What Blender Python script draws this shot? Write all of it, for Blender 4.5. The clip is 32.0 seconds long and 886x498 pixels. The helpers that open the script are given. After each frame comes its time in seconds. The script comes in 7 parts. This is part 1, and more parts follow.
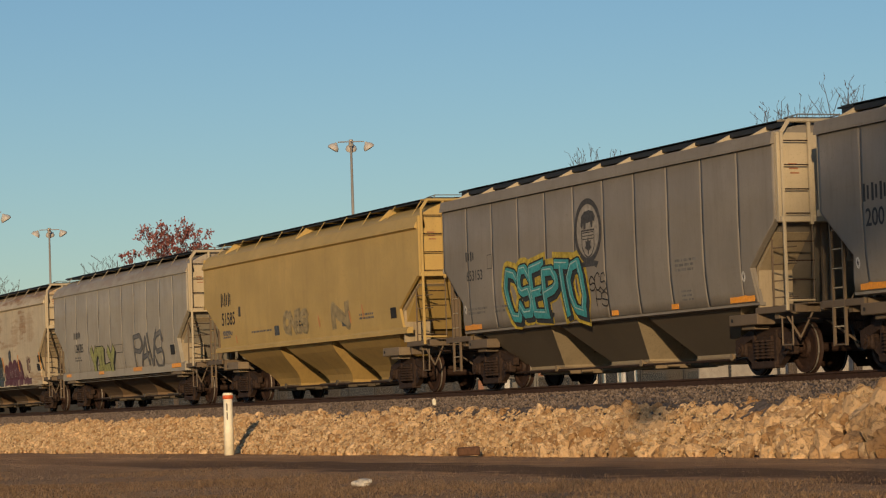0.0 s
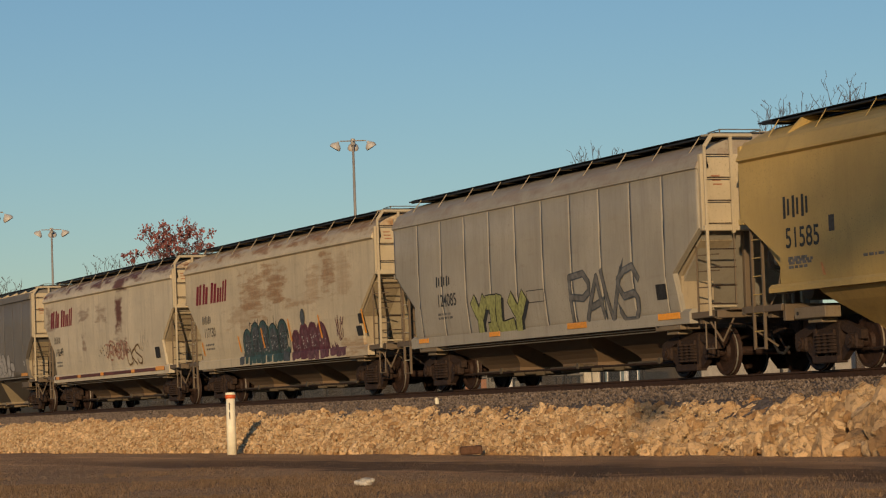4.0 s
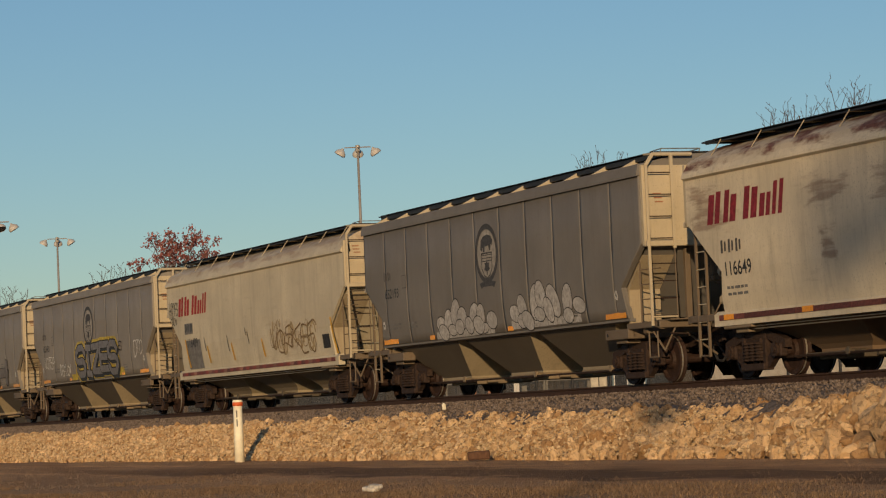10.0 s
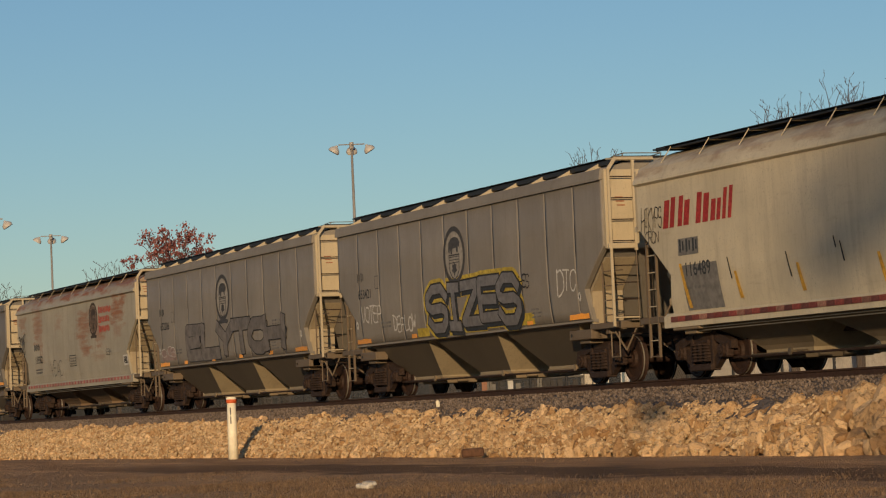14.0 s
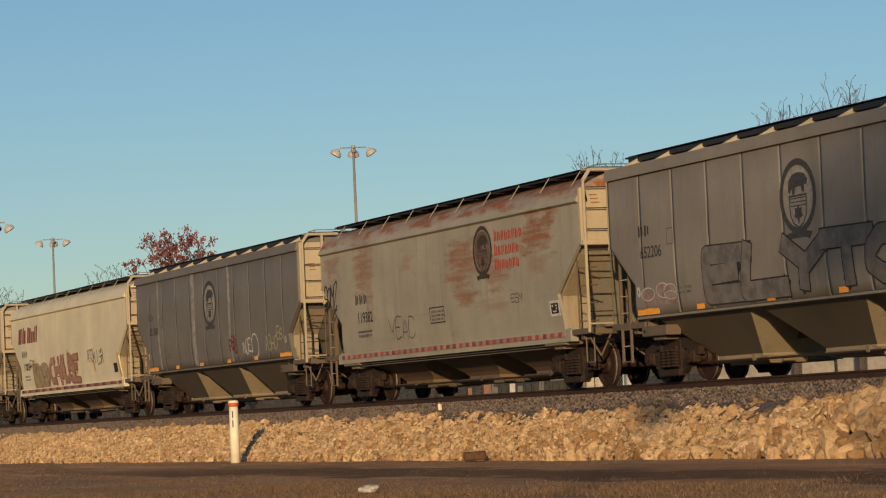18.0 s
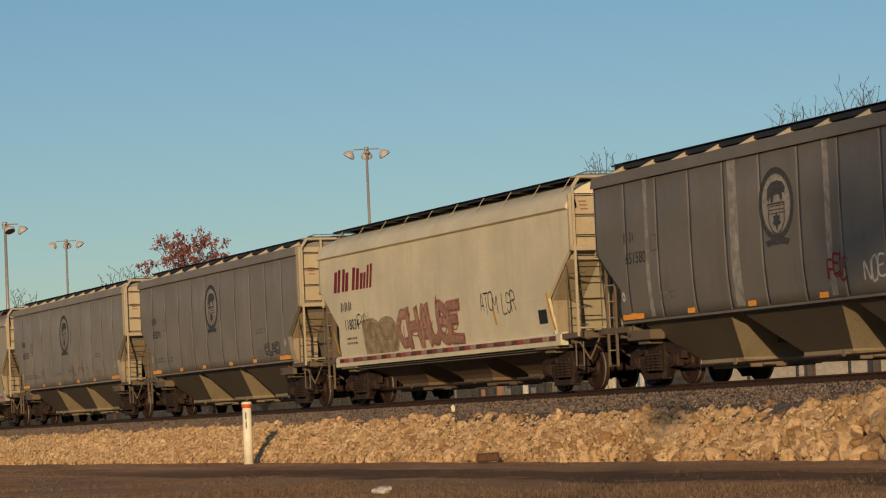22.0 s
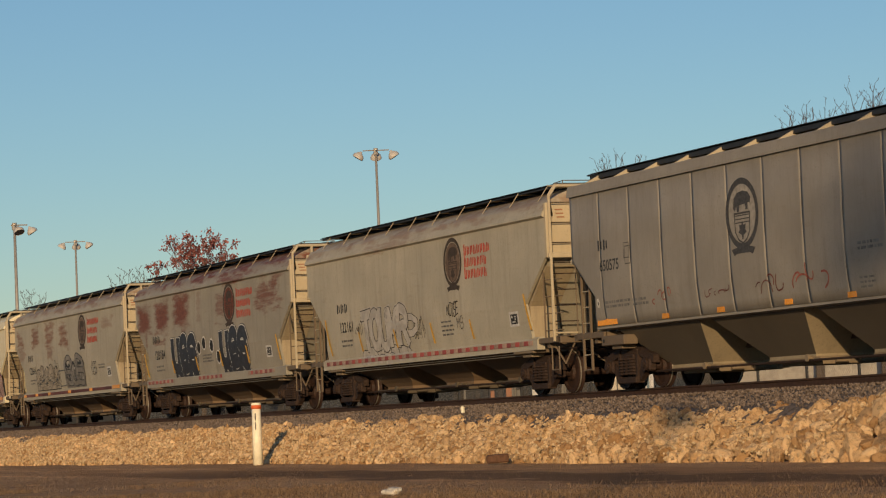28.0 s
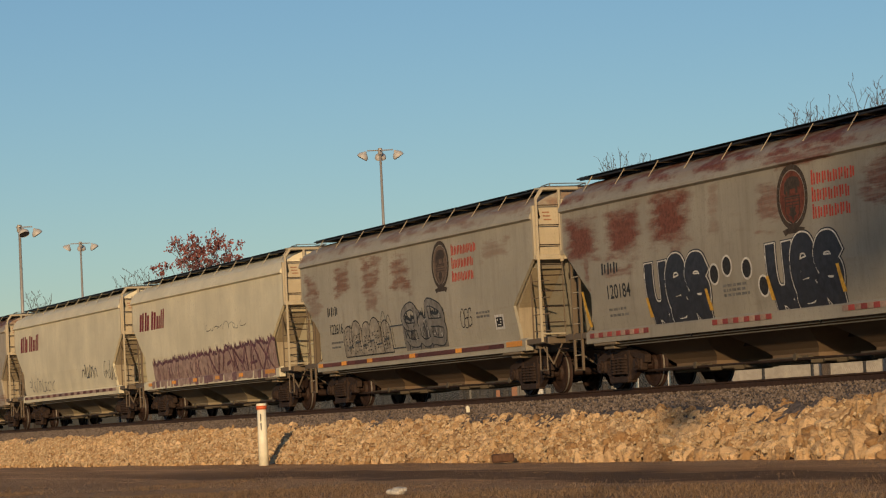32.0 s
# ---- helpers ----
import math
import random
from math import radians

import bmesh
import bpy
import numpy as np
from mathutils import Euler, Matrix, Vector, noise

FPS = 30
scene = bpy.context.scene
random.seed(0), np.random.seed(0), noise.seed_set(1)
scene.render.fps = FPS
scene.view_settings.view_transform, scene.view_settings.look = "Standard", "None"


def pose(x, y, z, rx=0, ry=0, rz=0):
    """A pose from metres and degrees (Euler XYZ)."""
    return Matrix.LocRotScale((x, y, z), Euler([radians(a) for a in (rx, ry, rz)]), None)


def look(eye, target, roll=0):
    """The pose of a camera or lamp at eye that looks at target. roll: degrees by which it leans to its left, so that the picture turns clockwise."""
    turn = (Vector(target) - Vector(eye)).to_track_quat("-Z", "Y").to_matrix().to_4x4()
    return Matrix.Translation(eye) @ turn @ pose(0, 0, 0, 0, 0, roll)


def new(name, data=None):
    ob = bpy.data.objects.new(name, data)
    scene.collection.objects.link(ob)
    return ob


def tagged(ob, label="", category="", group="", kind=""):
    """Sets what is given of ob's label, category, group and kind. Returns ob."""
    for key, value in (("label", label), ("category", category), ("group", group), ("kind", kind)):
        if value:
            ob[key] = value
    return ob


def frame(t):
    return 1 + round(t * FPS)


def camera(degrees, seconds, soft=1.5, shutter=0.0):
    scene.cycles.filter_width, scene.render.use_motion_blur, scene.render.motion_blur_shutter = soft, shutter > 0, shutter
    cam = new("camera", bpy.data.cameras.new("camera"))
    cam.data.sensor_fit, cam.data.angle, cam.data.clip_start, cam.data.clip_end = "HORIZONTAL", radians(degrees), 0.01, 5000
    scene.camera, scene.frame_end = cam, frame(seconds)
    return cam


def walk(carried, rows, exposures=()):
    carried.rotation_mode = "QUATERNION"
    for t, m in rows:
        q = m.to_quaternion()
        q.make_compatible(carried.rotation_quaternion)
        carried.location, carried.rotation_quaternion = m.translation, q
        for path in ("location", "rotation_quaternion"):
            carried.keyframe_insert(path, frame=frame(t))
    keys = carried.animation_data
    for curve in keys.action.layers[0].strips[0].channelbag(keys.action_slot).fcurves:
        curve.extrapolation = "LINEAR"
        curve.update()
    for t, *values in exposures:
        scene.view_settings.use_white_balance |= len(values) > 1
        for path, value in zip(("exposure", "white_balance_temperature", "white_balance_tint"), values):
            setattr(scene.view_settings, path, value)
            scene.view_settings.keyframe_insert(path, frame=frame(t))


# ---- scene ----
FIELD = 17.581
cam = camera(FIELD, 32.0, soft=1.2)
walk(cam, [
    (0.0, look((0.001, -25.800, 0.797), (-55.648, -3.630, 4.219), -1.842)),
    (0.5, look((0.007, -25.794, 0.803), (-55.634, -3.606, 4.215), -1.911)),
    (1.0, look((0.007, -25.800, 0.802), (-55.628, -3.597, 4.232), -1.945)),
    (1.5, look((0.008, -25.805, 0.805), (-55.624, -3.597, 4.248), -1.928)),
    (2.0, look((0.011, -25.803, 0.802), (-55.627, -3.607, 4.235), -1.897)),
    (2.5, look((0.008, -25.812, 0.805), (-55.626, -3.603, 4.215), -1.965)),
    (3.0, look((0.006, -25.805, 0.803), (-55.636, -3.614, 4.193), -1.936)),
    (3.5, look((0.007, -25.797, 0.799), (-55.647, -3.637, 4.194), -1.930)),
    (5.5, look((-0.001, -25.804, 0.802), (-55.705, -3.775, 4.233), -2.317)),
    (6.0, look((0.002, -25.810, 0.802), (-55.701, -3.780, 4.247), -2.380)),
    (6.5, look((0.013, -25.808, 0.807), (-55.696, -3.793, 4.255), -2.365)),
    (7.0, look((0.031, -25.805, 0.812), (-55.693, -3.829, 4.262), -2.343)),
    (7.5, look((0.038, -25.805, 0.811), (-55.695, -3.853, 4.268), -2.440)),
    (8.0, look((0.039, -25.811, 0.801), (-55.695, -3.866, 4.280), -2.467)),
    (8.5, look((0.042, -25.810, 0.804), (-55.691, -3.862, 4.287), -2.547)),
    (9.0, look((0.042, -25.808, 0.804), (-55.684, -3.844, 4.289), -2.558)),
    (9.5, look((0.039, -25.803, 0.799), (-55.678, -3.818, 4.306), -2.505)),
    (10.0, look((0.024, -25.808, 0.799), (-55.679, -3.791, 4.320), -2.494)),
    (10.5, look((0.007, -25.805, 0.806), (-55.683, -3.755, 4.331), -2.453)),
    (11.0, look((-0.013, -25.796, 0.805), (-55.694, -3.722, 4.324), -2.520)),
    (11.5, look((-0.029, -25.790, 0.796), (-55.697, -3.684, 4.311), -2.515)),
    (12.0, look((-0.034, -25.783, 0.799), (-55.690, -3.641, 4.295), -2.652)),
    (12.5, look((-0.029, -25.791, 0.799), (-55.678, -3.635, 4.302), -2.510)),
    (13.0, look((-0.024, -25.795, 0.797), (-55.677, -3.648, 4.295), -2.428)),
    (13.5, look((-0.015, -25.788, 0.797), (-55.674, -3.652, 4.276), -2.458)),
    (14.0, look((-0.016, -25.794, 0.796), (-55.676, -3.658, 4.255), -2.497)),
    (14.5, look((-0.011, -25.792, 0.794), (-55.675, -3.661, 4.232), -2.486)),
    (16.5, look((-0.006, -25.806, 0.803), (-55.676, -3.692, 4.245), -2.531)),
    (17.0, look((0.000, -25.804, 0.804), (-55.666, -3.687, 4.284), -2.713)),
    (17.5, look((0.009, -25.807, 0.800), (-55.660, -3.702, 4.315), -2.648)),
    (18.0, look((0.016, -25.804, 0.805), (-55.654, -3.703, 4.325), -2.569)),
    (18.5, look((0.008, -25.806, 0.804), (-55.653, -3.683, 4.328), -2.588)),
    (19.0, look((-0.004, -25.802, 0.801), (-55.664, -3.677, 4.332), -2.641)),
    (19.5, look((-0.021, -25.798, 0.801), (-55.683, -3.680, 4.345), -2.584)),
    (20.0, look((-0.035, -25.794, 0.793), (-55.709, -3.710, 4.371), -2.664)),
    (20.5, look((-0.033, -25.796, 0.799), (-55.728, -3.768, 4.384), -2.500)),
    (21.0, look((-0.028, -25.801, 0.803), (-55.753, -3.848, 4.376), -2.536)),
    (21.5, look((-0.018, -25.797, 0.798), (-55.767, -3.905, 4.369), -2.595)),
    (22.0, look((-0.009, -25.802, 0.799), (-55.776, -3.955, 4.367), -2.529)),
    (22.5, look((0.006, -25.798, 0.799), (-55.782, -4.001, 4.348), -2.564)),
    (23.0, look((0.013, -25.804, 0.796), (-55.801, -4.071, 4.333), -2.568)),
    (23.5, look((0.020, -25.807, 0.796), (-55.813, -4.122, 4.316), -2.470)),
    (24.0, look((0.024, -25.812, 0.797), (-55.820, -4.148, 4.280), -2.445)),
    (24.5, look((0.021, -25.819, 0.806), (-55.826, -4.160, 4.279), -2.411)),
    (25.0, look((0.018, -25.809, 0.805), (-55.831, -4.157, 4.294), -2.495)),
    (25.5, look((0.006, -25.804, 0.800), (-55.838, -4.146, 4.318), -2.544)),
    (27.5, look((-0.024, -25.801, 0.800), (-55.850, -4.106, 4.373), -2.550)),
    (28.0, look((-0.026, -25.808, 0.798), (-55.859, -4.137, 4.401), -2.465)),
    (28.5, look((-0.024, -25.799, 0.790), (-55.871, -4.168, 4.424), -2.486)),
    (29.0, look((-0.018, -25.787, 0.786), (-55.889, -4.217, 4.426), -2.503)),
    (29.5, look((-0.011, -25.783, 0.789), (-55.899, -4.261, 4.441), -2.614)),
    (30.0, look((-0.002, -25.782, 0.791), (-55.892, -4.264, 4.441), -2.617)),
    (30.5, look((-0.011, -25.786, 0.796), (-55.899, -4.261, 4.424), -2.629)),
    (31.0, look((-0.011, -25.782, 0.802), (-55.902, -4.257, 4.394), -2.689)),
    (31.5, look((-0.011, -25.789, 0.799), (-55.895, -4.246, 4.394), -2.708)),
    (32.0, look((-0.010, -25.796, 0.799), (-55.883, -4.227, 4.397), -2.776)),
], exposures=[(0.0, -0.17), (1.5, -0.17), (3.0, -0.22), (7.0, -0.29), (8.0, -0.26), (10.0, -0.26), (13.0, -0.23), (14.5, -0.24), (17.0, -0.10), (20.0, -0.15),
              (21.0, -0.18), (22.0, -0.24), (24.0, -0.27), (25.0, -0.17), (28.0, -0.13), (29.0, -0.14), (31.0, -0.19), (32.0, -0.18)])

# ---- light: low sun behind the viewer, clear sky ----
SUN_WAY = Vector((0.875, -0.4515, 0.174)).normalized()
world = bpy.data.worlds.new("sky")
scene.world = world
world.use_nodes = True
wt = world.node_tree
wt.nodes.clear()
sky = wt.nodes.new("ShaderNodeTexSky")
sky.sky_type = "NISHITA"
sky.sun_disc = False
sky.sun_elevation = math.asin(SUN_WAY.z)
sky.sun_rotation = math.atan2(SUN_WAY.x, SUN_WAY.y)
sky.air_density, sky.dust_density, sky.ozone_density = 1.0, 0.1, 3.35
back = wt.nodes.new("ShaderNodeBackground")
back.inputs["Strength"].default_value = 0.103
wout = wt.nodes.new("ShaderNodeOutputWorld")
wt.links.new(sky.outputs[0], back.inputs[0])
wt.links.new(back.outputs[0], wout.inputs[0])

sun = new("sun", bpy.data.lights.new("sun", "SUN"))
sun.data.energy = 3.9
sun.data.angle = radians(0.55)
sun.data.color = (1.0, 0.70, 0.39)
sun.matrix_world = look(SUN_WAY * 100, (0, 0, 0))


# ---- materials ----
def tree_of(name):
    mat = bpy.data.materials.new(name)
    mat.use_nodes = True
    nt = mat.node_tree
    bsdf = nt.nodes["Principled BSDF"]
    return mat, nt, bsdf


def coords(nt, kind="Object", scale=(1, 1, 1)):
    tc = nt.nodes.new("ShaderNodeTexCoord")
    mp = nt.nodes.new("ShaderNodeMapping")
    mp.inputs["Scale"].default_value = scale
    nt.links.new(tc.outputs[kind], mp.inputs[0])
    return mp.outputs[0]


def noise_of(nt, vec, scale, detail=4, rough=0.6):
    n = nt.nodes.new("ShaderNodeTexNoise")
    n.inputs["Scale"].default_value = scale
    n.inputs["Detail"].default_value = detail
    n.inputs["Roughness"].default_value = rough
    nt.links.new(vec, n.inputs["Vector"])
    return n.outputs["Fac"]


def ramp(nt, fac, lo, hi, a=0.0, b=1.0):
    r = nt.nodes.new("ShaderNodeMapRange")
    r.interpolation_type = "SMOOTHSTEP"
    for k, v in zip(("From Min", "From Max", "To Min", "To Max"), (lo, hi, a, b)):
        r.inputs[k].default_value = v
    nt.links.new(fac, r.inputs["Value"])
    return r.outputs["Result"]


def mix(nt, fac, a, b):
    m = nt.nodes.new("ShaderNodeMix")
    m.data_type = "RGBA"
    for sock, v in ((m.inputs[0], fac), (m.inputs[6], a), (m.inputs[7], b)):
        if isinstance(v, (tuple, list)):
            sock.default_value = (*v[:3], 1)
        elif isinstance(v, (int, float)):
            sock.default_value = v
        else:
            nt.links.new(v, sock)
    return m.outputs[2]


def calc(nt, op, a, b=0.0, clamp=False):
    m = nt.nodes.new("ShaderNodeMath")
    m.operation = op
    m.use_clamp = clamp
    for sock, v in ((m.inputs[0], a), (m.inputs[1], b)):
        if isinstance(v, (int, float)):
            sock.default_value = v
        else:
            nt.links.new(v, sock)
    return m.outputs[0]


def bump(nt, bsdf, height, strength=0.3, distance=0.01):
    b = nt.nodes.new("ShaderNodeBump")
    b.inputs["Strength"].default_value = strength
    b.inputs["Distance"].default_value = distance
    nt.links.new(height, b.inputs["Height"])
    nt.links.new(b.outputs[0], bsdf.inputs["Normal"])


def plain(name, col, rough=0.6, metal=0.0, grain=30.0, vary=0.25, relief=0.2, per_object=0.0, gloss=0.3):
    """A surface of one colour with grain, blotches and fine relief."""
    mat, nt, bsdf = tree_of(name)
    v = coords(nt)
    n1 = noise_of(nt, v, grain)
    n2 = noise_of(nt, v, grain * 0.08, 3)
    dark = tuple(c * (1 - vary) for c in col)
    light = tuple(min(1, c * (1 + vary)) for c in col)
    base = mix(nt, ramp(nt, n1, 0.3, 0.7), dark, light)
    base = mix(nt, ramp(nt, n2, 0.35, 0.7, 0, 0.5), base, dark)
    if per_object:
        info = nt.nodes.new("ShaderNodeObjectInfo")
        hsv = nt.nodes.new("ShaderNodeHueSaturation")
        nt.links.new(ramp(nt, info.outputs["Random"], 0, 1, 1 - per_object, 1 + per_object), hsv.inputs["Value"])
        nt.links.new(base, hsv.inputs["Color"])
        base = hsv.outputs[0]
    nt.links.new(base, bsdf.inputs["Base Color"])
    bsdf.inputs["Roughness"].default_value = rough
    bsdf.inputs["Metallic"].default_value = metal
    bsdf.inputs["Specular IOR Level"].default_value = gloss
    if relief:
        bump(nt, bsdf, n1, relief, 0.01)
    return mat


RUST = (0.125, 0.043, 0.018)


def car_paint(name, col, dirt=0.35, patches=(), rust=0.0, roof_rust=0.0, grime=(0.11, 0.085, 0.06), rust_col=RUST):
    """Weathered railcar paint: chalky fading, downward streaks, road dirt, chips, and rust
    patches (x, z, half width, half height, strength) in the car's own space."""
    mat, nt, bsdf = tree_of(name)
    v = coords(nt)
    streak = noise_of(nt, coords(nt, scale=(2.2, 2.2, 0.22)), 1.6, 5)
    fine = noise_of(nt, coords(nt, scale=(9, 9, 1.2)), 2.0, 4)
    blotch = noise_of(nt, v, 0.55, 4)
    grain = noise_of(nt, v, 14, 5, 0.7)
    base = mix(nt, ramp(nt, blotch, 0.3, 0.75), tuple(c * 0.86 for c in col), tuple(min(1, c * 1.1) for c in col))
    base = mix(nt, ramp(nt, fine, 0.45, 0.8, 0, dirt * 0.45), base, grime)
    base = mix(nt, ramp(nt, streak, 0.5, 0.8, 0, dirt * 0.7), base, grime)
    base = mix(nt, ramp(nt, grain, 0.58, 0.72, 0, dirt * 0.6), base, grime)
    specks = calc(nt, "MULTIPLY", ramp(nt, noise_of(nt, v, 34, 2), 0.6, 0.7), ramp(nt, blotch, 0.35, 0.65, 0.05, 0.4))
    base = mix(nt, specks, base, tuple(c * 0.6 for c in grime))
    runs = ramp(nt, noise_of(nt, coords(nt, scale=(0.5, 0.5, 3.2)), 2.2, 6, 0.7), 0.56, 0.74, 0, dirt * 0.55)
    base = mix(nt, runs, base, (0.17, 0.115, 0.07))
    sep = nt.nodes.new("ShaderNodeSeparateXYZ")
    nt.links.new(v, sep.inputs[0])
    total = None
    if patches or roof_rust:
        wob = noise_of(nt, coords(nt, scale=(0.7, 0.7, 3.6)), 1.6, 5, 0.65)
        wob = ramp(nt, wob, 0.25, 0.75, -0.6, 0.6)
        brush = ramp(nt, noise_of(nt, coords(nt, scale=(0.45, 0.45, 6.5)), 1.5, 5, 0.62), 0.36, 0.58, 0.45, 1.0)
    for px, pz, hw, hh, k in patches:
        dx = calc(nt, "DIVIDE", calc(nt, "ABSOLUTE", calc(nt, "SUBTRACT", sep.outputs[0], px)), hw)
        dz = calc(nt, "DIVIDE", calc(nt, "ABSOLUTE", calc(nt, "SUBTRACT", sep.outputs[2], pz)), hh)
        d = calc(nt, "ADD", calc(nt, "MAXIMUM", dx, dz), wob if k < .97 else calc(nt, "MULTIPLY", wob, .55))
        m = calc(nt, "MULTIPLY", ramp(nt, d, 0.45, 1.2, 1, 0), k)
        if k < .97:
            m = calc(nt, "MULTIPLY", m, brush)
        total = m if total is None else calc(nt, "MAXIMUM", total, m)
    if roof_rust:
        up = calc(nt, "ADD", ramp(nt, sep.outputs[2], 3.72, 4.16), calc(nt, "MULTIPLY", wob, 0.55))
        spots = ramp(nt, noise_of(nt, coords(nt, scale=(0.6, 0.6, 1.5)), 1.7, 5, 0.65), 0.4, 0.58, 0.2, 1.0)
        m = calc(nt, "MULTIPLY", calc(nt, "MULTIPLY", ramp(nt, up, 0.35, 0.85), spots), min(1.0, roof_rust * 1.25))
        total = m if total is None else calc(nt, "MAXIMUM", total, m)
    if rust:
        m = ramp(nt, noise_of(nt, v, 2.3, 8, 0.7), 0.72 - rust * 0.2, 0.82 - rust * 0.2)
        total = m if total is None else calc(nt, "MAXIMUM", total, m)
    if total is not None:
        rc = mix(nt, ramp(nt, grain, 0.35, 0.65), rust_col, tuple(c * 1.9 for c in rust_col))
        base = mix(nt, total, base, rc)
    nt.links.new(base, bsdf.inputs["Base Color"])
    bsdf.inputs["Roughness"].default_value = 0.62
    bsdf.inputs["Specular IOR Level"].default_value = 0.3
    bump(nt, bsdf, calc(nt, "ADD", grain, calc(nt, "MULTIPLY", blotch, 2.5)), 0.25, 0.012)
    return mat


STEEL_RUST = plain("rusty_cast_steel", (0.042, 0.025, 0.018), 0.8, 0.0, 22, 0.45, 0.5)
WHEEL_STEEL = plain("rusty_wheel_steel", (0.038, 0.02, 0.014), 0.7, 0.0, 18, 0.4, 0.4)
TREAD = plain("polished_tread_steel", (0.62, 0.58, 0.52), 0.34, 0.75, 40, 0.15, 0.1, gloss=0.6)
DARK_STEEL = plain("dark_grating_steel", (0.03, 0.032, 0.036), 0.6, 0.2, 40, 0.3, 0.3)
GALV = plain("galvanised_steel", (0.30, 0.28, 0.24), 0.5, 0.5, 25, 0.2, 0.2)
RAIL_STEEL = plain("rusty_rail_steel", (0.06, 0.031, 0.019), 0.7, 0.1, 12, 0.35, 0.3)
BLACK_PAINT = plain("faded_black_paint", (0.028, 0.027, 0.027), 0.7, 0, 20, 0.5, 0.05)
SEAM_SHADE = plain("dirty_seam_shade", (0.115, 0.102, 0.087), 0.85, 0, 6, 0.5, 0.1)
GREY_INK = plain("faded_grey_lettering", (0.09, 0.085, 0.08), 0.7, 0, 20, 0.4, 0.05)
RED_PAINT = plain("faded_red_lettering", (0.38, 0.035, 0.03), 0.65, 0, 16, 0.35, 0.05)
CRIMSON_PAINT = plain("dull_crimson_lettering", (0.23, 0.02, 0.03), 0.65, 0, 16, 0.35, 0.05)
CORAL_PAINT = plain("bright_red_lettering", (0.55, 0.07, 0.045), 0.65, 0, 16, 0.35, 0.05)
ORANGE_REF = plain("amber_reflective_tape", (0.85, 0.33, 0.02), 0.35, 0, 20, 0.15, 0.05, 0.2)
RED_REF = plain("red_reflective_tape", (0.32, 0.045, 0.03), 0.4, 0, 20, 0.25, 0.05, 0.3)
WHITE_REF = plain("dull_pinkish_tape", (0.38, 0.25, 0.185), 0.5, 0, 20, 0.3, 0.05, 0.2)
DULL_RED_TAPE = plain("dull_red_tape", (0.22, 0.05, 0.036), 0.6, 0, 20, 0.4, 0.05, 0.3)
WORN_TAPE = plain("worn_pinkish_tape", (0.27, 0.13, 0.09), 0.6, 0, 20, 0.4, 0.05, 0.3)
MAROON_TAPE = plain("faded_maroon_tape", (0.14, 0.045, 0.035), 0.6, 0, 20, 0.4, 0.05, 0.3)
WHITE_PAINT = plain("white_spray_paint", (0.62, 0.6, 0.55), 0.7, 0, 15, 0.25, 0.05)
SILVER_PAINT = plain("silver_white_spray_paint", (0.44, 0.41, 0.36), 0.6, 0, 4, 0.18, 0.05)
PALE_PAINT = plain("thin_pale_spray_paint", (0.42, 0.4, 0.37), 0.7, 0, 12, 0.3, 0.05)
TEAL_PAINT = plain("teal_spray_paint", (0.05, 0.30, 0.32), 0.55, 0, 12, 0.25, 0.05)
YELLOW_PAINT = plain("mustard_spray_paint", (0.48, 0.36, 0.05), 0.6, 0, 8, 0.35, 0.05)
LIME_PAINT = plain("olive_green_spray_paint", (0.33, 0.34, 0.12), 0.6, 0, 10, 0.35, 0.05)
PURPLE_PAINT = plain("faded_purple_spray_paint", (0.16, 0.07, 0.085), 0.65, 0, 7, 0.5, 0.05)
ROSE_GROUND = plain("dusty_rose_spray_ground", (0.42, 0.29, 0.235), 0.7, 0, 5, 0.3, 0.05)
MAUVE_PAINT = plain("mauve_spray_paint", (0.26, 0.145, 0.14), 0.65, 0, 7, 0.4, 0.05)
BROWN_PAINT = plain("brown_spray_paint", (0.20, 0.125, 0.06), 0.7, 0, 7, 0.4, 0.05)
SLATE_PAINT = plain("blue_grey_spray_paint", (0.085, 0.095, 0.105), 0.65, 0, 7, 0.4, 0.05)
MAGENTA_PAINT = plain("dark_magenta_spray_paint", (0.135, 0.042, 0.058), 0.65, 0, 7, 0.4, 0.05)
PATCH_GREY = plain("grey_patch_paint", (0.19, 0.18, 0.165), 0.7, 0, 7, 0.25, 0.05)
FAINT_RED = plain("faded_red_stencil", (0.34, 0.16, 0.09), 0.7, 0, 20, 0.3, 0.05)
PINK_PAINT = plain("dusty_red_spray_paint", (0.33, 0.10, 0.075), 0.65, 0, 7, 0.4, 0.05)


# ---- mesh helpers ----
MESHES = {}


def mesh_of(key, build, smooth=False):
    """A mesh built once for each key."""
    if key not in MESHES:
        bm = bmesh.new()
        build(bm)
        bmesh.ops.recalc_face_normals(bm, faces=bm.faces)
        me = bpy.data.meshes.new(str(key))
        bm.to_mesh(me)
        bm.free()
        me.materials.append(None)
        if smooth:
            for p in me.polygons:
                p.use_smooth = True
        MESHES[key] = me
    return MESHES[key]


def part(name, mesh, mat, parent=None, label="", m=None):
    ob = new(name, mesh)
    if not ob.data.materials:
        ob.data.materials.append(None)
    ob.material_slots[0].link = "OBJECT"
    ob.material_slots[0].material = mat
    ob.parent = parent
    if m is not None:
        ob.matrix_basis = m
    if label:
        tagged(ob, label)
    return ob


def raw(key, verts, faces):
    me = bpy.data.meshes.new(key)
    me.from_pydata([tuple(v) for v in verts], [], faces)
    me.materials.append(None)
    return me


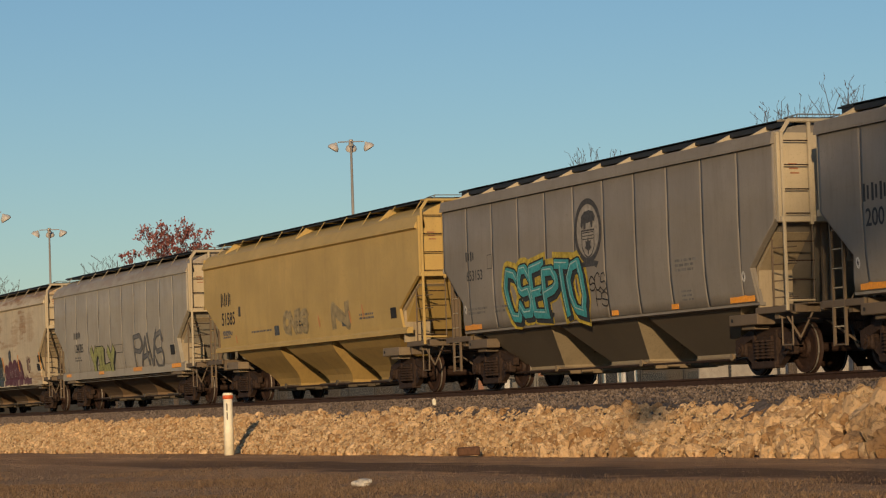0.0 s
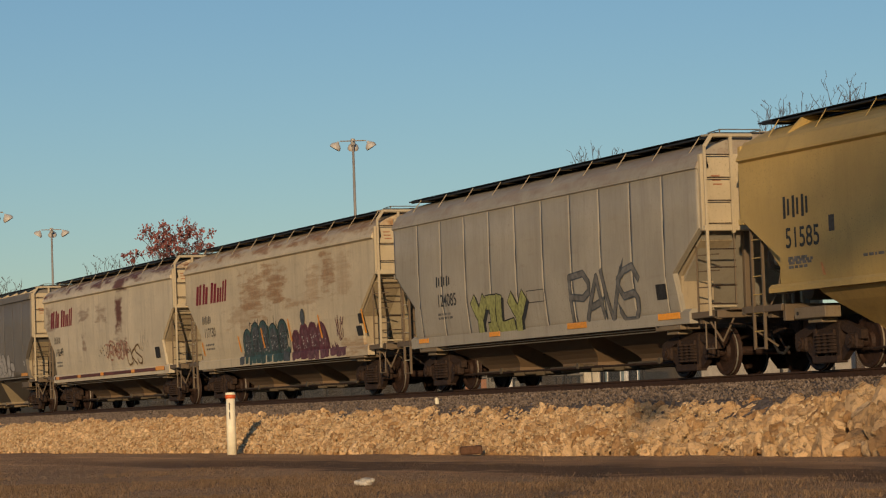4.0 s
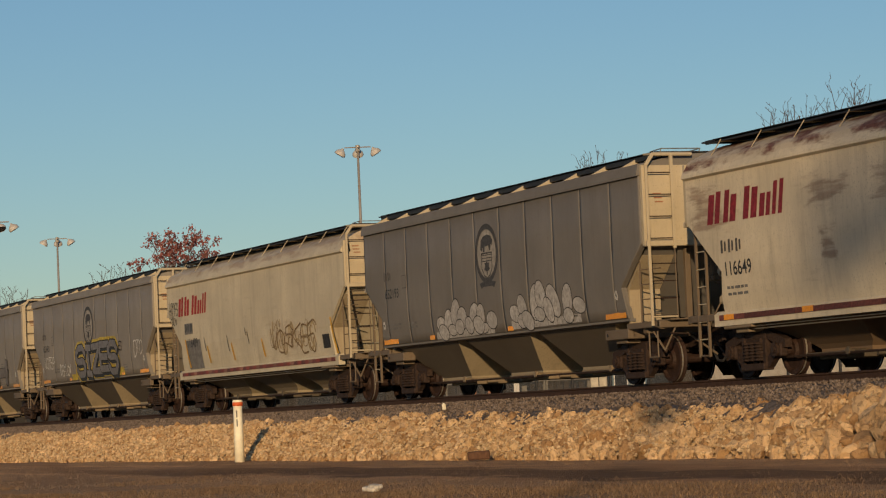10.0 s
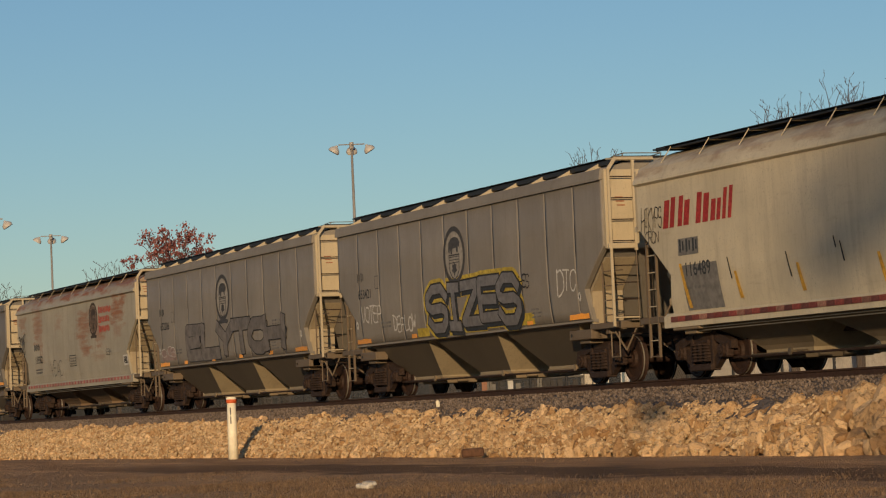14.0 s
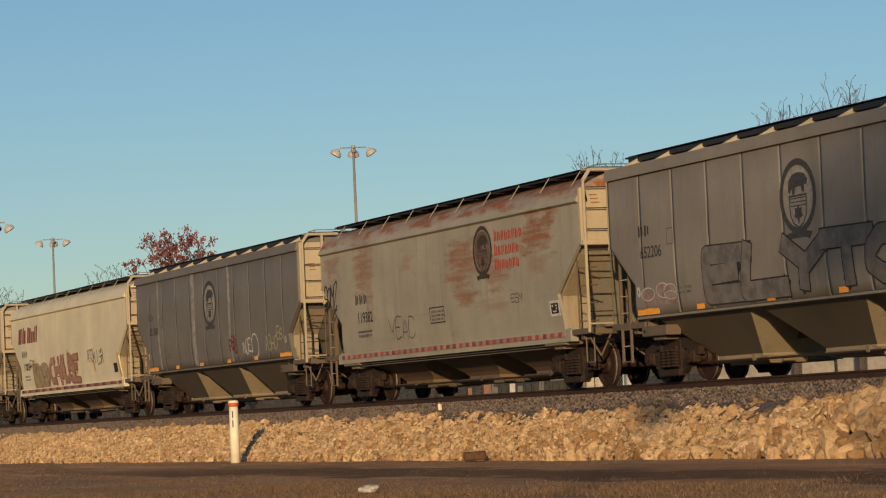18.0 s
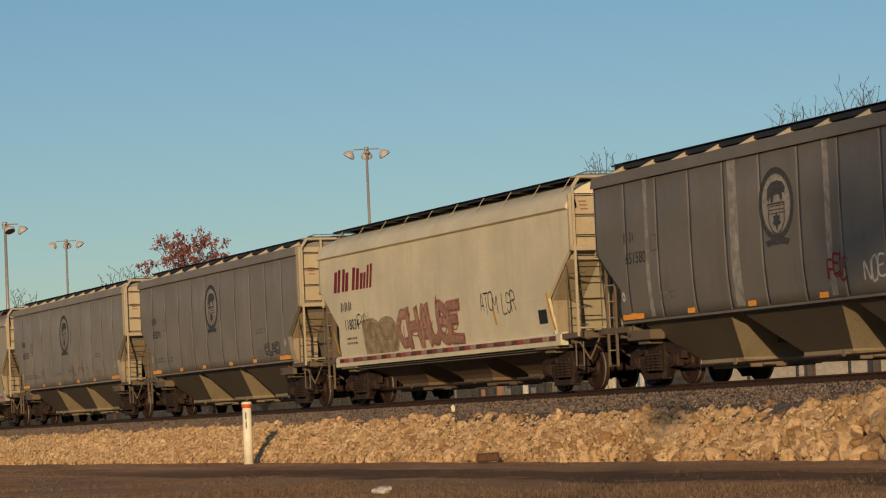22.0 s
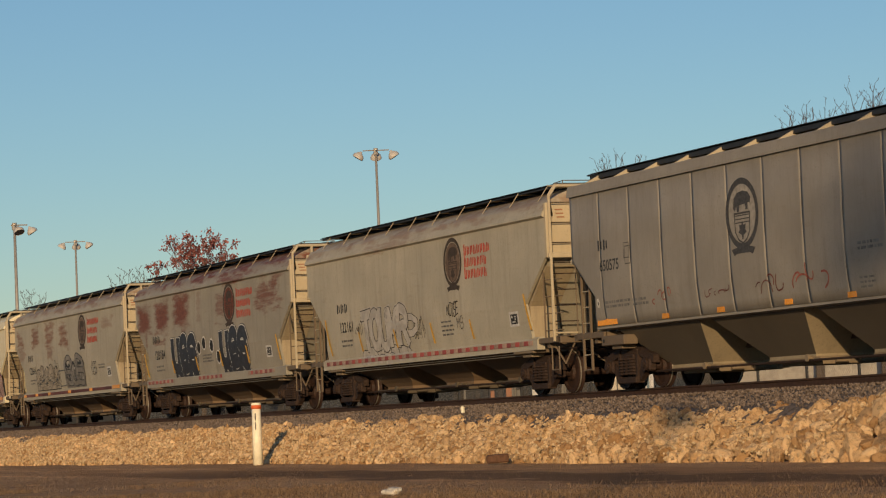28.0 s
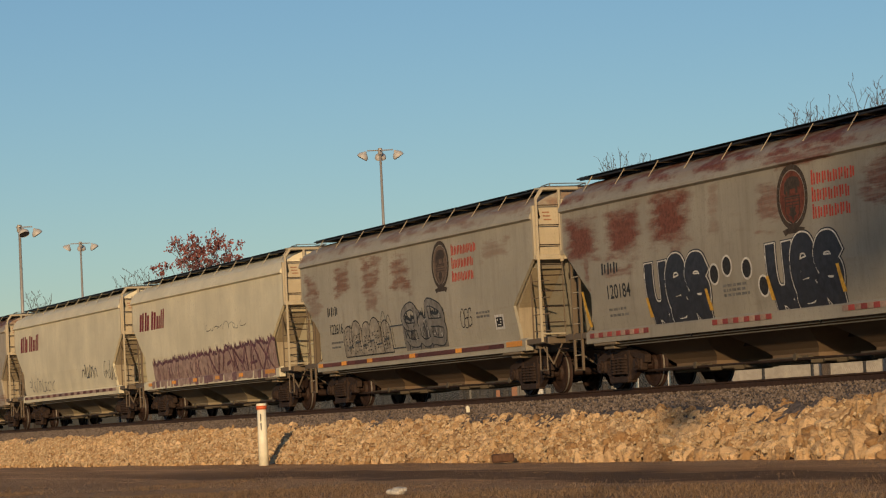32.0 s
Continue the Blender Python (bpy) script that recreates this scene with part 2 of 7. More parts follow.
def box(bm, x0, x1, y0, y1, z0, z1, bev=0.0):
    r = bmesh.ops.create_cube(bm, size=1, matrix=Matrix.LocRotScale(((x0 + x1) / 2, (y0 + y1) / 2, (z0 + z1) / 2), None, (x1 - x0, y1 - y0, z1 - z0)))
    if bev:
        es = {e for v in r["verts"] for e in v.link_edges}
        bmesh.ops.bevel(bm, geom=list(es), offset=bev, segments=1, affect="EDGES")


def bar(bm, a, b, r=0.018, n=6):
    """A round bar from a to b."""
    a, b = Vector(a), Vector(b)
    d = b - a
    q = Vector((0, 0, 1)).rotation_difference(d.normalized())
    bmesh.ops.create_cone(bm, cap_ends=True, segments=n, radius1=r, radius2=r, depth=d.length,
                          matrix=Matrix.LocRotScale((a + b) / 2, q, None))


def prism(bm, pts, y0, y1, axis="y"):
    """An outline in the plane across the axis, drawn out between y0 and y1."""
    def at(p, y):
        return (p[0], y, p[1]) if axis == "y" else (y, p[0], p[1])
    a = [bm.verts.new(at(p, y0)) for p in pts]
    b = [bm.verts.new(at(p, y1)) for p in pts]
    bm.faces.new(a)
    bm.faces.new(b[::-1])
    for i in range(len(pts)):
        j = (i + 1) % len(pts)
        bm.faces.new((a[i], a[j], b[j], b[i]))


def disc(bm, x, y, z, r, depth, n=20):
    bmesh.ops.create_cone(bm, cap_ends=True, segments=n, radius1=r, radius2=r, depth=depth,
                          matrix=Matrix.LocRotScale((x, y, z), Euler((radians(90), 0, 0)), None))


# ---- covered hopper cars ----
class Kind:
    def __init__(self, length, fascia, eave, d1, d2, inset, sill, walk_z, style):
        self.L, self.fascia, self.eave, self.d1, self.d2 = length, fascia, eave, d1, d2
        self.inset, self.sill, self.walk_z, self.style = inset, sill, walk_z, style


RIBBED = Kind(15.9, 4.07, 4.28, 2.72, 1.92, 1.05, 1.27, 4.535, "gusset")
SMOOTH = Kind(16.1, 3.80, 4.10, 2.95, 1.97, 1.30, 1.02, 4.505, "bracket")
YELLOW = Kind(17.1, 3.84, 4.14, 2.75, 2.00, 1.35, 1.45, 4.55, "yellow")
RIB_SOO = Kind(16.15, 3.88, 4.16, 2.75, 1.97, 1.20, 1.06, 4.55, "ribbracket")
WHEEL_R = 0.457
TRUCK_X = 6.45
AXLE_X = 0.89


def half_width(z):
    return 1.6 - 0.09 * max(0.0, (2.4 - z) / 1.1) ** 2


def side_x(k, z):
    """The half length of the side at a height."""
    h = k.L / 2
    if z >= k.d1:
        return h
    if z >= k.d2:
        return h - k.inset * (k.d1 - z) / (k.d1 - k.d2)
    return h - k.inset + 0.12 * min(1, (k.d2 - z) / 0.5)


def side_mesh(k, sign):
    def build(bm):
        zs = sorted({k.sill, k.sill + 0.2, (k.sill + k.d2) / 2, k.d2, (k.d1 + k.d2) / 2, k.d1, k.d1 + 0.5, k.fascia})
        grid = []
        for z in zs:
            x, y = side_x(k, z), half_width(z)
            grid.append([bm.verts.new((a, sign * b, z)) for a, b in ((-x, y), (x, y), (x, y - 0.07), (-x, y - 0.07))])
        for a, b in zip(grid, grid[1:]):
            for i in range(4):
                j = (i + 1) % 4
                bm.faces.new((a[i], a[j], b[j], b[i]))
        bm.faces.new(grid[0][::-1])
        bm.faces.new(grid[-1])
    return mesh_of(("side", id(k), sign), build)


def body_mesh(k):
    def build(bm):
        h, run = k.L / 2 - 0.03, 1.15
        low = k.sill + .05
        inner = h - (k.d1 - low) * run
        prism(bm, [(-h, k.eave - 0.03), (h, k.eave - 0.03), (h, k.d1), (inner, low), (-inner, low), (-h, k.d1)], -1.44, 1.44)
    return mesh_of(("body", id(k)), build)


def fascia_mesh(k, sign):
    def build(bm):
        h = k.L / 2 + 0.02
        if k.style == "gusset":
            pts = [(1.6, k.fascia + .01), (1.695, k.fascia - 0.02), (1.695, k.fascia + 0.03), (1.66, k.eave), (1.5, k.eave + 0.02), (1.5, k.fascia)]
        else:
            pts = [(1.56, k.fascia - 0.06), (1.68, k.fascia + 0.0), (1.67, k.fascia + 0.05), (1.61, k.fascia + 0.16), (1.55, k.eave - 0.02), (1.46, k.eave + 0.06), (1.40, k.fascia)]
        prism(bm, [(sign * y, z) for y, z in pts], -h, h, "x")
    return mesh_of(("fascia", id(k), sign), build)


def roof_mesh(k):
    def build(bm):
        h = k.L / 2
        pts = []
        for i in range(13):
            a = -1 + 2 * i / 12
            pts.append((a * 1.5, k.eave + 0.02 + (1 - abs(a) ** 2.2) * (0.2 if k.style == "gusset" else 0.4)))
        pts += [(1.5, k.eave - 0.06), (-1.5, k.eave - 0.06)]
        prism(bm, pts, -h, h, "x")
    return mesh_of(("roof", id(k)), build)


FEET = (-4.0, .17, 4.1)


def bay_mesh(k, i):
    """One hopper bay: sloping end sheets, side sheets that draw in towards the foot, and a lip."""
    def build(bm):
        top = k.sill + 0.02
        straight = k.style == "gusset"
        xs = ((-6.3, -2.34), (-2.0, 1.86), (2.2, 6.85 if k.style == "yellow" else 6.3))[i]
        shift = -.2 if straight else .05
        yf = .78 if straight else .62
        foot = FEET[i] + shift
        y1 = half_width(k.sill) - (.08 if k.style in ("gusset", "yellow") else .24)
        n = 2 if straight else 8
        lev = []
        for j in range(n):
            t = j / (n - 1)
            q = t if straight else t * t * (3 - 2 * t) * .8 + t * .2
            lev.append((xs[0] + shift + (foot - .9 - xs[0] - shift) * t, xs[1] + shift + (foot + .9 - xs[1] - shift) * t, y1 + (yf - y1) * q, top + (.43 - top) * t))
        lev.append((foot - .9, foot + .9, yf, .36))
        rings = [[bm.verts.new(p) for p in ((a, -y, z), (b, -y, z), (b, y, z), (a, y, z))] for a, b, y, z in lev]
        for p, q in zip(rings, rings[1:]):
            for n in range(4):
                m = (n + 1) % 4
                bm.faces.new((p[n], p[m], q[m], q[n]))
        bm.faces.new(rings[-1][::-1])
        bm.faces.new(rings[0])
    me = mesh_of(("bay", id(k), i), build)
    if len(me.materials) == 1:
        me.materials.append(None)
        # end slopes take the lighter paint; the side paint has shade in it
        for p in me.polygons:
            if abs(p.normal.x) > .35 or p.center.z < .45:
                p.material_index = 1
    return me


def gate_mesh(i):
    def build(bm):
        foot = FEET[i]
        box(bm, foot - 1.0, foot + 1.0, -0.86, -0.8, 0.29, 0.37, 0.01)
        box(bm, foot - 1.0, foot + 1.0, 0.8, 0.86, 0.29, 0.37, 0.01)
        box(bm, foot - 0.8, foot + 0.8, -0.7, 0.7, 0.24, 0.34, 0.01)
        for q in (-.5, 0, .5):
            bar(bm, (foot + .93, q, .3), (foot + .93, q + .25, .3), .04, 6)
        bar(bm, (foot + 0.72, -0.95, 0.36), (foot + 0.72, 0.95, 0.36), 0.03)
        disc(bm, foot + 0.72, -0.97, 0.36, 0.07, 0.05, 8)
    return mesh_of(("gate", i), build)


def frame_mesh():
    """A cast truck side frame: arched top member, slanting tension members, columns, spring seat, journal boxes."""
    top = [(-1.17, .5), (-1.17, .66), (-1.0, .71), (-.5, .84), (.5, .84), (1.0, .71), (1.17, .66), (1.17, .5), (1.02, .5), (.8, .58), (.45, .69), (-.45, .69), (-.8, .58), (-1.02, .5)]

    def build(bm):
        prism(bm, top, -1.13, -.99)
        for q in (-1, 1):
            arm = [(q * 1.02, .52), (q * .8, .6), (q * .36, .28), (q * .36, .14), (q * .5, .16)]
            prism(bm, arm if q > 0 else arm[::-1], -1.12, -1.0)
            box(bm, min(q * .36, q * .47), max(q * .36, q * .47), -1.16, -.99, .16, .8, .012)
            box(bm, q * AXLE_X - .17, q * AXLE_X + .17, -1.17, -1.0, .34, .6, .03)
            disc(bm, q * AXLE_X, -1.18, .47, .13, .08, 14)
            disc(bm, q * AXLE_X, -1.22, .47, .07, .05, 8)
            for b in (-.07, .07):
                disc(bm, q * AXLE_X + b, -1.225, .47, .02, .03, 6)
        box(bm, -.46, .46, -1.2, -.98, .11, .24, .02)
        box(bm, -.3, .3, -1.17, -1.0, .6, .7, .02)
    return mesh_of("side_frame", build)


def spring_mesh():
    def build(bm):
        prof = []
        for i in range(6):
            z = -.15 + i * .06
            prof += [(z, .1), (z + .015, .135), (z + .035, .135), (z + .05, .1)]
        n = 10
        rings = [[bm.verts.new((r * math.cos(2 * math.pi * a / n), r * math.sin(2 * math.pi * a / n), z)) for a in range(n)] for z, r in prof]
        for a, b in zip(rings, rings[1:]):
            for q in range(n):
                bm.faces.new((a[q], a[(q + 1) % n], b[(q + 1) % n], b[q]))
        bm.faces.new(rings[0])
        bm.faces.new(rings[-1])
    return mesh_of("spring", build)


def bolster_mesh():
    def build(bm):
        box(bm, -.2, .2, -1.1, 1.1, .5, .78, .03)
        box(bm, -.35, .35, -.35, .35, .7, .95, .03)
    return mesh_of("bolster", build)


def lathe(bm, prof, n=28):
    """Turns a profile of (y, radius) about the y axis."""
    rings = [[bm.verts.new((r * math.cos(2 * math.pi * i / n), y, r * math.sin(2 * math.pi * i / n))) for i in range(n)] for y, r in prof]
    for a, b in zip(rings, rings[1:]):
        for i in range(n):
            j = (i + 1) % n
            bm.faces.new((a[i], a[j], b[j], b[i]))
    for r in (rings[0], rings[-1][::-1]):
        bm.faces.new(r)


def wheelset_mesh():
    def build(bm):
        for s in (-1, 1):
            lathe(bm, [(s * .86, .12), (s * .86, .17), (s * .80, .2), (s * .79, .36), (s * .835, .39), (s * .835, .445), (s * .828, .4565), (s * .80, .4575), (s * .77, .459), (s * .74, .46),
                       (s * .725, .475), (s * .70, .483), (s * .69, .47), (s * .69, .39), (s * .73, .36), (s * .74, .2), (s * .66, .16), (s * .66, .11)])
        lathe(bm, [(-1.1, .08), (-.9, .1), (-.6, .085), (.6, .085), (.9, .1), (1.1, .08)], 12)
    me = mesh_of("wheelset", build)
    if len(me.materials) == 1:
        me.materials.append(TREAD)
        for p in me.polygons:
            c = p.center
            if math.hypot(c.x, c.z) > .447 and .775 < abs(c.y) < .80:
                p.material_index = 1
    return me


def platform_mesh(k):
    def build(bm):
        h = k.L / 2
        box(bm, h - 1.15, h + .32, -1.5, -1.44, 1.08, 1.2, .01)
        box(bm, h - 1.15, h + .32, 1.44, 1.5, 1.08, 1.2, .01)
        box(bm, h + .24, h + .36, -1.5, 1.5, 1.06, 1.2, .01)
        box(bm, h - 1.15, h - 1.05, -1.42, 1.42, .9, 1.2, .01)
        box(bm, h - .2, h + .55, -1.35, 1.35, 1.2, 1.225)
        box(bm, h - .6, h - .45, -1.4, 1.4, .98, 1.15)
    return mesh_of(("platform", id(k)), build)


def bolster_end_mesh(k):
    """The end of the body bolster above the truck, a boxed plate."""
    def build(bm):
        box(bm, -.55, .55, -1.52, -1.2, .9, 1.1, .015)
        box(bm, -.25, .25, -1.42, -1.1, .82, .9, .01)
    return mesh_of(("bolster_end",), build)


def coupler_mesh(k):
    def build(bm):
        h = k.L / 2
        box(bm, h - .1, h + .45, -.2, .2, .72, 1.08, .02)
        box(bm, h + .4, h + .78, -.07, .07, .80, .94, .02)
        box(bm, h + .72, h + .98, -.14, .12, .72, 1.02, .04)
        bar(bm, (h + .5, -.35, .75), (h + .85, -.3, .35), .025)
        bar(bm, (h + .4, -1.3, .95), (h + .4, -.1, .88), .015)
    return mesh_of(("coupler", id(k)), build)


def end_wall_mesh(k):
    def build(bm):
        h = k.L / 2
        box(bm, h - .02, h + .02, -1.5, 1.5, k.d1, k.eave - .02)
        box(bm, h - .02, h + .17, -1.6, 1.6, k.d1 - .06, k.d1 + .05, .012)
    return mesh_of(("end_wall", id(k)), build)


def placard_mesh():
    return mesh_of("placard_line", lambda bm: box(bm, 0, .004, -.09, .09, -.014, .014))


def inner_stile_mesh(k):
    """The thin lower inner stile that carries the rungs' far ends."""
    return mesh_of(("inner_stile", id(k)), lambda bm: bar(bm, (k.L / 2 + .16, -1.0, 1.22), (k.L / 2 + .16, -1.0, k.d1 - .1), .014, 5))


def end_post_mesh(k):
    """An upright channel from the end platform to the bottom of the end wall."""
    def build(bm):
        box(bm, -.05, .05, -.06, .06, 1.2, k.d1 - .04, .01)
        box(bm, -.07, .07, -.09, .09, 1.2, 1.26, .01)
    return mesh_of(("end_post", id(k)), build)


def corner_post_mesh(k):
    return mesh_of(("corner_post", id(k)), lambda bm: box(bm, -.01, .10, -.075, .06, k.d1 - .05, k.eave - .02, .012))


def panel_mesh(k, xa, xb):
    """One upright side panel between two seams, slightly bowed, cut to the outline of the side."""
    def build(bm):
        zs = sorted({k.sill + .03, k.sill + .25, (k.sill + k.d2) / 2, k.d2, k.d2 + (k.d1 - k.d2) * .33, k.d2 + (k.d1 - k.d2) * .66, k.d1, k.d1 + .4, k.fascia - .01})
        rows = []
        for z in zs:
            s = side_x(k, z) - .01
            a, b = max(xa, -s), min(xb, s)
            if b - a < .02:
                continue
            y = -half_width(z)
            rows.append([bm.verts.new((a + (b - a) * f, y - d, z)) for f, d in ((0, 0), (.003, .037), (.06, .0385), (.2, .04), (.5, .041), (.8, .0405), (.94, .0395), (.997, .0385), (1, 0))])
        for p, q in zip(rows, rows[1:]):
            for n in range(8):
                bm.faces.new((p[n], p[n + 1], q[n + 1], q[n]))
        bm.faces.new(rows[0])
        bm.faces.new(rows[-1])
    me = mesh_of(("panel", id(k), round(xa, 2)), build)
    for p in me.polygons:
        p.use_smooth = abs(p.normal.y) > .5
    return me


def seam_mesh(k, x):
    """The painted shade line, with some dirt, along the joint of two side panels, ending unevenly below the eave."""
    def build(bm):
        rows = []
        top = k.fascia - .03 - .9 * abs(math.sin(x * 7.3 + k.L))
        zs = [z for z in sorted({k.sill + .05, k.sill + .3, k.d2, k.d1, top}) if side_x(k, z) - .03 > abs(x)]
        for i, z in enumerate(zs):
            y = -half_width(z) - .0394
            w = .011 if i < len(zs) - 1 else .003
            rows.append([bm.verts.new(p) for p in ((x - w, y, z), (x + w, y - .0002, z))])
        for p, q in zip(rows, rows[1:]):
            bm.faces.new((p[0], p[1], q[1], q[0]))
    return mesh_of(("seam", id(k), round(x, 2)), build)


def stiffener_mesh(k, s):
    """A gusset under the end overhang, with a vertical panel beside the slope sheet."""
    def build(bm):
        h = k.L / 2
        x = side_x(k, k.d2 - .3)
        y0, y1 = sorted((s * 1.5, s * .82))
        prism(bm, [(x - .05, 1.2), (x + .02, 1.2), (x + .02, k.d2 - .05), (h - .25, k.d1 - .22), (h - .3, k.d1 - .2), (x - .06, k.d2)], y0, y1)
    return mesh_of(("stiff", id(k), s), build)


def ladder_stile_mesh(k):
    """Two upright stiles on the end under a cross bar, the outer one bent over at the top."""
    def build(bm):
        h = k.L / 2 + .16
        top = k.walk_z - .07
        box(bm, h - .022, h + .022, -1.578, -1.522, 1.1, top - .2, .006)
        bar(bm, (h, -1.55, top - .22), (h, -1.39, top), .042)
        bar(bm, (h, -1.41, top), (h, -.55, top), .04)
        box(bm, h - .025, h + .025, -1.03, -.97, k.d1 - .1, top - .02)
        for y in (-1.39, -.98):
            bar(bm, (h, y, top), (h - .4, y, top + .03), .022)
        bar(bm, (h, -1.55, 1.28), (h, -1.0, 1.28), .022)
    return mesh_of(("ladder", id(k)), build)


def rung_mesh():
    return mesh_of("rung", lambda bm: bar(bm, (0, -.3, 0), (0, .3, 0), .013, 5))


def side_ladder_mesh(k, lower):
    """Two side stiles that hang below the end sill as a stirrup."""
    def build(bm):
        for x in (-.2, .2):
            box(bm, x - .02, x + .02, -.025, .025, .42, k.d1 - lower)
        bar(bm, (-.2, 0, .44), (.2, 0, .44), .016)
    return mesh_of(("side_ladder", id(k), lower), build)


def short_rung_mesh():
    return mesh_of("short_rung", lambda bm: bar(bm, (-.2, 0, 0), (.2, 0, 0), .013, 5))


def grab_mesh(k):
    def build(bm):
        z1 = k.d1 - .35
        bar(bm, (-.03, 0, 1.2), (-.03, 0, z1), .02)
        bar(bm, (-.03, 0, z1), (-.14, .03, z1 + .06), .018)
    return mesh_of(("grab", id(k)), build)


def grab_iron_mesh():
    return mesh_of("grab_iron", lambda bm: bar(bm, (-.03, 0, 0), (.5, .2, 0), .013, 5))


STRUTS = (((-.1, -1.42, 1.0), (.18, -1.32, .62)), ((.42, -1.2, 1.05), (.18, -1.32, .62)), ((.3, -.9, .95), (.62, -.4, .5)))


def strut_mesh(k, i):
    """One diagonal strut below the end sill."""
    def build(bm):
        h = k.L / 2
        p, q = STRUTS[i]
        bar(bm, (h + p[0], p[1], p[2]), (h + q[0], q[1], q[2]), .022, 5)
    return mesh_of(("strut", id(k), i), build)


def step_mesh(k):
    """A hanging step of bent bar below the end sill."""
    def build(bm):
        h = k.L / 2
        for p, q in (((-.28, 1.0), (-.28, .5)), ((-.28, .5), (.1, .5)), ((.1, .5), (.1, 1.0))):
            bar(bm, (h + p[0], -1.43, p[1]), (h + q[0], -1.43, q[1]), .018, 5)
    return mesh_of(("step", id(k)), build)


def hose_mesh(k):
    """A hanging brake hose beside the coupler."""
    def build(bm):
        h = k.L / 2
        pts = [(h + .35, -.4, .8), (h + .5, -.42, .55), (h + .65, -.42, .38), (h + .82, -.4, .36), (h + .95, -.36, .48)]
        for a, b in zip(pts, pts[1:]):
            bar(bm, a, b, .028, 6)
    return mesh_of(("hose", id(k)), build)


def walk_mesh(k, sign):
    def build(bm):
        h = k.L / 2 - .1
        y0, y1 = sorted((sign * .62, sign * 1.18))
        box(bm, -h, h, y0, y1, k.walk_z - .03, k.walk_z)
        e = -1.18 if sign < 0 else 1.13
        box(bm, -h, h, e, e + .05, k.walk_z - (.12 if k.style == "gusset" else .06), k.walk_z + .015)
        n = int(h * 2 / .25)
        for i in range(n):
            x = -h + .125 + i * .25
            box(bm, x - .012, x + .012, y0, y1, k.walk_z, k.walk_z + .012)
    return mesh_of(("walk", id(k), sign), build)


def hatch_mesh(k, length):
    def build(bm):
        base = k.eave + (.2 if k.style == "gusset" else .3)
        top = k.walk_z + .06
        base = min(base, top - .16) if k.style == "gusset" else top - .15
        prism(bm, [(-.56, base), (.56, base), (.56, top - .06), (.36, top), (-.36, top), (-.56, top - .06)], -length / 2, length / 2, "x")
        for x in (-length * .3, 0, length * .3):
            box(bm, x - .03, x + .03, -.6, .6, top - .08, top + .02)
    return mesh_of(("hatch", id(k), length), build)


def gusset_mesh(k):
    def build(bm):
        prism(bm, [(-1.52, k.eave - .02), (-1.50, k.eave + .03), (-1.12, k.walk_z - .03), (-.62, k.walk_z - .03), (-.62, k.eave + .1)], -.03, .03, "x")
        bar(bm, (0.03, -1.45, k.eave + .02), (.03, -.7, k.walk_z - .05), .03, 4)
    return mesh_of(("gusset", id(k)), build)


def bracket_mesh(k):
    def build(bm):
        bar(bm, (0, -1.47, k.eave - .02), (0, -1.18, k.walk_z - .02), .011, 5)
        bar(bm, (0, -1.18, k.walk_z - .05), (0, -.6, k.walk_z - .05), .018, 5)
    return mesh_of(("bracket", id(k)), build)


def end_walk_mesh(k):
    def build(bm):
        h = k.L / 2
        box(bm, h - .5, h + .02, -1.2, 1.2, k.walk_z - .03, k.walk_z)
    return mesh_of(("end_walk", id(k)), build)


def handrail_mesh(k):
    """A low loop of thin bar at the end of the roof walk."""
    def build(bm):
        h, z = k.L / 2, k.walk_z + .05
        bar(bm, (h + .06, -1.15, z), (h + .06, -.3, z), .012, 5)
        for y in (-1.15, -.3):
            bar(bm, (h + .06, y, z), (h + .02, y, k.walk_z - .02), .012, 5)
            bar(bm, (h + .06, y, z), (h - .45, y, z - .02), .012, 5)
    return mesh_of(("handrail", id(k)), build)


def sill_mesh(k, sign):
    def build(bm):
        h = side_x(k, k.sill) + (.35 if k.style != "gusset" else .02)
        y = half_width(k.sill)
        if k.style == "gusset":
            pts = [(y + .03, k.sill - .02), (y + .03, k.sill + .03), (y - .1, k.sill + .03), (y - .1, k.sill - .04)]
        elif k.style == "yellow":
            pts = [(y + .06, k.sill - .05), (y + .06, k.sill + .04), (y, k.sill + .1), (y - .1, k.sill + .1), (y - .1, k.sill - .05)]
        else:
            pts = [(y + .08, k.sill - .06), (y + .08, k.sill + .16), (y, k.sill + .22), (y - .1, k.sill + .22), (y - .1, k.sill - .06)]
        prism(bm, [(sign * a, z) for a, z in pts], -h, h, "x")
    return mesh_of(("sill", id(k), sign), build)


def centre_sill_mesh(k):
    return mesh_of(("centre", id(k)), lambda bm: box(bm, -k.L / 2, k.L / 2, -.18, .18, .68, .98, .01))


def pipe_mesh(k):
    return mesh_of(("pipe", id(k)), lambda bm: bar(bm, (-6.5, -1.42, k.sill - .1), (6.6, -1.42, k.sill - .1), .014))


def low_pipe_mesh():
    return mesh_of("low_pipe", lambda bm: bar(bm, (-6.0, -.95, .33), (6.2, -.95, .31), .025))


def rod_mesh(k):
    return mesh_of(("rod", id(k)), lambda bm: bar(bm, (-6.2, -1.36, k.sill - .15), (6.4, -1.36, k.sill - .15), .013))


def tank_mesh(k):
    def build(bm):
        h = k.L / 2
        bar(bm, (-h + .55, -.6, 1.48), (-h + .55, .7, 1.48), .2, 12)
        bar(bm, (-h + .25, -.9, 1.22), (-h + .25, -.9, 1.7), .09, 8)
    return mesh_of(("tank", id(k)), build)


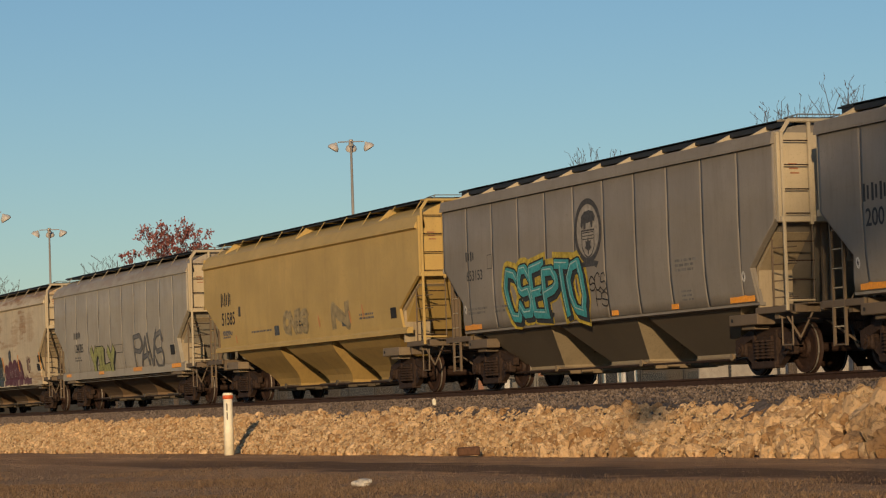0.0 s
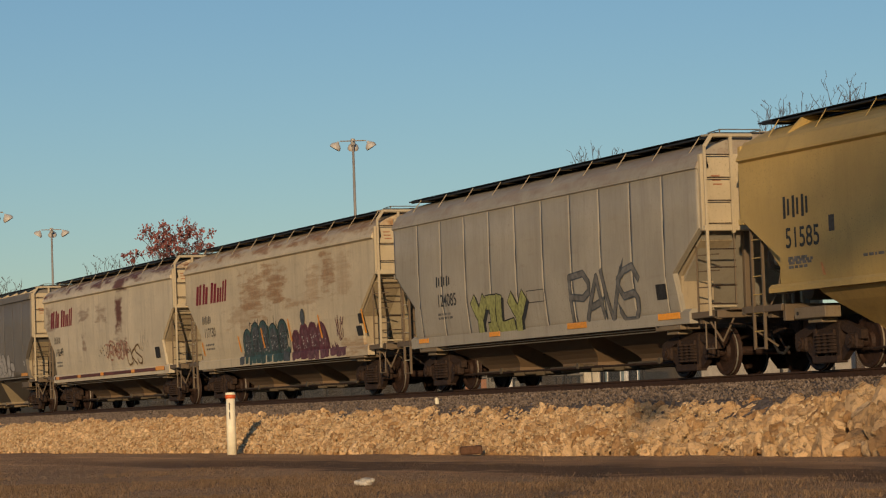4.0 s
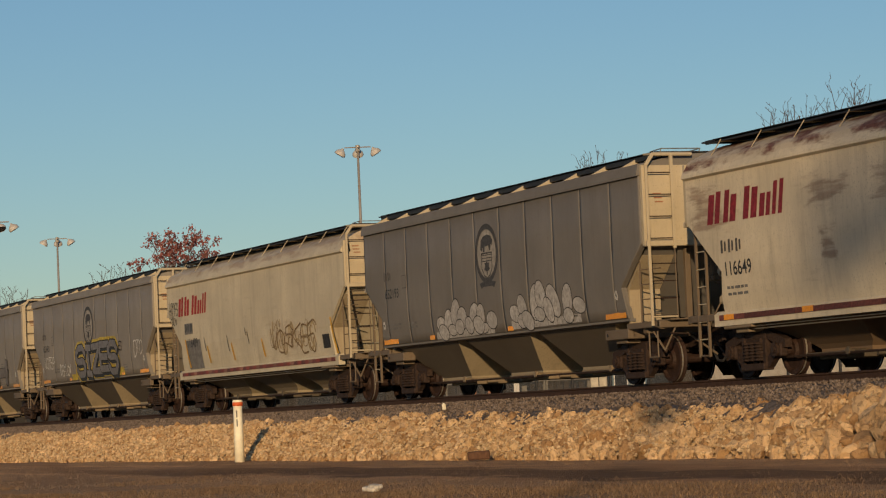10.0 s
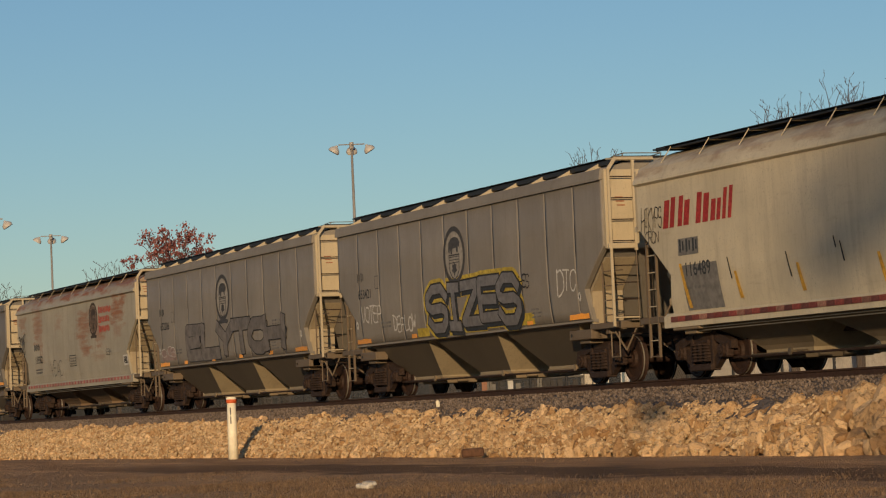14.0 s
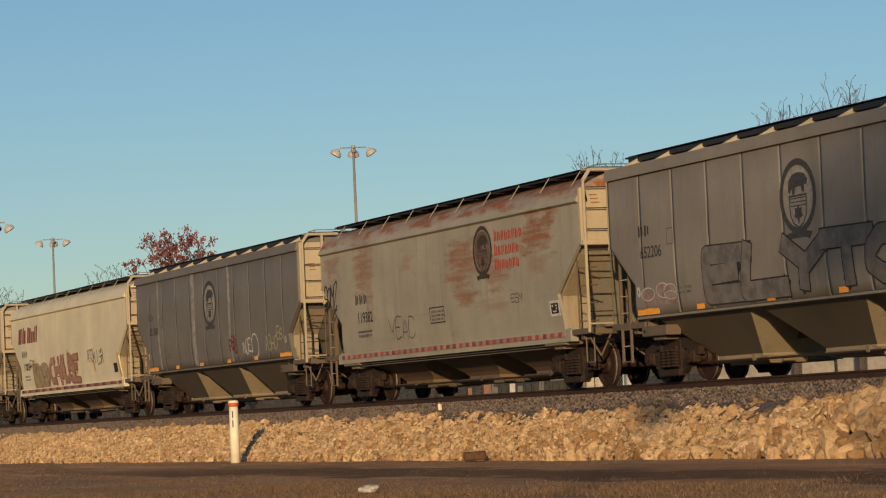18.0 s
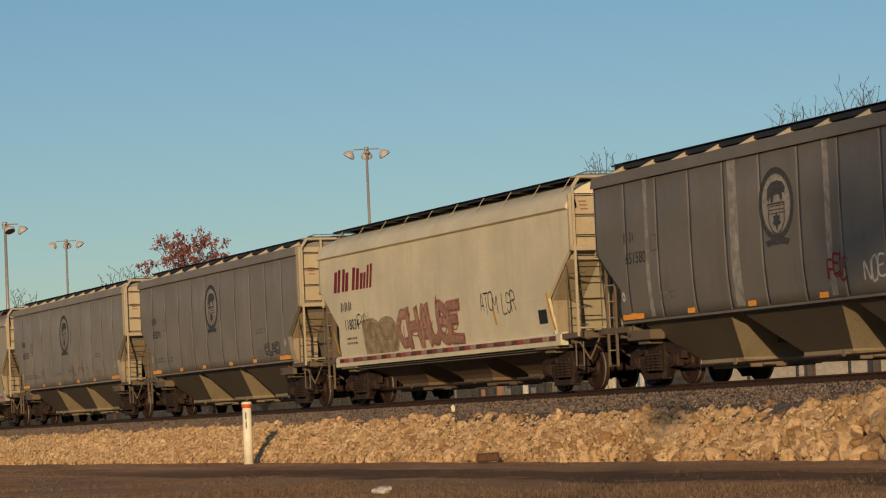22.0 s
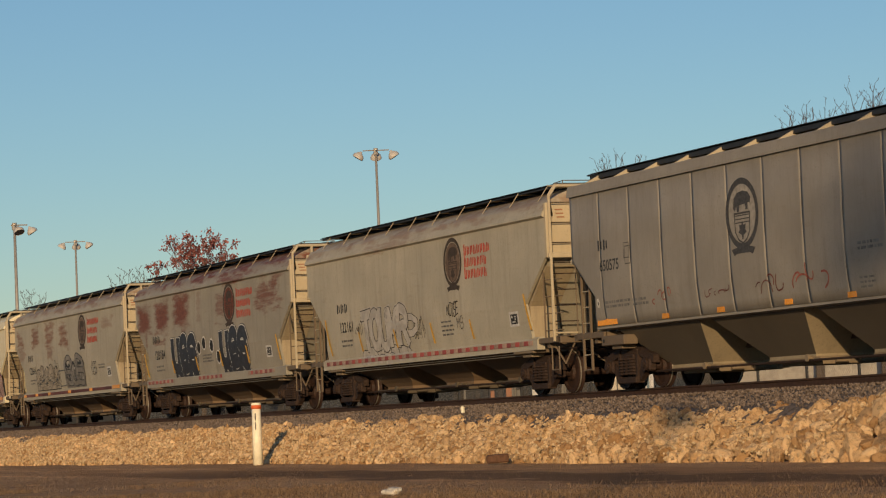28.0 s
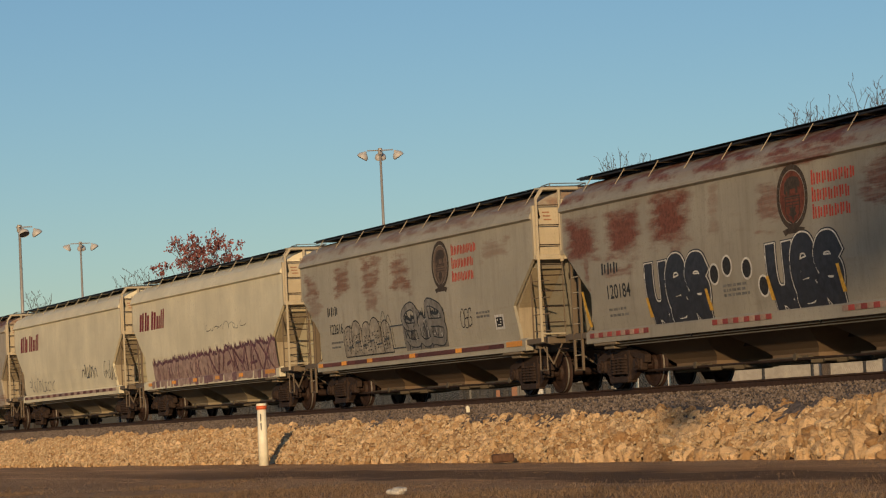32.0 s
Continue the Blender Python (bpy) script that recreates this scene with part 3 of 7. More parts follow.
def valve_mesh(k, i):
    """A piece of the air brake gear on the trailing end platform."""
    def build(bm):
        h = -k.L / 2
        if i == 0:
            box(bm, h + .42, h + .72, -1.22, -.92, 1.92, 2.12, .03)
            disc(bm, h + .57, -1.24, 2.02, .07, .05, 10)
        elif i == 1:
            box(bm, h + .5, h + .82, -1.26, -1.0, 1.4, 1.56, .03)
            bar(bm, (h + .55, -1.12, 1.2), (h + .55, -1.12, 1.42), .04, 6)
        else:
            for a, b in (((.5, -1.1, 1.95), (.42, -1.15, 1.5)), ((.7, -1.15, 1.95), (.9, -1.2, 1.3)), ((.6, -1.2, 1.55), (.4, -1.3, 1.22)), ((.65, -1.1, 2.1), (.6, -1.0, 2.5))):
                bar(bm, (h + a[0], a[1], a[2]), (h + b[0], b[1], b[2]), .018, 5)
    return mesh_of(("valve", id(k), i), build)


def brake_wheel_mesh(k):
    def build(bm):
        x, z = k.L / 2 + .3, 2.15
        n = 18
        for i in range(n):
            a, b = 2 * math.pi * i / n, 2 * math.pi * (i + 1) / n
            bar(bm, (x, -.1 + .26 * math.cos(a), z + .26 * math.sin(a)), (x, -.1 + .26 * math.cos(b), z + .26 * math.sin(b)), .015, 5)
        for i in range(4):
            a = math.pi * i / 2 + .4
            bar(bm, (x, -.1, z), (x, -.1 + .26 * math.cos(a), z + .26 * math.sin(a)), .012, 5)
        box(bm, x - .28, x - .02, -.25, .05, z - .2, z + .15, .02)
    return mesh_of(("brake", id(k)), build)


CARS = []
RIB_CARS = []
WHEELSETS = []


def hopper_car(k, x, paint, label, under=None, fittings=None):
    """A covered hopper car standing at x on the rails: body, roof, hopper bays, ladders, trucks."""
    car = new("hopper_car")
    car.matrix_basis = pose(x, 0, RAIL_TOP)
    tagged(car, label, "freight car", "freight train")
    under = under or paint
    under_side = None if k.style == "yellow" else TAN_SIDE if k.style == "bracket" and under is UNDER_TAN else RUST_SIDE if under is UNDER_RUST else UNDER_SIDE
    fit = fittings or paint
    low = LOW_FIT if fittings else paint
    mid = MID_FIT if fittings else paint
    h = k.L / 2
    part("side_sheet", side_mesh(k, -1), paint, car)
    part("side_sheet", side_mesh(k, 1), paint, car)
    part("body", body_mesh(k), paint, car)
    part("roof", roof_mesh(k), paint, car)
    for s in (-1, 1):
        part("eave", fascia_mesh(k, s), paint, car)
        part("side_sill", sill_mesh(k, s), paint, car)
        part("roof_walk", walk_mesh(k, s), DARK_STEEL, car, "dark steel grating")
        turn = Matrix.Identity(4) if s > 0 else pose(0, 0, 0, 0, 0, 180)
        part("end_wall", end_wall_mesh(k), fit, car, "", turn)
        if s > 0:
            for i in range(3):
                part("placard_line", placard_mesh(), FAINT_RED, car, "faded red stencilled line", Matrix.Translation((h + .022, -1.27 + .02 * i, k.d1 + .98 - .08 * i)))
        for q in (-1.54, 1.54):
            part("corner_post", corner_post_mesh(k), fit, car, "", turn @ Matrix.Translation((h, q, 0)))
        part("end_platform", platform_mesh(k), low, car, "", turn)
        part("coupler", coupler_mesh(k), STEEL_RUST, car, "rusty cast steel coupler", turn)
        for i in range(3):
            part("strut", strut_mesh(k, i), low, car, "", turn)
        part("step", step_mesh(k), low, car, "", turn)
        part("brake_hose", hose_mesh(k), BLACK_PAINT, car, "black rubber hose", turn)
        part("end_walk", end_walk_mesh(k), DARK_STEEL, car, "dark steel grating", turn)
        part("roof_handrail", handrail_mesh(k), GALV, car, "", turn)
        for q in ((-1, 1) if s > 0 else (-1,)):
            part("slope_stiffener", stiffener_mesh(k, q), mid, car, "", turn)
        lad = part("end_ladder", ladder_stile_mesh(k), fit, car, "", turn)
        # rungs in dark steel, whose colour carries the shade line below each
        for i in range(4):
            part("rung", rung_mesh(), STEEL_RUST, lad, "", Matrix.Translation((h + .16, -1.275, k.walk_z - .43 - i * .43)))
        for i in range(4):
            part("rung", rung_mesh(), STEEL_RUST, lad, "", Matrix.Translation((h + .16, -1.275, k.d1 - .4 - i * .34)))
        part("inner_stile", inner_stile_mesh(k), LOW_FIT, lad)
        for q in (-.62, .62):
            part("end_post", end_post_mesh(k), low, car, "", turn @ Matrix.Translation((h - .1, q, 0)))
    # side ladder at the trailing end, grab irons at the leading end
    sl = part("side_ladder", side_ladder_mesh(k, .1), low, car, "", Matrix.Translation((-h + .28, -1.48, 0)))
    for i in range(6):
        part("rung", short_rung_mesh(), fit, sl, "", Matrix.Translation((0, 0, .75 + i * .33)))
    part("grab_post", grab_mesh(k), low, car, "", Matrix.Translation((h - .35, -1.52, 0)))
    for i in range(4):
        part("grab_iron", grab_iron_mesh(), low, car, "", Matrix.Translation((h - .35, -1.52, 1.35 + i * (k.d1 - 1.75) / 3.3)))
    for i in range(3):
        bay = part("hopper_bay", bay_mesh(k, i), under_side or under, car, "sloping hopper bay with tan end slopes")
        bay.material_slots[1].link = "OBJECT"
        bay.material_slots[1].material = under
        part("outlet_gate", gate_mesh(i), BOLSTER_TAN if k.style == "gusset" else UNDER_SIDE, car)
    part("centre_sill", centre_sill_mesh(k), STEEL_RUST, car)
    part("low_pipe", low_pipe_mesh(), STEEL_RUST, car)
    if k.style in ("bracket", "ribbracket"):
        part("train_pipe", pipe_mesh(k), GALV, car, "pale steel pipe")
        part("brake_rod", rod_mesh(k), GALV, car, "pale steel rod")
    for s in (-1, 1):
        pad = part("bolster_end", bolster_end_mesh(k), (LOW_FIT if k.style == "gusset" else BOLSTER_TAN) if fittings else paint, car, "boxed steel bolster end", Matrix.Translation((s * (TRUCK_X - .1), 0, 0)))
        # flat black disc paints the shade inside a hole
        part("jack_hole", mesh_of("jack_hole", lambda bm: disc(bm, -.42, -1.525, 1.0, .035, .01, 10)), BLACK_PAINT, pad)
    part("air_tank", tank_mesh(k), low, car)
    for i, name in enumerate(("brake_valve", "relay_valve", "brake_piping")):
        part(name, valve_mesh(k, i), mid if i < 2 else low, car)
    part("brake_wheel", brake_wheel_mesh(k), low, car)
    n = 4
    seg = (k.L - 1.2) / n
    for i in range(n):
        part("hatch_cover", hatch_mesh(k, round(seg - .06, 3)), DARK_STEEL, car, "dark weathered roof hatch", Matrix.Translation((-k.L / 2 + .6 + seg * (i + .5), 0, 0)))
    if k.style == "gusset":
        for i in range(11):
            part("walk_gusset", gusset_mesh(k), fit, car, "", Matrix.Translation((-h + .5 + i * (k.L - 1.6) / 10, 0, 0)))
    elif k.style == "yellow":
        for i in range(3):
            part("walk_gusset", gusset_mesh(k), fit, car, "", Matrix.Translation((-7.0 + i * 6.3, 0, 0)))
    if k.style != "gusset":
        for i in range(10):
            part("walk_bracket", bracket_mesh(k), MID_FIT if under is UNDER_RUST else fit, car, "", Matrix.Translation((-h + .75 + i * (k.L - 1.5) / 9, 0, 0)))
    if k.style in ("gusset", "ribbracket"):
        seams = [-h] + [-6.5 + i * 1.45 for i in range(10)] + [h]
        for a, b in zip(seams, seams[1:]):
            part("side_panel", panel_mesh(k, a, b), paint, car)
        for a in seams[1:-1]:
            part("seam", seam_mesh(k, a), SEAM_SHADE, car, "thin upright seam darkened with painted shade and dirt")
        RIB_CARS.append(car.name)
    if k.style == "gusset":
        for a in (-6.75, 6.62):
            decal("placard", [oval(a, 1.78, .07, .1, 14)], WHITE_PAINT, car, .006, "small white placard")
            decal("placard_mark", [[(a, 1.84), (a + .03, 1.78), (a, 1.72), (a - .03, 1.78)]], SLATE_MARK, car, .009)
        decal("stencilled_data", stroke([(-5.35, 2.62), (-5.1, 2.62), (-5.1, 2.92), (-5.35, 2.92), (-5.35, 2.62)], .018), GREY_INK, car)
        fine_print(-5.1, 1.74, .7, 2, car, seed=int(-x))
        fine_print(4.05, 1.62, .45, 3, car, None, .08, .035, seed=int(-x) + 1)
    for s in (-1, 1):
        truck = part("truck", bolster_mesh(), STEEL_RUST, car, "rusty cast steel truck", Matrix.Translation((s * TRUCK_X, 0, 0)))
        for q in (0, 180):
            part("side_frame", frame_mesh(), STEEL_RUST, truck, "", pose(0, 0, 0, 0, 0, q))
            for sx in (-.22, 0, .22):
                part("spring", spring_mesh(), STEEL_RUST, truck, "", pose(0, 0, 0, 0, 0, q) @ Matrix.Translation((sx, -1.12, .43)))
        for a in (-AXLE_X, AXLE_X):
            ws = part("wheelset", wheelset_mesh(), WHEEL_STEEL, truck, "rusty steel wheels", Matrix.Translation((a, 0, WHEEL_R)))
            WHEELSETS.append((ws, a))
    CARS.append((car, x))
    return car


# ---- lettering and spray paint on the car sides ----
def proud(car):
    """How far the side panels stand out from the side sheet."""
    return .04 if car.name in RIB_CARS else .001


def decal(name, polys, mat, car, off=0.004, label=""):
    """Flat outlines in (x, z), laid on the near side of the car."""
    verts, faces = [], []
    strips = []
    for poly in polys:
        tall = max(p[1] for p in poly) - min(p[1] for p in poly)
        n = math.ceil(tall / .22) if len(poly) == 4 and min(p[1] for p in poly) < 2.3 else 1
        (a, b), (d, e) = (poly[0], poly[1]), (poly[3 % len(poly)], poly[2])
        if n == 1:
            strips.append(poly)
            continue
        def between(p, q, t):
            return (p[0] + (q[0] - p[0]) * t, p[1] + (q[1] - p[1]) * t)
        strips += [[between(a, d, j / n), between(b, e, j / n), between(b, e, (j + 1) / n), between(a, d, (j + 1) / n)] for j in range(n)]
    seen = {}
    for i, poly in enumerate(strips):
        face = []
        for x, z in poly:
            key = (round(x, 4), round(z, 4))
            if key not in seen:
                seen[key] = len(verts)
                verts.append((x, -half_width(z) - off - .00001 * i - proud(car), z))
            if seen[key] not in face:
                face.append(seen[key])
        if len(face) > 2:
            faces.append(face)
    return part(name, raw(name, verts, faces), mat, car, label)


def rect(x, z, w, h, lean=0.0):
    return [(x, z), (x + w, z), (x + w + lean * h, z + h), (x + lean * h, z + h)]


def oval(x, z, rx, rz, n=28, lean=0.0):
    return [(x + rx * math.cos(2 * math.pi * i / n) + lean * rz * math.sin(2 * math.pi * i / n), z + rz * math.sin(2 * math.pi * i / n)) for i in range(n)]


def ring(x, z, rx, rz, w, n=32, a0=0.0, a1=2 * math.pi):
    out = []
    for i in range(n):
        a, b = a0 + (a1 - a0) * i / n, a0 + (a1 - a0) * (i + 1) / n
        out.append([(x + rx * math.cos(a), z + rz * math.sin(a)), (x + rx * math.cos(b), z + rz * math.sin(b)),
                    (x + (rx - w) * math.cos(b), z + (rz - w) * math.sin(b)), (x + (rx - w) * math.cos(a), z + (rz - w) * math.sin(a))])
    return out


def stroke(pts, w):
    out = []
    for (x0, z0), (x1, z1) in zip(pts, pts[1:]):
        d = math.hypot(x1 - x0, z1 - z0) or 1
        nx, nz = -(z1 - z0) / d * w / 2, (x1 - x0) / d * w / 2
        ex, ez = (x1 - x0) / d * w * .35, (z1 - z0) / d * w * .35
        out.append([(x0 - ex + nx, z0 - ez + nz), (x0 - ex - nx, z0 - ez - nz), (x1 + ex - nx, z1 + ez - nz), (x1 + ex + nx, z1 + ez + nz)])
    return out


def curl(pts, n=5):
    """A smooth line through the points."""
    out = []
    P = [pts[0], *pts, pts[-1]]
    for i in range(1, len(P) - 2):
        for j in range(n):
            t = j / n
            q = []
            for c in (0, 1):
                a, b, d, e = (P[i + m][c] for m in (-1, 0, 1, 2))
                q.append(.5 * (2 * b + (d - a) * t + (2 * a - 5 * b + 4 * d - e) * t * t + (3 * b - a - 3 * d + e) * t ** 3))
            out.append(tuple(q))
    out.append(pts[-1])
    return out


def digits(text, x, z, height, mat, car, squeeze=1.0):
    cu = bpy.data.curves.new("lettering", "FONT")
    cu.body = text
    cu.size = height * 1.2 / 0.72
    cu.offset = height * 0.02
    tmp = bpy.data.objects.new("lettering", cu)
    me = bpy.data.meshes.new_from_object(tmp)
    bpy.data.objects.remove(tmp)
    for v in me.vertices:
        px, pz = x + v.co.x * squeeze, z + v.co.y
        v.co = (px, -half_width(pz) - 0.005 - proud(car), pz)
    root = list(range(len(me.vertices)))

    def top(i):
        while root[i] != i:
            i = root[i]
        return i
    for e in me.edges:
        root[top(e.vertices[0])] = top(e.vertices[1])
    glyphs = {}
    for p in me.polygons:
        glyphs.setdefault(top(p.vertices[0]), []).append(list(p.vertices))
    for faces in glyphs.values():
        used = sorted({i for f in faces for i in f})
        place = {i: n for n, i in enumerate(used)}
        part("digit", raw("digit", [me.vertices[i].co for i in used], [[place[i] for i in f] for f in faces]), mat, car)
    bpy.data.meshes.remove(me)
    if car.name not in RIB_CARS:
        fine_print(x + .05, z - .25, .85, 2, car, None, .12, .05, seed=int(text))


def mark_bars(x, z, w, h, n, mat, car, lean=0.0, name="company_mark"):
    """A company's mark as plain upright bars of its size and colour."""
    w, h = w * 1.1, h * 1.2
    step = w / n
    polys = []
    for i in range(n):
        a = x + i * step
        polys.append(rect(a, z, step * .28, h, lean))
        polys.append(rect(a + step * .46, z + h * .12, step * .24, h * .76, lean))
    for poly in polys:
        decal(name, [poly], mat, car)


def fine_print(x, z, w, rows, car, mat=None, pitch=.09, h=.05, seed=0):
    rnd = random.Random(seed)
    polys = []
    for r in range(rows):
        a = x
        while a < x + w * rnd.uniform(.75, 1):
            b = rnd.uniform(.06, .22)
            polys.append(rect(a, z - r * pitch, b, h))
            a += b + .04
    decal("stencilled_data", polys, mat or THIN_GREY, car)


def crest_round(car, x, z, r, ink=None, ground=None):
    """A round emblem: pale field, dark rim, an animal shape over a shield with a leaf, ribbon below."""
    ink = ink or CREST_SLATE
    decal("crest_field", [oval(x, z + .03, r * .8, r * .8, 32)], ground or FIELD_GREY, car, .0035, "field of the emblem")
    decal("crest", ring(x, z + .03, r, r, r * .17), ink, car, .005, "dark round heraldic emblem")
    def bit(name, pts):
        decal(name, [[(x + a * r, z + b * r) for a, b in pts]], ink, car, .0055)
    bit("crest_animal", ((-.52, .2), (-.46, .5), (-.24, .64), (.1, .68), (.4, .62), (.56, .46), (.5, .3), (.38, .34), (.36, .14), (.24, .14), (.2, .3), (-.12, .28), (-.16, .1), (-.3, .1), (-.32, .28), (-.4, .12)))
    edge = [(-.46, .06), (.46, .06), (.44, -.45), (.25, -.68), (0, -.78), (-.25, -.68), (-.44, -.45), (-.46, .06)]
    decal("crest_shield", stroke([(x + a * r, z + b * r) for a, b in edge], .05 * r), ink, car, .006)
    for i in range(3):
        decal("crest_bar", [rect(x - .42 * r, z + (-.02 - i * .1) * r, .84 * r, .03 * r)], ink, car, .006)
    bit("crest_leaf", ((0, -.14), (.07, -.28), (.2, -.25), (.17, -.4), (.25, -.48), (.05, -.56), (.03, -.68), (-.03, -.68), (-.05, -.56), (-.25, -.48), (-.17, -.4), (-.2, -.25), (-.07, -.28)))
    bit("crest_ribbon", ((-.55, -1.12), (-.4, -1.06), (.4, -1.06), (.55, -1.12), (.72, -.94), (.5, -.9), (.3, -.88), (-.3, -.88), (-.5, -.9), (-.72, -.94)))
    marks = []
    for i in range(26):
        a = 2 * math.pi * (i + .5) / 26
        if abs(math.sin(a) + 1) < .12:
            continue
        c, q = math.cos(a), math.sin(a)
        marks += stroke([(x + .88 * r * c, z + .03 + .88 * r * q), (x + .95 * r * c, z + .03 + .95 * r * q)], .035 * r)
    decal("crest_border", marks, GREY_INK, car, .0075, "small worn marks round the rim")


def crest_solid(car, x, z, r, red=None):
    """The same emblem in faded browns."""
    crest_round(car, x, z + .02, r * 1.03, CREST_BROWN, red or BROWN_FIELD)


def brand_words(car, x, z, mat, gap=.42, widths=((.2,) * 8, (.2,) * 7, (.2,) * 7), h=.26):
    """Three stacked words of a company's name, as plain bars in its colour."""
    for r, ws in enumerate(widths):
        polys = []
        a = x
        for i, w in enumerate(ws):
            hh = h if i == 0 else h * .8
            polys.append(rect(a, z - r * gap, w * .3, hh))
            polys.append(rect(a + w * .45, z - r * gap + hh * .1 * (i % 3), w * .26, hh * .8))
            a += w
        for poly in polys:
            decal("company_name", [poly], mat, car, .007)


def brand_slant(car, mat, x=-7.0, z=2.88, k=1.0):
    """A company's slanted two-word mark as plain sloping bars."""
    polys = []
    ln = .22
    for a, w, h in ((0, .24, .56), (.3, .2, .6), (.66, .2, .6), (.92, .24, .5), (1.46, .22, .6), (1.76, .24, .56), (2.1, .2, .42), (2.36, .16, .42), (2.6, .15, .6), (2.84, .15, .62)):
        polys.append(rect(x + a * k, z, w * k, h * k, ln))
    for poly in polys:
        decal("company_mark", [poly], mat, car, .006)


def ribbon(pts, w):
    """A strip of even width along a line, with rounded ends."""
    left, right = [], []
    n = len(pts)
    for i, (x, z) in enumerate(pts):
        a, b = pts[max(0, i - 1)], pts[min(n - 1, i + 1)]
        d = math.hypot(b[0] - a[0], b[1] - a[1]) or 1
        nx, nz = -(b[1] - a[1]) / d * w / 2, (b[0] - a[0]) / d * w / 2
        left.append((x + nx, z + nz))
        right.append((x - nx, z - nz))
    out = [[left[i], right[i], right[i + 1], left[i + 1]] for i in range(n - 1)]
    for p, l, r in ((pts[0], left[0], right[0]), (pts[-1], right[-1], left[-1])):
        t0 = math.atan2(l[1] - p[1], l[0] - p[0])
        out.append([l] + [(p[0] + w / 2 * math.cos(t0 + math.pi * j / 4), p[1] + w / 2 * math.sin(t0 + math.pi * j / 4)) for j in (1, 2, 3)] + [r])
    return out


def grow(pts, g):
    cx = sum(p[0] for p in pts) / len(pts)
    cz = sum(p[1] for p in pts) / len(pts)
    return [(x + g * (x - cx) / (math.hypot(x - cx, z - cz) + .01), z + g * (z - cz) / (math.hypot(x - cx, z - cz) + .01)) for x, z in pts]


def scrawl(car, x0, z0, x1, z1, n, mat, seed, w=.03):
    """Thin pen strokes: a tangle of loops, hooks and arches."""
    rnd = random.Random(seed)
    w = w * .75
    step = (x1 - x0) / n
    h = z1 - z0
    for i in range(n):
        a = x0 + step * (i + rnd.uniform(-.1, .1))
        b = z0 + h * rnd.uniform(0, .18)
        hh, ww = h * rnd.uniform(.5, 1.0), step * rnd.uniform(1.1, 1.9)
        kind = rnd.choice("lllah")
        if kind == "l":
            a0 = rnd.uniform(0, 6.28)
            rx, rz, tilt, sg = rnd.uniform(.2, .5), rnd.uniform(.22, .5), rnd.uniform(-.5, .5), rnd.choice((-1, 1))
            cz = rnd.uniform(.3, .7)
            pts = [(a + ww * (.5 + rx * math.cos(a0 + q * .5 * sg) + tilt * rz * math.sin(a0 + q * .5 * sg)), b + hh * (cz + rz * math.sin(a0 + q * .5 * sg))) for q in range(rnd.randint(5, 11))]
        elif kind == "h":
            pts = curl([(a + ww * .3, b + hh), (a + ww * .2, b + hh * .4), (a + ww * .35, b), (a + ww * .8, b + hh * .1), (a + ww * .9, b + hh * .4)], 4)
        else:
            pts = curl([(a, b), (a + ww * .15, b + hh * .7), (a + ww * .5, b + hh), (a + ww * .85, b + hh * .65), (a + ww * .95, b)], 4)
        decal("graffiti_tag", ribbon(pts, w * rnd.uniform(.75, 1.15)), mat, car, .007, "thin sprayed scrawl")


# sprayed letters as strokes in a unit box
O_RING = "30 10 03 07 1A 3A 47 43 30"
STROKES = {
    "A": ("00 2A 40", "13 33"), "B": ("00 0A 3A 48 46 35 05", "35 44 42 30 00"), "C": ("48 3A 1A 07 03 10 30 42",), "D": ("00 0A", "0A 2A 47 43 20 00"), "E": ("4A 0A 00 40", "05 35"),
    "F": ("4A 0A 00", "05 35"), "G": ("48 3A 1A 07 03 10 30 42 45 25",), "H": ("0A 00", "4A 40", "05 45"), "I": ("2A 20", "1A 3A", "10 30"),
    "K": ("0A 00", "4A 05 40"), "L": ("0A 00 40",), "M": ("00 0A 24 4A 40",), "N": ("00 0A 40 4A",), "O": (O_RING,), "P": ("00 0A 3A 48 46 35 05",),
    "R": ("00 0A 3A 48 46 35 05", "25 40"), "S": ("48 3A 1A 08 06 15 35 44 42 30 10 02",), "T": ("2A 20", "0A 4A"), "U": ("0A 03 10 30 43 4A",),
    "V": ("0A 20 4A",), "W": ("0A 10 26 30 4A",), "X": ("0A 40", "4A 00"), "Y": ("0A 25 4A", "25 20"), "Z": ("0A 4A 00 40",),
}


def letter_lines(ch, x, z, w, h, rnd, lean, shake, soft):
    """The strokes of one letter in a box at x, z, each a line of points."""
    lines = []
    for run in STROKES[ch]:
        pts = []
        for p in run.split():
            a = int(p[0]) / 4 + rnd.uniform(-shake, shake)
            b = int(p[1], 16) / 10 + rnd.uniform(-shake, shake) * .6
            pts.append((x + a * w + lean * b * h, z + b * h))
        if soft:
            pts = curl(pts, 4)
        else:
            pts = [(p[0] + (q[0] - p[0]) * j / 3, p[1] + (q[1] - p[1]) * j / 3) for p, q in zip(pts, pts[1:]) for j in range(3)] + [pts[-1]]
        lines.append(pts)
    return lines


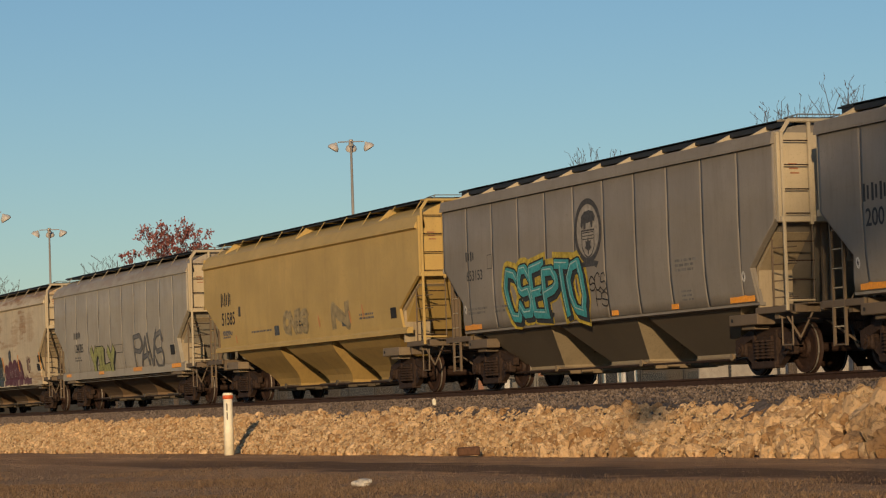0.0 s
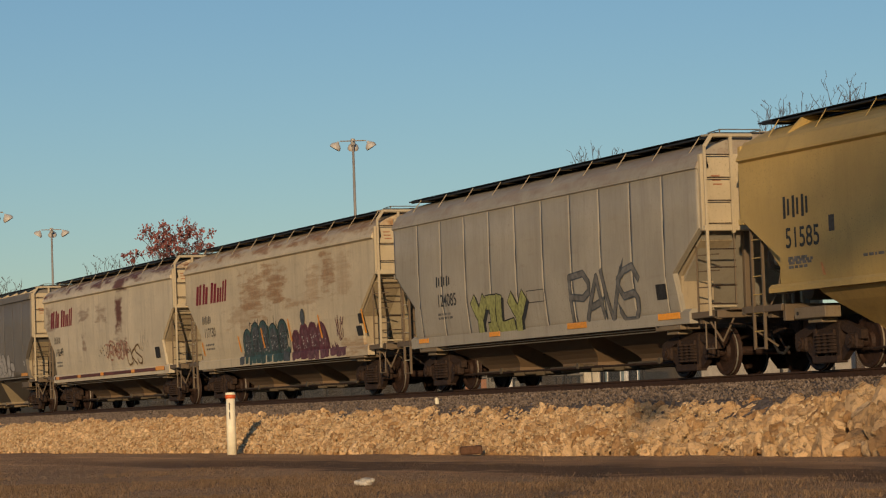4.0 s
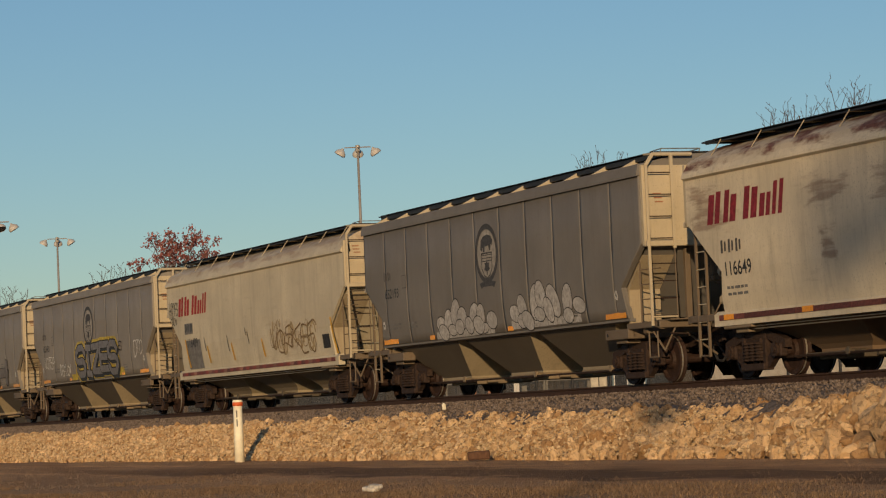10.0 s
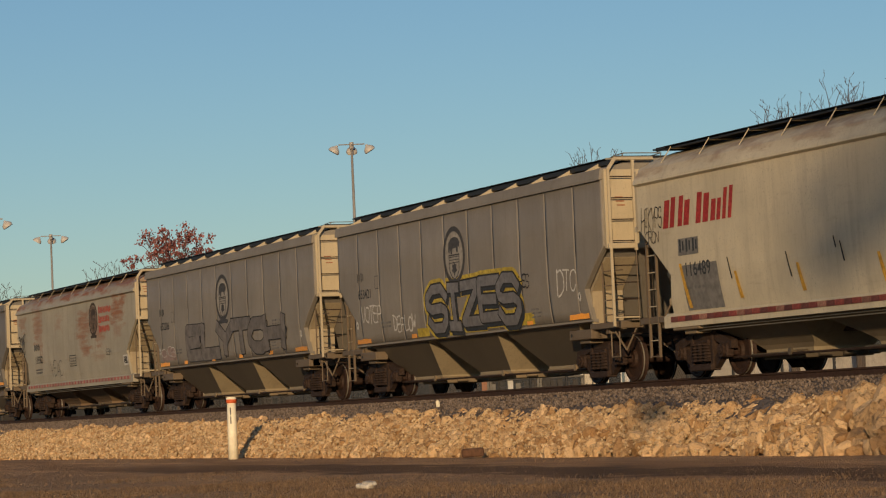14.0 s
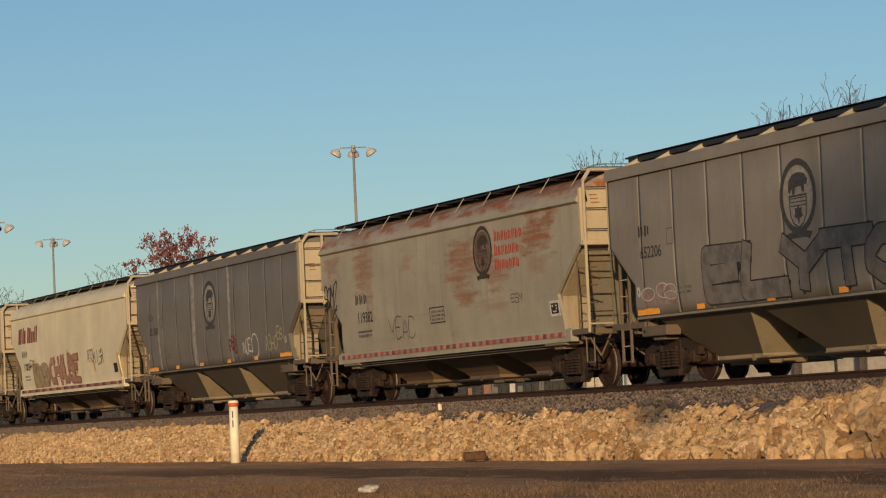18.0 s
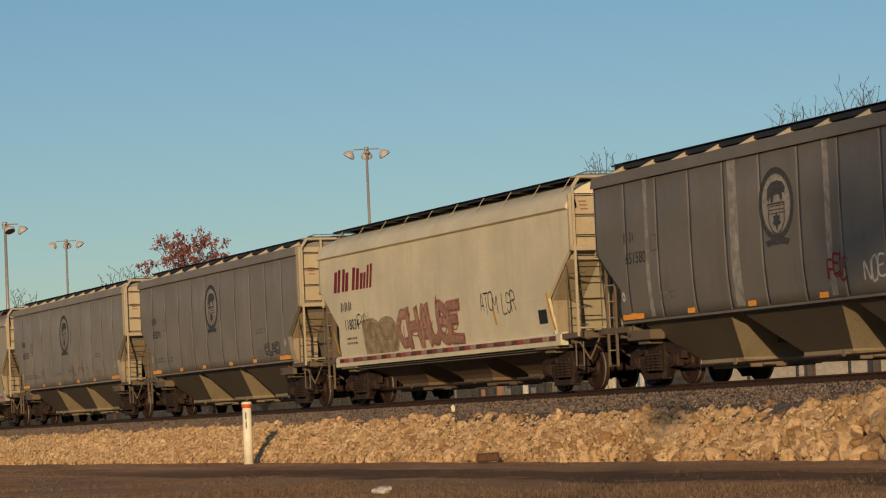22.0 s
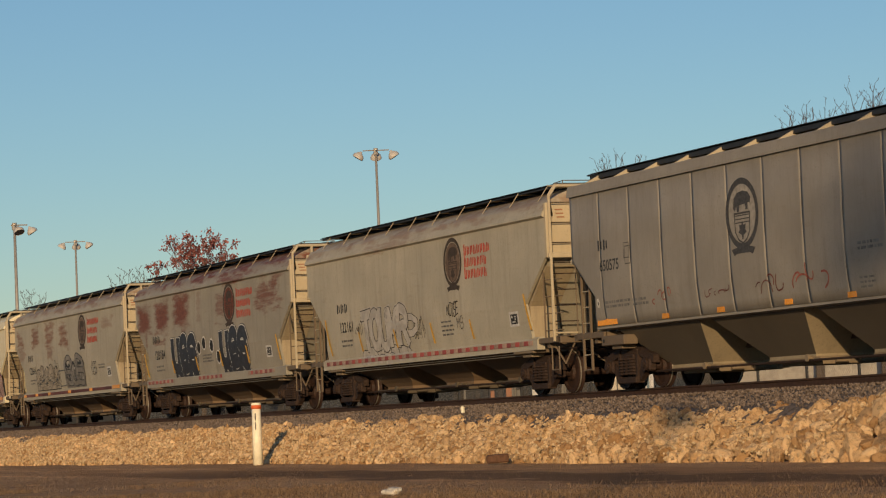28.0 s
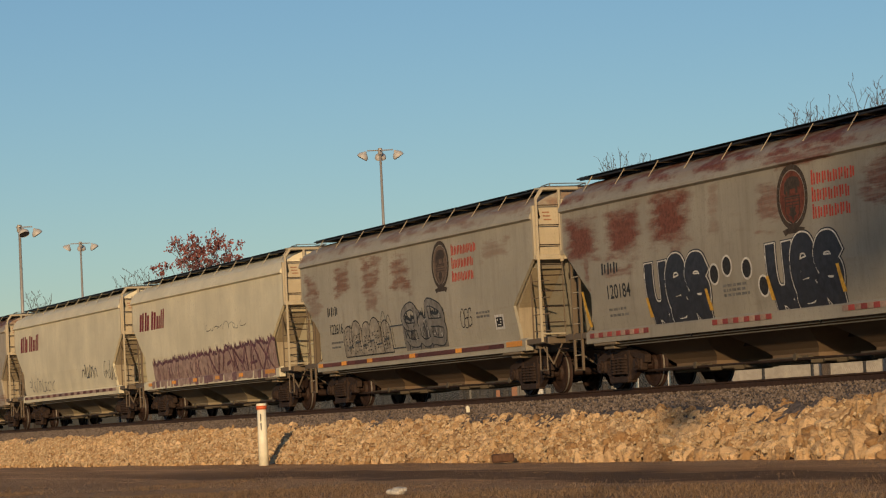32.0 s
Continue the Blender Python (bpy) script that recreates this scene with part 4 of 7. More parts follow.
def broad(pts, w, square=True):
    """A broad stroke with filled bends and cut-off ends."""
    out = []
    for i, (a, b) in enumerate(zip(pts, pts[1:])):
        d = math.hypot(b[0] - a[0], b[1] - a[1]) or 1
        ux, uz = (b[0] - a[0]) / d * w / 2, (b[1] - a[1]) / d * w / 2
        e0 = .8 if square and i == 0 else 0
        e1 = .8 if square and i == len(pts) - 2 else 0
        out.append([(a[0] - ux * e0 - uz, a[1] - uz * e0 + ux), (a[0] - ux * e0 + uz, a[1] - uz * e0 - ux),
                    (b[0] + ux * e1 + uz, b[1] + uz * e1 - ux), (b[0] + ux * e1 - uz, b[1] + uz * e1 + ux)])
    for o, p, q in zip(pts, pts[1:], pts[2:]):
        turns = set()
        for a, b in ((o, p), (p, q)):
            t0 = math.atan2(b[0] - a[0], a[1] - b[1])
            turns |= {round((t0 + math.pi * j / 4) % (2 * math.pi), 5) for j in ((range(8)) if a is o else (0, 4))}
        out.append([(p[0] + w / 2 * math.cos(t), p[1] + w / 2 * math.sin(t)) for t in sorted(turns)])
    return out


def piece(car, text, x0, z0, x1, z1, fill, edge, seed, w=.2, edge_w=.045, halo=None, halo_w=.16, lean=0.0, shake=.07, soft=False, shine=None, spikes=0, shade=None, crowd=1.22):
    """A sprayed piece: broad outlined letters that overlap, with a halo, highlights and spikes."""
    rnd = random.Random(seed)
    step = (x1 - x0) / len(text)
    glow = []
    for i, ch in enumerate(text):
        h = (z1 - z0 - w) * rnd.uniform(.86, 1.0)
        zz = z0 + w / 2 + (z1 - z0 - w - h) * rnd.random()
        lines = letter_lines(ch, x0 + step * i + w * .45, zz, step * crowd - w * .9, h, rnd, lean, shake, soft)
        lift = .0032 * (i % 6)
        rim, body, lit = [], [], []
        for ln in lines:
            rim += broad(ln, w + 2 * edge_w)
            body += broad(ln, w)
            glow += broad(ln, w + 2 * edge_w + 2 * halo_w * rnd.uniform(.7, 1.2))
            if spikes and rnd.random() < .8:
                e, q = ln[-1], ln[-2]
                d = math.hypot(e[0] - q[0], e[1] - q[1]) or 1
                ux, uz = (e[0] - q[0]) / d, (e[1] - q[1]) / d
                rim.append([(e[0] - uz * w * .7, e[1] + ux * w * .7), (e[0] + uz * w * .7, e[1] - ux * w * .7), (e[0] + ux * spikes + rnd.uniform(-.1, .1), e[1] + uz * spikes + .08)])
            if shine:
                lit += ribbon([(a - w * .28, b + w * .2) for a, b in ln], w * .13)
        if shade:
            decal("graffiti_shadow", [[(a + .09, b - .07) for a, b in p] for p in rim], shade, car, .0045 + lift)
        decal("graffiti", rim, edge, car, .0055 + lift, "outline of a sprayed graffiti letter")
        decal("graffiti_fill", body, fill or THIN_GREY, car, .0085 + lift)
        if lit:
            decal("graffiti_shine", lit, shine, car, .0108 + lift)
    if halo:
        decal("spray_halo", glow, halo, car, .0015)


def tag(car, text, x0, z0, x1, z1, mat, seed, w=.035, lean=.1, shake=.1):
    """A word written in thin quick spray strokes."""
    rnd = random.Random(seed)
    step = (x1 - x0) / len(text)
    for i, ch in enumerate(text):
        if ch == " ":
            continue
        h = (z1 - z0) * rnd.uniform(.72, 1.0)
        polys = []
        for ln in letter_lines(ch, x0 + step * (i + .08), z0 + (z1 - z0 - h) * rnd.random(), step * .9, h, rnd, lean, shake, True):
            polys += ribbon(ln, w * rnd.uniform(.8, 1.15))
        decal("graffiti_tag", polys, mat, car, .0125, "thin sprayed letter")


def petals(car, x0, z0, x1, z1, n, fill, edge, seed, edge_w=.022):
    """A throw-up of standing leaf-shaped bubbles over a low row, on a sprayed footing."""
    rnd = random.Random(seed)
    h = z1 - z0
    step = (x1 - x0) / n
    polys = []
    for i in range(int(n * 2.2)):
        a = x0 + (x1 - x0) * i / (n * 2.2)
        polys.append(rect(a, z0 - .02, (x1 - x0) / (n * 2.2) * .95, .16 + .03 * rnd.random()))
    decal("graffiti_footing", polys, fill, car, .0035)
    shapes = [(i + rnd.uniform(-.3, .3), rnd.uniform(.24, .46), rnd.uniform(.48, .66)) for i in range(n)] + [(i + rnd.uniform(.2, .8), rnd.uniform(.14, .3), rnd.uniform(.16, .36)) for i in range(n - 1) if rnd.random() < .75]
    for j, (i, rz, cz) in enumerate(shapes):
        arch = 1 - .45 * abs((i + .5) / n * 2 - 1) ** 2
        p = oval(x0 + step * (i + .5), z0 + h * cz * arch, step * rnd.uniform(.42, .6), h * rz * arch, 22, rnd.uniform(-.45, .35))
        lift = .0011 * (j % 6) + (.007 if j >= n else 0)
        decal("graffiti", [grow(p, edge_w)], edge, car, .005 + lift, "rounded sprayed graffiti petal")
        decal("graffiti_fill", [p], fill, car, .0056 + lift)


def arches(car, x0, z0, x1, z1, n, rim, body, lines, pale, seed):
    """A row of tall round-topped sprayed letters, filled with short stacked dashes."""
    rnd = random.Random(seed)
    step = (x1 - x0) / n
    for i in range(n):
        w = step * rnd.uniform(.5, .58)
        cx, top, lean = x0 + step * (i + .5), z1 - .16 * (z1 - z0) * rnd.random() - (.12 if i == 0 else 0), rnd.uniform(-.12, .05)
        lift = .0024 * (i % 4)

        def stone(g):
            r = w + g
            pts = [(cx - r, z0 - g), (cx + r, z0 - g)]
            pts += [(cx + r * math.cos(math.pi * j / 10), top - w + (w + g) * math.sin(math.pi * j / 10)) for j in range(11)]
            return [(a + lean * (b - z0), b) for a, b in pts]
        decal("graffiti", [stone(.05)], lines, car, .005 + lift, "round-topped sprayed graffiti letter")
        decal("graffiti_rim", [stone(.02)], rim, car, .0056 + lift)
        decal("graffiti_fill", [stone(-.09)], body, car, .0062 + lift)
        for j in range(6):
            for q in (-.6, 0, .6):
                a, b = cx + q * w * .8 + rnd.uniform(-.04, .04), z0 + .1 + (top - z0 - .35) * j / 6 + rnd.uniform(-.03, .03)
                a += lean * (b - z0)
                d = rnd.uniform(.03, .09)
                decal("graffiti_dash", [[(a - d, b), (a, b - .016), (a + d, b + .025), (a, b + .02)]], pale if rnd.random() < .45 else lines, car, .0066 + lift)


def thicket(car, x0, z0, x1, z1, fill, dark, mid, seed, rise=0.0):
    """A sprayed mass of jagged upright strokes over a pale ground with a spiky dark top."""
    rnd = random.Random(seed)
    n = int((x1 - x0) / .13)
    xs = [x0 + (x1 - x0) * i / n for i in range(n + 1)]
    tops = [z1 + rise * i / n - rnd.uniform(0, .14) for i in range(n + 1)]
    decal("graffiti_fill", [[(a, z0), (b, z0), (b, q), (a, p)] for a, b, p, q in zip(xs, xs[1:], tops, tops[1:])], fill, car, .004, "pale sprayed ground of a graffiti piece")
    band = []
    for a, b, p, q in zip(xs, xs[1:], tops, tops[1:]):
        band.append([(a, p - .07), (b, q - .07), (b, q), (a, p)])
        band.append([(a, p), (b, q), ((a + b) / 2 - .05, max(p, q) + rnd.uniform(.02, .16))])
    decal("graffiti", band, dark, car, .0055, "spiky dark upper edge of a graffiti piece")
    for i in range(int((x1 - x0) * 9)):
        a = rnd.uniform(x0 + .05, x1 - .1)
        b = rnd.uniform(z0, z0 + .35 * (z1 - z0))
        h = (z1 - z0) * rnd.uniform(.3, .75)
        lean = rnd.choice((-.35, -.2, .15, .3))
        pts = curl([(a, b), (a + lean * h * .4 + rnd.uniform(-.1, .1), b + h * .4), (a + lean * h * .5 + rnd.uniform(-.12, .12), b + h * .7), (a + lean * h, b + h)], 3)
        decal("graffiti_stroke", ribbon(pts, rnd.uniform(.018, .05)), rnd.choice((dark, mid, mid)), car, .0065 + .0004 * (i % 8))


def sill_paint(car, k, x0, x1, mats, seed):
    """Overspray that runs down across the side sill, in uneven blots."""
    rnd = random.Random(seed)
    y = -half_width(k.sill) - .083
    a = x0
    while a < x1:
        b = min(x1, a + rnd.uniform(.2, .55))
        z0, z1 = k.sill - .03 + rnd.uniform(-.02, .04), k.sill + .166
        verts = [(a, y, z0), ((a + b) / 2, y, z0 - rnd.uniform(.0, .02)), (b, y, z0 + rnd.uniform(-.01, .03)), (b + .02, y, z1), (a - .02, y, z1), (b + .02, y + .074, k.sill + .232), (a - .02, y + .074, k.sill + .232)]
        part("spray_blot", raw("spray_blot", verts, [[0, 1, 2, 3, 4], [4, 3, 5, 6]]), rnd.choice(mats), car)
        a = b + rnd.choice((.0, .03, .12))


def dabs(car, spots, mat, w=.09, name="paint_streak"):
    """Slanting paint streaks (x, z, height) that taper upwards."""
    for x, z, h in spots:
        decal(name, [[(x, z), (x + w, z), (x + w * .85 - .28 * h, z + h), (x + w * .1 - .28 * h, z + h)]], mat, car, .02)


def tape_squares(car, k, xs, mat=None, z=None, w=.3, h=.1):
    z = k.sill + .05 if z is None else z
    for x in xs:
        y = half_width(z) + (.085 if k.style in ("bracket", "ribbracket") else .052)
        me = mesh_of(("tape", w, h), lambda bm: box(bm, -w / 2, w / 2, -.004, .004, -h / 2, h / 2))
        part("reflector", me, mat or ORANGE_REF, car, "", Matrix.Translation((x, -y, z + h / 2)))


def tape_band(car, k, x0, x1, mats, n, skip=()):
    """A row of reflective tape pieces along the side sill."""
    w = (x1 - x0) / n
    z = k.sill + .045
    y = half_width(z) + .085
    me = mesh_of(("band", round(w, 3)), lambda bm: box(bm, -w / 2 + .004, w / 2 - .004, -.004, .004, -.05, .05))
    for i in range(n):
        x = x0 + w * (i + .5)
        if any(a < x < b for a, b in skip):
            continue
        part("tape_piece", me, mats[i % len(mats)], car, "", Matrix.Translation((x, -y, z + .05)))


def black_square(car, x, z, s=.26, frame_mat=None):
    w = s * (1.7 if frame_mat else 1.5)
    if frame_mat:
        decal("square_border", [rect(x - w * .72, z - s * .75, w * 1.44, s * 1.5)], frame_mat, car, .005)
    decal("tag_square", [rect(x - w / 2, z - s / 2, w, s)], BLACK_PAINT, car, .008, "black square panel")
    if frame_mat:
        decal("square_marks", [rect(x + a * w, z + b * s, c * w, d * s) for a, b, c, d in ((-.38, .12, .2, .22), (.1, .18, .24, .14), (-.3, -.34, .5, .12), (.12, -.12, .16, .18))], frame_mat, car, .011)


STREAK_PAINT = plain("amber_spray_streak", (0.66, 0.37, 0.05), .6, 0, 14, .3, .05)
CORAL_DAB = plain("faded_coral_tape", (0.62, 0.27, 0.1), .5, 0, 20, .2, .05)
FAINT_GREY = plain("faint_grey_overspray", (0.36, 0.285, 0.15), .7, 0, 5, .3, .05)
FAINT_SLATE = plain("faint_slate_overspray", (0.24, 0.2, 0.125), .7, 0, 5, .3, .05)
DULL_TEAL = plain("dull_teal_spray", (0.05, 0.098, 0.098), .65, 0, 7, .4, .05)
GREY_GHOST = plain("thin_mid_grey_spray", (0.215, 0.2, 0.175), .7, 0, 5, .3, .05)
BROWN_FIELD = plain("faded_brown_emblem_field", (0.17, 0.115, 0.08), .7, 0, 12, .35, .05)
CREST_BROWN = plain("dark_brown_emblem_paint", (0.062, 0.045, 0.032), .7, 0, 14, .35, .05)
PALE_RUN = plain("pale_whitewash", (0.31, 0.29, 0.255), .7, 0, 5, .3, .05)
DUSTY_RED = plain("thin_dusty_red_spray", (0.42, 0.24, 0.17), .7, 0, 7, .3, .05)
FAINT_TAN = plain("faint_tan_overspray", (0.36, 0.28, 0.17), .7, 0, 4, .35, .05)
ICE_PAINT = plain("pale_ice_blue_spray", (0.36, 0.5, 0.48), .6, 0, 9, .25, .05)
LEAD_PAINT = plain("lead_grey_spray_paint", (0.17, 0.165, 0.168), .6, 0, 6, .25, .05)
LEAD_DARK = plain("thin_lead_grey_spray", (0.165, 0.15, 0.14), .65, 0, 4, .3, .05)
INK_PAINT = plain("blue_black_spray_paint", (0.03, 0.032, 0.042), .55, 0, 8, .35, .05)
STRAW_PAINT = plain("pale_straw_spray_paint", (0.38, 0.37, 0.22), .65, 0, 9, .3, .05)
FAINT_ROSE = plain("faint_rose_spray", (0.3, 0.22, 0.2), .7, 0, 5, .3, .05)
FAINT_STONE = plain("faint_stone_grey_spray", (0.34, 0.3, 0.235), .7, 0, 5, .3, .05)
OCHRE_FILM = plain("thin_ochre_overspray", (0.42, 0.325, 0.185), .7, 0, 4, .3, .05)
OCHRE_LINE = plain("faded_ochre_spray_line", (0.27, 0.185, 0.095), .7, 0, 6, .35, .05)
CREST_SLATE = plain("faded_slate_emblem_paint", (0.06, 0.06, 0.062), 0.7, 0, 14, 0.35, 0.05)
RUST_INK = plain("rusty_red_emblem_paint", (0.16, 0.05, 0.03), 0.7, 0, 14, 0.35, 0.05)
FIELD_GREY = plain("pale_grey_emblem_field", (0.33, 0.305, 0.265), .7, 0, 9, .25, .05)
THIN_GREY = plain("thin_grey_spray_paint", (0.17, 0.165, 0.155), .7, 0, 7, .35, .05)
SLATE_MARK = plain("dark_slate_lettering", (0.035, 0.04, 0.045), 0.7, 0, 20, 0.3, 0.05)
GREY_A = car_paint("grey_hopper_paint", (0.26, 0.235, 0.20), .35)
GREY_DARK = car_paint("dark_grey_hopper_paint", (0.188, 0.173, 0.153), .35)
GREY_WARM = car_paint("warm_grey_hopper_paint", (0.30, 0.275, 0.235), .35)
GREY_PALE = car_paint("pale_warm_grey_paint", (0.40, 0.365, 0.295), .35, (), .02, .2)
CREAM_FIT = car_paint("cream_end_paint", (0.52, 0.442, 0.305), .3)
CREAM_CLEAN = car_paint("pale_cream_hopper_paint", (0.78, 0.705, 0.5), .14)
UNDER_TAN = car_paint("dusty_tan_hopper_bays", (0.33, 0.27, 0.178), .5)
# bay sides: grime and rust, with base colours also lowered for shade
UNDER_SIDE = car_paint("grimy_shaded_grey_sides", (0.105, 0.086, 0.062), .5, (), .1)
TAN_SIDE = car_paint("grimy_shaded_tan_sides", (0.2, 0.158, 0.104), .5, (), .2)
RUST_SIDE = car_paint("rusty_shaded_brown_sides", (0.125, 0.083, 0.05), .5, (), .5)
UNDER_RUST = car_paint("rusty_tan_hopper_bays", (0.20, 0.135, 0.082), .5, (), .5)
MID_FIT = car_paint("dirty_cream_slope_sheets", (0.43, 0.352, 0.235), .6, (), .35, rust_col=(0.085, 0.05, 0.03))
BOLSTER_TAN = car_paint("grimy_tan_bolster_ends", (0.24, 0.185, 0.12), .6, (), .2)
# low end fittings: grime, plus shade put into the base tan
LOW_FIT = car_paint("grimy_shaded_tan_fittings", (0.165, 0.124, 0.083), .6)
YELLOW_UNDER = car_paint("grimy_mustard_hopper_bays", (0.41, 0.275, 0.095), .5, (), .35)
YELLOW_CAR = car_paint("mustard_yellow_paint", (0.53, 0.375, 0.135), .17)
RAIL_TOP = 1.30

# cars from the head of the view backwards
c = hopper_car(RIBBED, -35.2, GREY_A, "plain grey covered hopper car with amber reflectors", UNDER_TAN, CREAM_FIT)
mark_bars(-6.45, 2.78, 1.0, .25, 4, SLATE_MARK, c)
digits("200", -6.4, 2.37, .25, SLATE_MARK, c)
tape_squares(c, RIBBED, (-6.3,), w=.95, h=.13)
tape_squares(c, RIBBED, (-3.6, -1.0, 1.0, 3.6))

c = hopper_car(RIBBED, -52.69, GREY_A, "grey ribbed covered hopper car with teal graffiti and round emblem", UNDER_TAN, CREAM_FIT)
crest_round(c, 0, 3.05, .66)
mark_bars(-6.6, 2.84, .5, .18, 2, SLATE_MARK, c)
digits("653153", -6.58, 2.41, .19, SLATE_MARK, c)
piece(c, "CSEPTO", -4.35, 1.34, -.3, 2.6, TEAL_PAINT, BLACK_PAINT, 3, .2, .035, YELLOW_PAINT, .12, -.12, .08, False, ICE_PAINT, .16, SLATE_MARK)
tag(c, "SCS", -.05, 1.85, .75, 2.2, BLACK_PAINT, 4, .03)
tag(c, "PS", .2, 1.5, .75, 1.85, BLACK_PAINT, 5, .03)
tape_squares(c, RIBBED, (-6.45, 6.45), w=.95, h=.13)
tape_squares(c, RIBBED, (1.0, 3.7))
fine_print(-6.6, 1.75, 1.2, 2, c, seed=1)
fine_print(3.9, 2.2, .9, 3, c, seed=2)

c = hopper_car(YELLOW, -70.9, YELLOW_CAR, "mustard yellow smooth-sided covered hopper car", YELLOW_UNDER, YELLOW_CAR)
mark_bars(-7.0, 2.68, .9, .32, 3, SLATE_MARK, c)
digits("51585", -6.97, 2.16, .3, SLATE_MARK, c)
piece(c, "CNIS", -1.5, 1.7, .4, 2.3, FAINT_GREY, FAINT_SLATE, 8, .12, .014, FAINT_GREY, .04, .05)
piece(c, "N", 2.45, 1.7, 3.4, 2.35, FAINT_GREY, FAINT_SLATE, 9, .2, .012, FAINT_GREY, .08)
dabs(c, [(-5.7, 1.62, .22), (1.4, 1.8, .3), (3.75, 1.8, .3), (4.7, 1.9, .32)], CORAL_DAB, .09)
fine_print(-.4, 1.98, .5, 3, c, SLATE_MARK, .1, .05, 31)
for x, z in ((-2.1, 1.83), (3.3, 1.86)):
    decal("tag_square", [rect(x - .2, z - .12, .4, .26)], SLATE_PAINT, c)
black_square(c, 6.8, 1.92, .26)
decal("tag_square", [rect(-5.4, 2.35, .2, .28)], GREY_INK, c)
fine_print(-4.3, 1.85, 1.9, 1, c, seed=3)
fine_print(4.4, 1.95, 1.2, 2, c, seed=4)
fine_print(-6.9, 1.95, .9, 2, c, seed=5)

c = hopper_car(RIB_SOO, -89.2, GREY_PALE, "pale warm grey ribbed covered hopper car with olive graffiti", UNDER_RUST, CREAM_FIT)
mark_bars(-5.4, 2.35, .85, .2, 3, SLATE_MARK, c)
digits("124085", -5.39, 1.9, .24, SLATE_MARK, c)
piece(c, "YILY", -3.35, 1.12, -.45, 2.05, LIME_PAINT, BLACK_PAINT, 11, .3, .03, None, 0, .02, .05, True, None, 0, SLATE_MARK)
piece(c, "PAVS", 2.0, 1.15, 5.1, 2.25, THIN_GREY, SLATE_PAINT, 12, .1, .03, None, 0, .12, .1, False, None, .22)
tape_squares(c, RIB_SOO, (2.2, 6.5), w=.95, h=.12)
tape_squares(c, RIB_SOO, (-6.5, -2.2), w=.6)
black_square(c, 6.3, 1.65, .3)
fine_print(-5.4, 1.7, .9, 2, c, seed=6)
decal("stencilled_data", ring(-.0, 1.95, .01, .01, .005, 4) + stroke([(-.2, 1.75), (.7, 1.75), (.7, 2.0), (-.2, 2.0), (-.2, 1.75)], .02), GREY_INK, c)

R4 = [(-1.7, 2.85, 1.0, .6, .75), (.1, 3.05, .9, .55, .8), (-2.8, 2.3, 1.2, .3, .4), (4.5, 3.2, .5, .55, .75), (3.4, 2.85, .6, .5, .45), (2.6, 2.5, 1.6, .12, .5), (6.6, 1.2, 1.2, .2, .6), (5.8, 3.1, .5, .6, .35)]
c = hopper_car(SMOOTH, -106.8, car_paint("rust_streaked_cream_paint", (0.62, 0.53, 0.37), .35, R4, .08, .7, rust_col=(0.2, 0.1, 0.036)), "cream covered hopper car streaked with rust and dark graffiti", UNDER_RUST, CREAM_FIT)
brand_slant(c, CRIMSON_PAINT, -7.1, 2.84, .98)
mark_bars(-6.5, 2.25, .8, .2, 3, GREY_INK, c)
digits("117130", -6.39, 1.88, .22, GREY_INK, c)
arches(c, -2.75, 1.22, 1.1, 2.15, 5, DULL_TEAL, SLATE_PAINT, BLACK_PAINT, PALE_PAINT, 13)
arches(c, 1.45, 1.2, 4.3, 1.95, 4, MAGENTA_PAINT, PURPLE_PAINT, PURPLE_PAINT, PALE_PAINT, 14)
thicket(c, -2.9, 1.08, 1.0, 1.3, DULL_TEAL, SLATE_PAINT, SLATE_PAINT, 132)
thicket(c, 1.4, 1.06, 5.0, 1.28, MAGENTA_PAINT, PURPLE_PAINT, SLATE_PAINT, 133)
scrawl(c, -2.6, 1.3, 1.1, 2.25, 16, BLACK_PAINT, 131, .04)
scrawl(c, -2.6, 1.2, 1.1, 2.0, 12, DULL_TEAL, 134, .05)
scrawl(c, 1.5, 1.2, 4.3, 1.9, 10, MAGENTA_PAINT, 135, .06)
sill_paint(c, SMOOTH, -3.2, 1.2, (DULL_TEAL, SLATE_PAINT, DULL_TEAL), 136)
sill_paint(c, SMOOTH, 1.4, 5.6, (MAGENTA_PAINT, PURPLE_PAINT), 137)
decal("graffiti_fill", [oval(2.5, 2.1, .19, .22)], SLATE_PAINT, c, .019)
tag(c, "XUY", 5.0, 1.45, 5.6, 2.0, MAGENTA_PAINT, 15, .04, 0, .2)
decal("tag_square", [rect(6.55, 1.45, .4, .25, -.2), rect(6.75, 1.75, .35, .25, -.2)], BLACK_PAINT, c)
dabs(c, [(-6.6, 1.35, .4), (-3.1, 1.35, .45), (-.95, 1.4, .55), (1.4, 1.5, .6), (3.85, 1.5, .6), (7.15, 1.5, .6)], ORANGE_REF, .12)

R5 = [(1.85, 3.0, .42, .6, 1.0), (2.1, 3.95, .7, .25, 1.0), (-7.2, 3.2, .6, .35, .6), (-2.6, 3.15, .7, .22, .55), (-.4, 3.1, .6, .25, .5), (-2.7, 2.2, .25, .25, .6), (2.0, 2.05, .7, .14, .6), (-7.0, 2.9, .8, .12, .5)]
c = hopper_car(SMOOTH, -124.4, car_paint("rust_spotted_cream_paint", (0.66, 0.575, 0.42), .35, R5, .05, .85, rust_col=(0.1, 0.04, 0.024)), "cream covered hopper car with a dark rust patch", UNDER_RUST, CREAM_FIT)
brand_slant(c, CRIMSON_PAINT, -7.2, 2.86, .98)
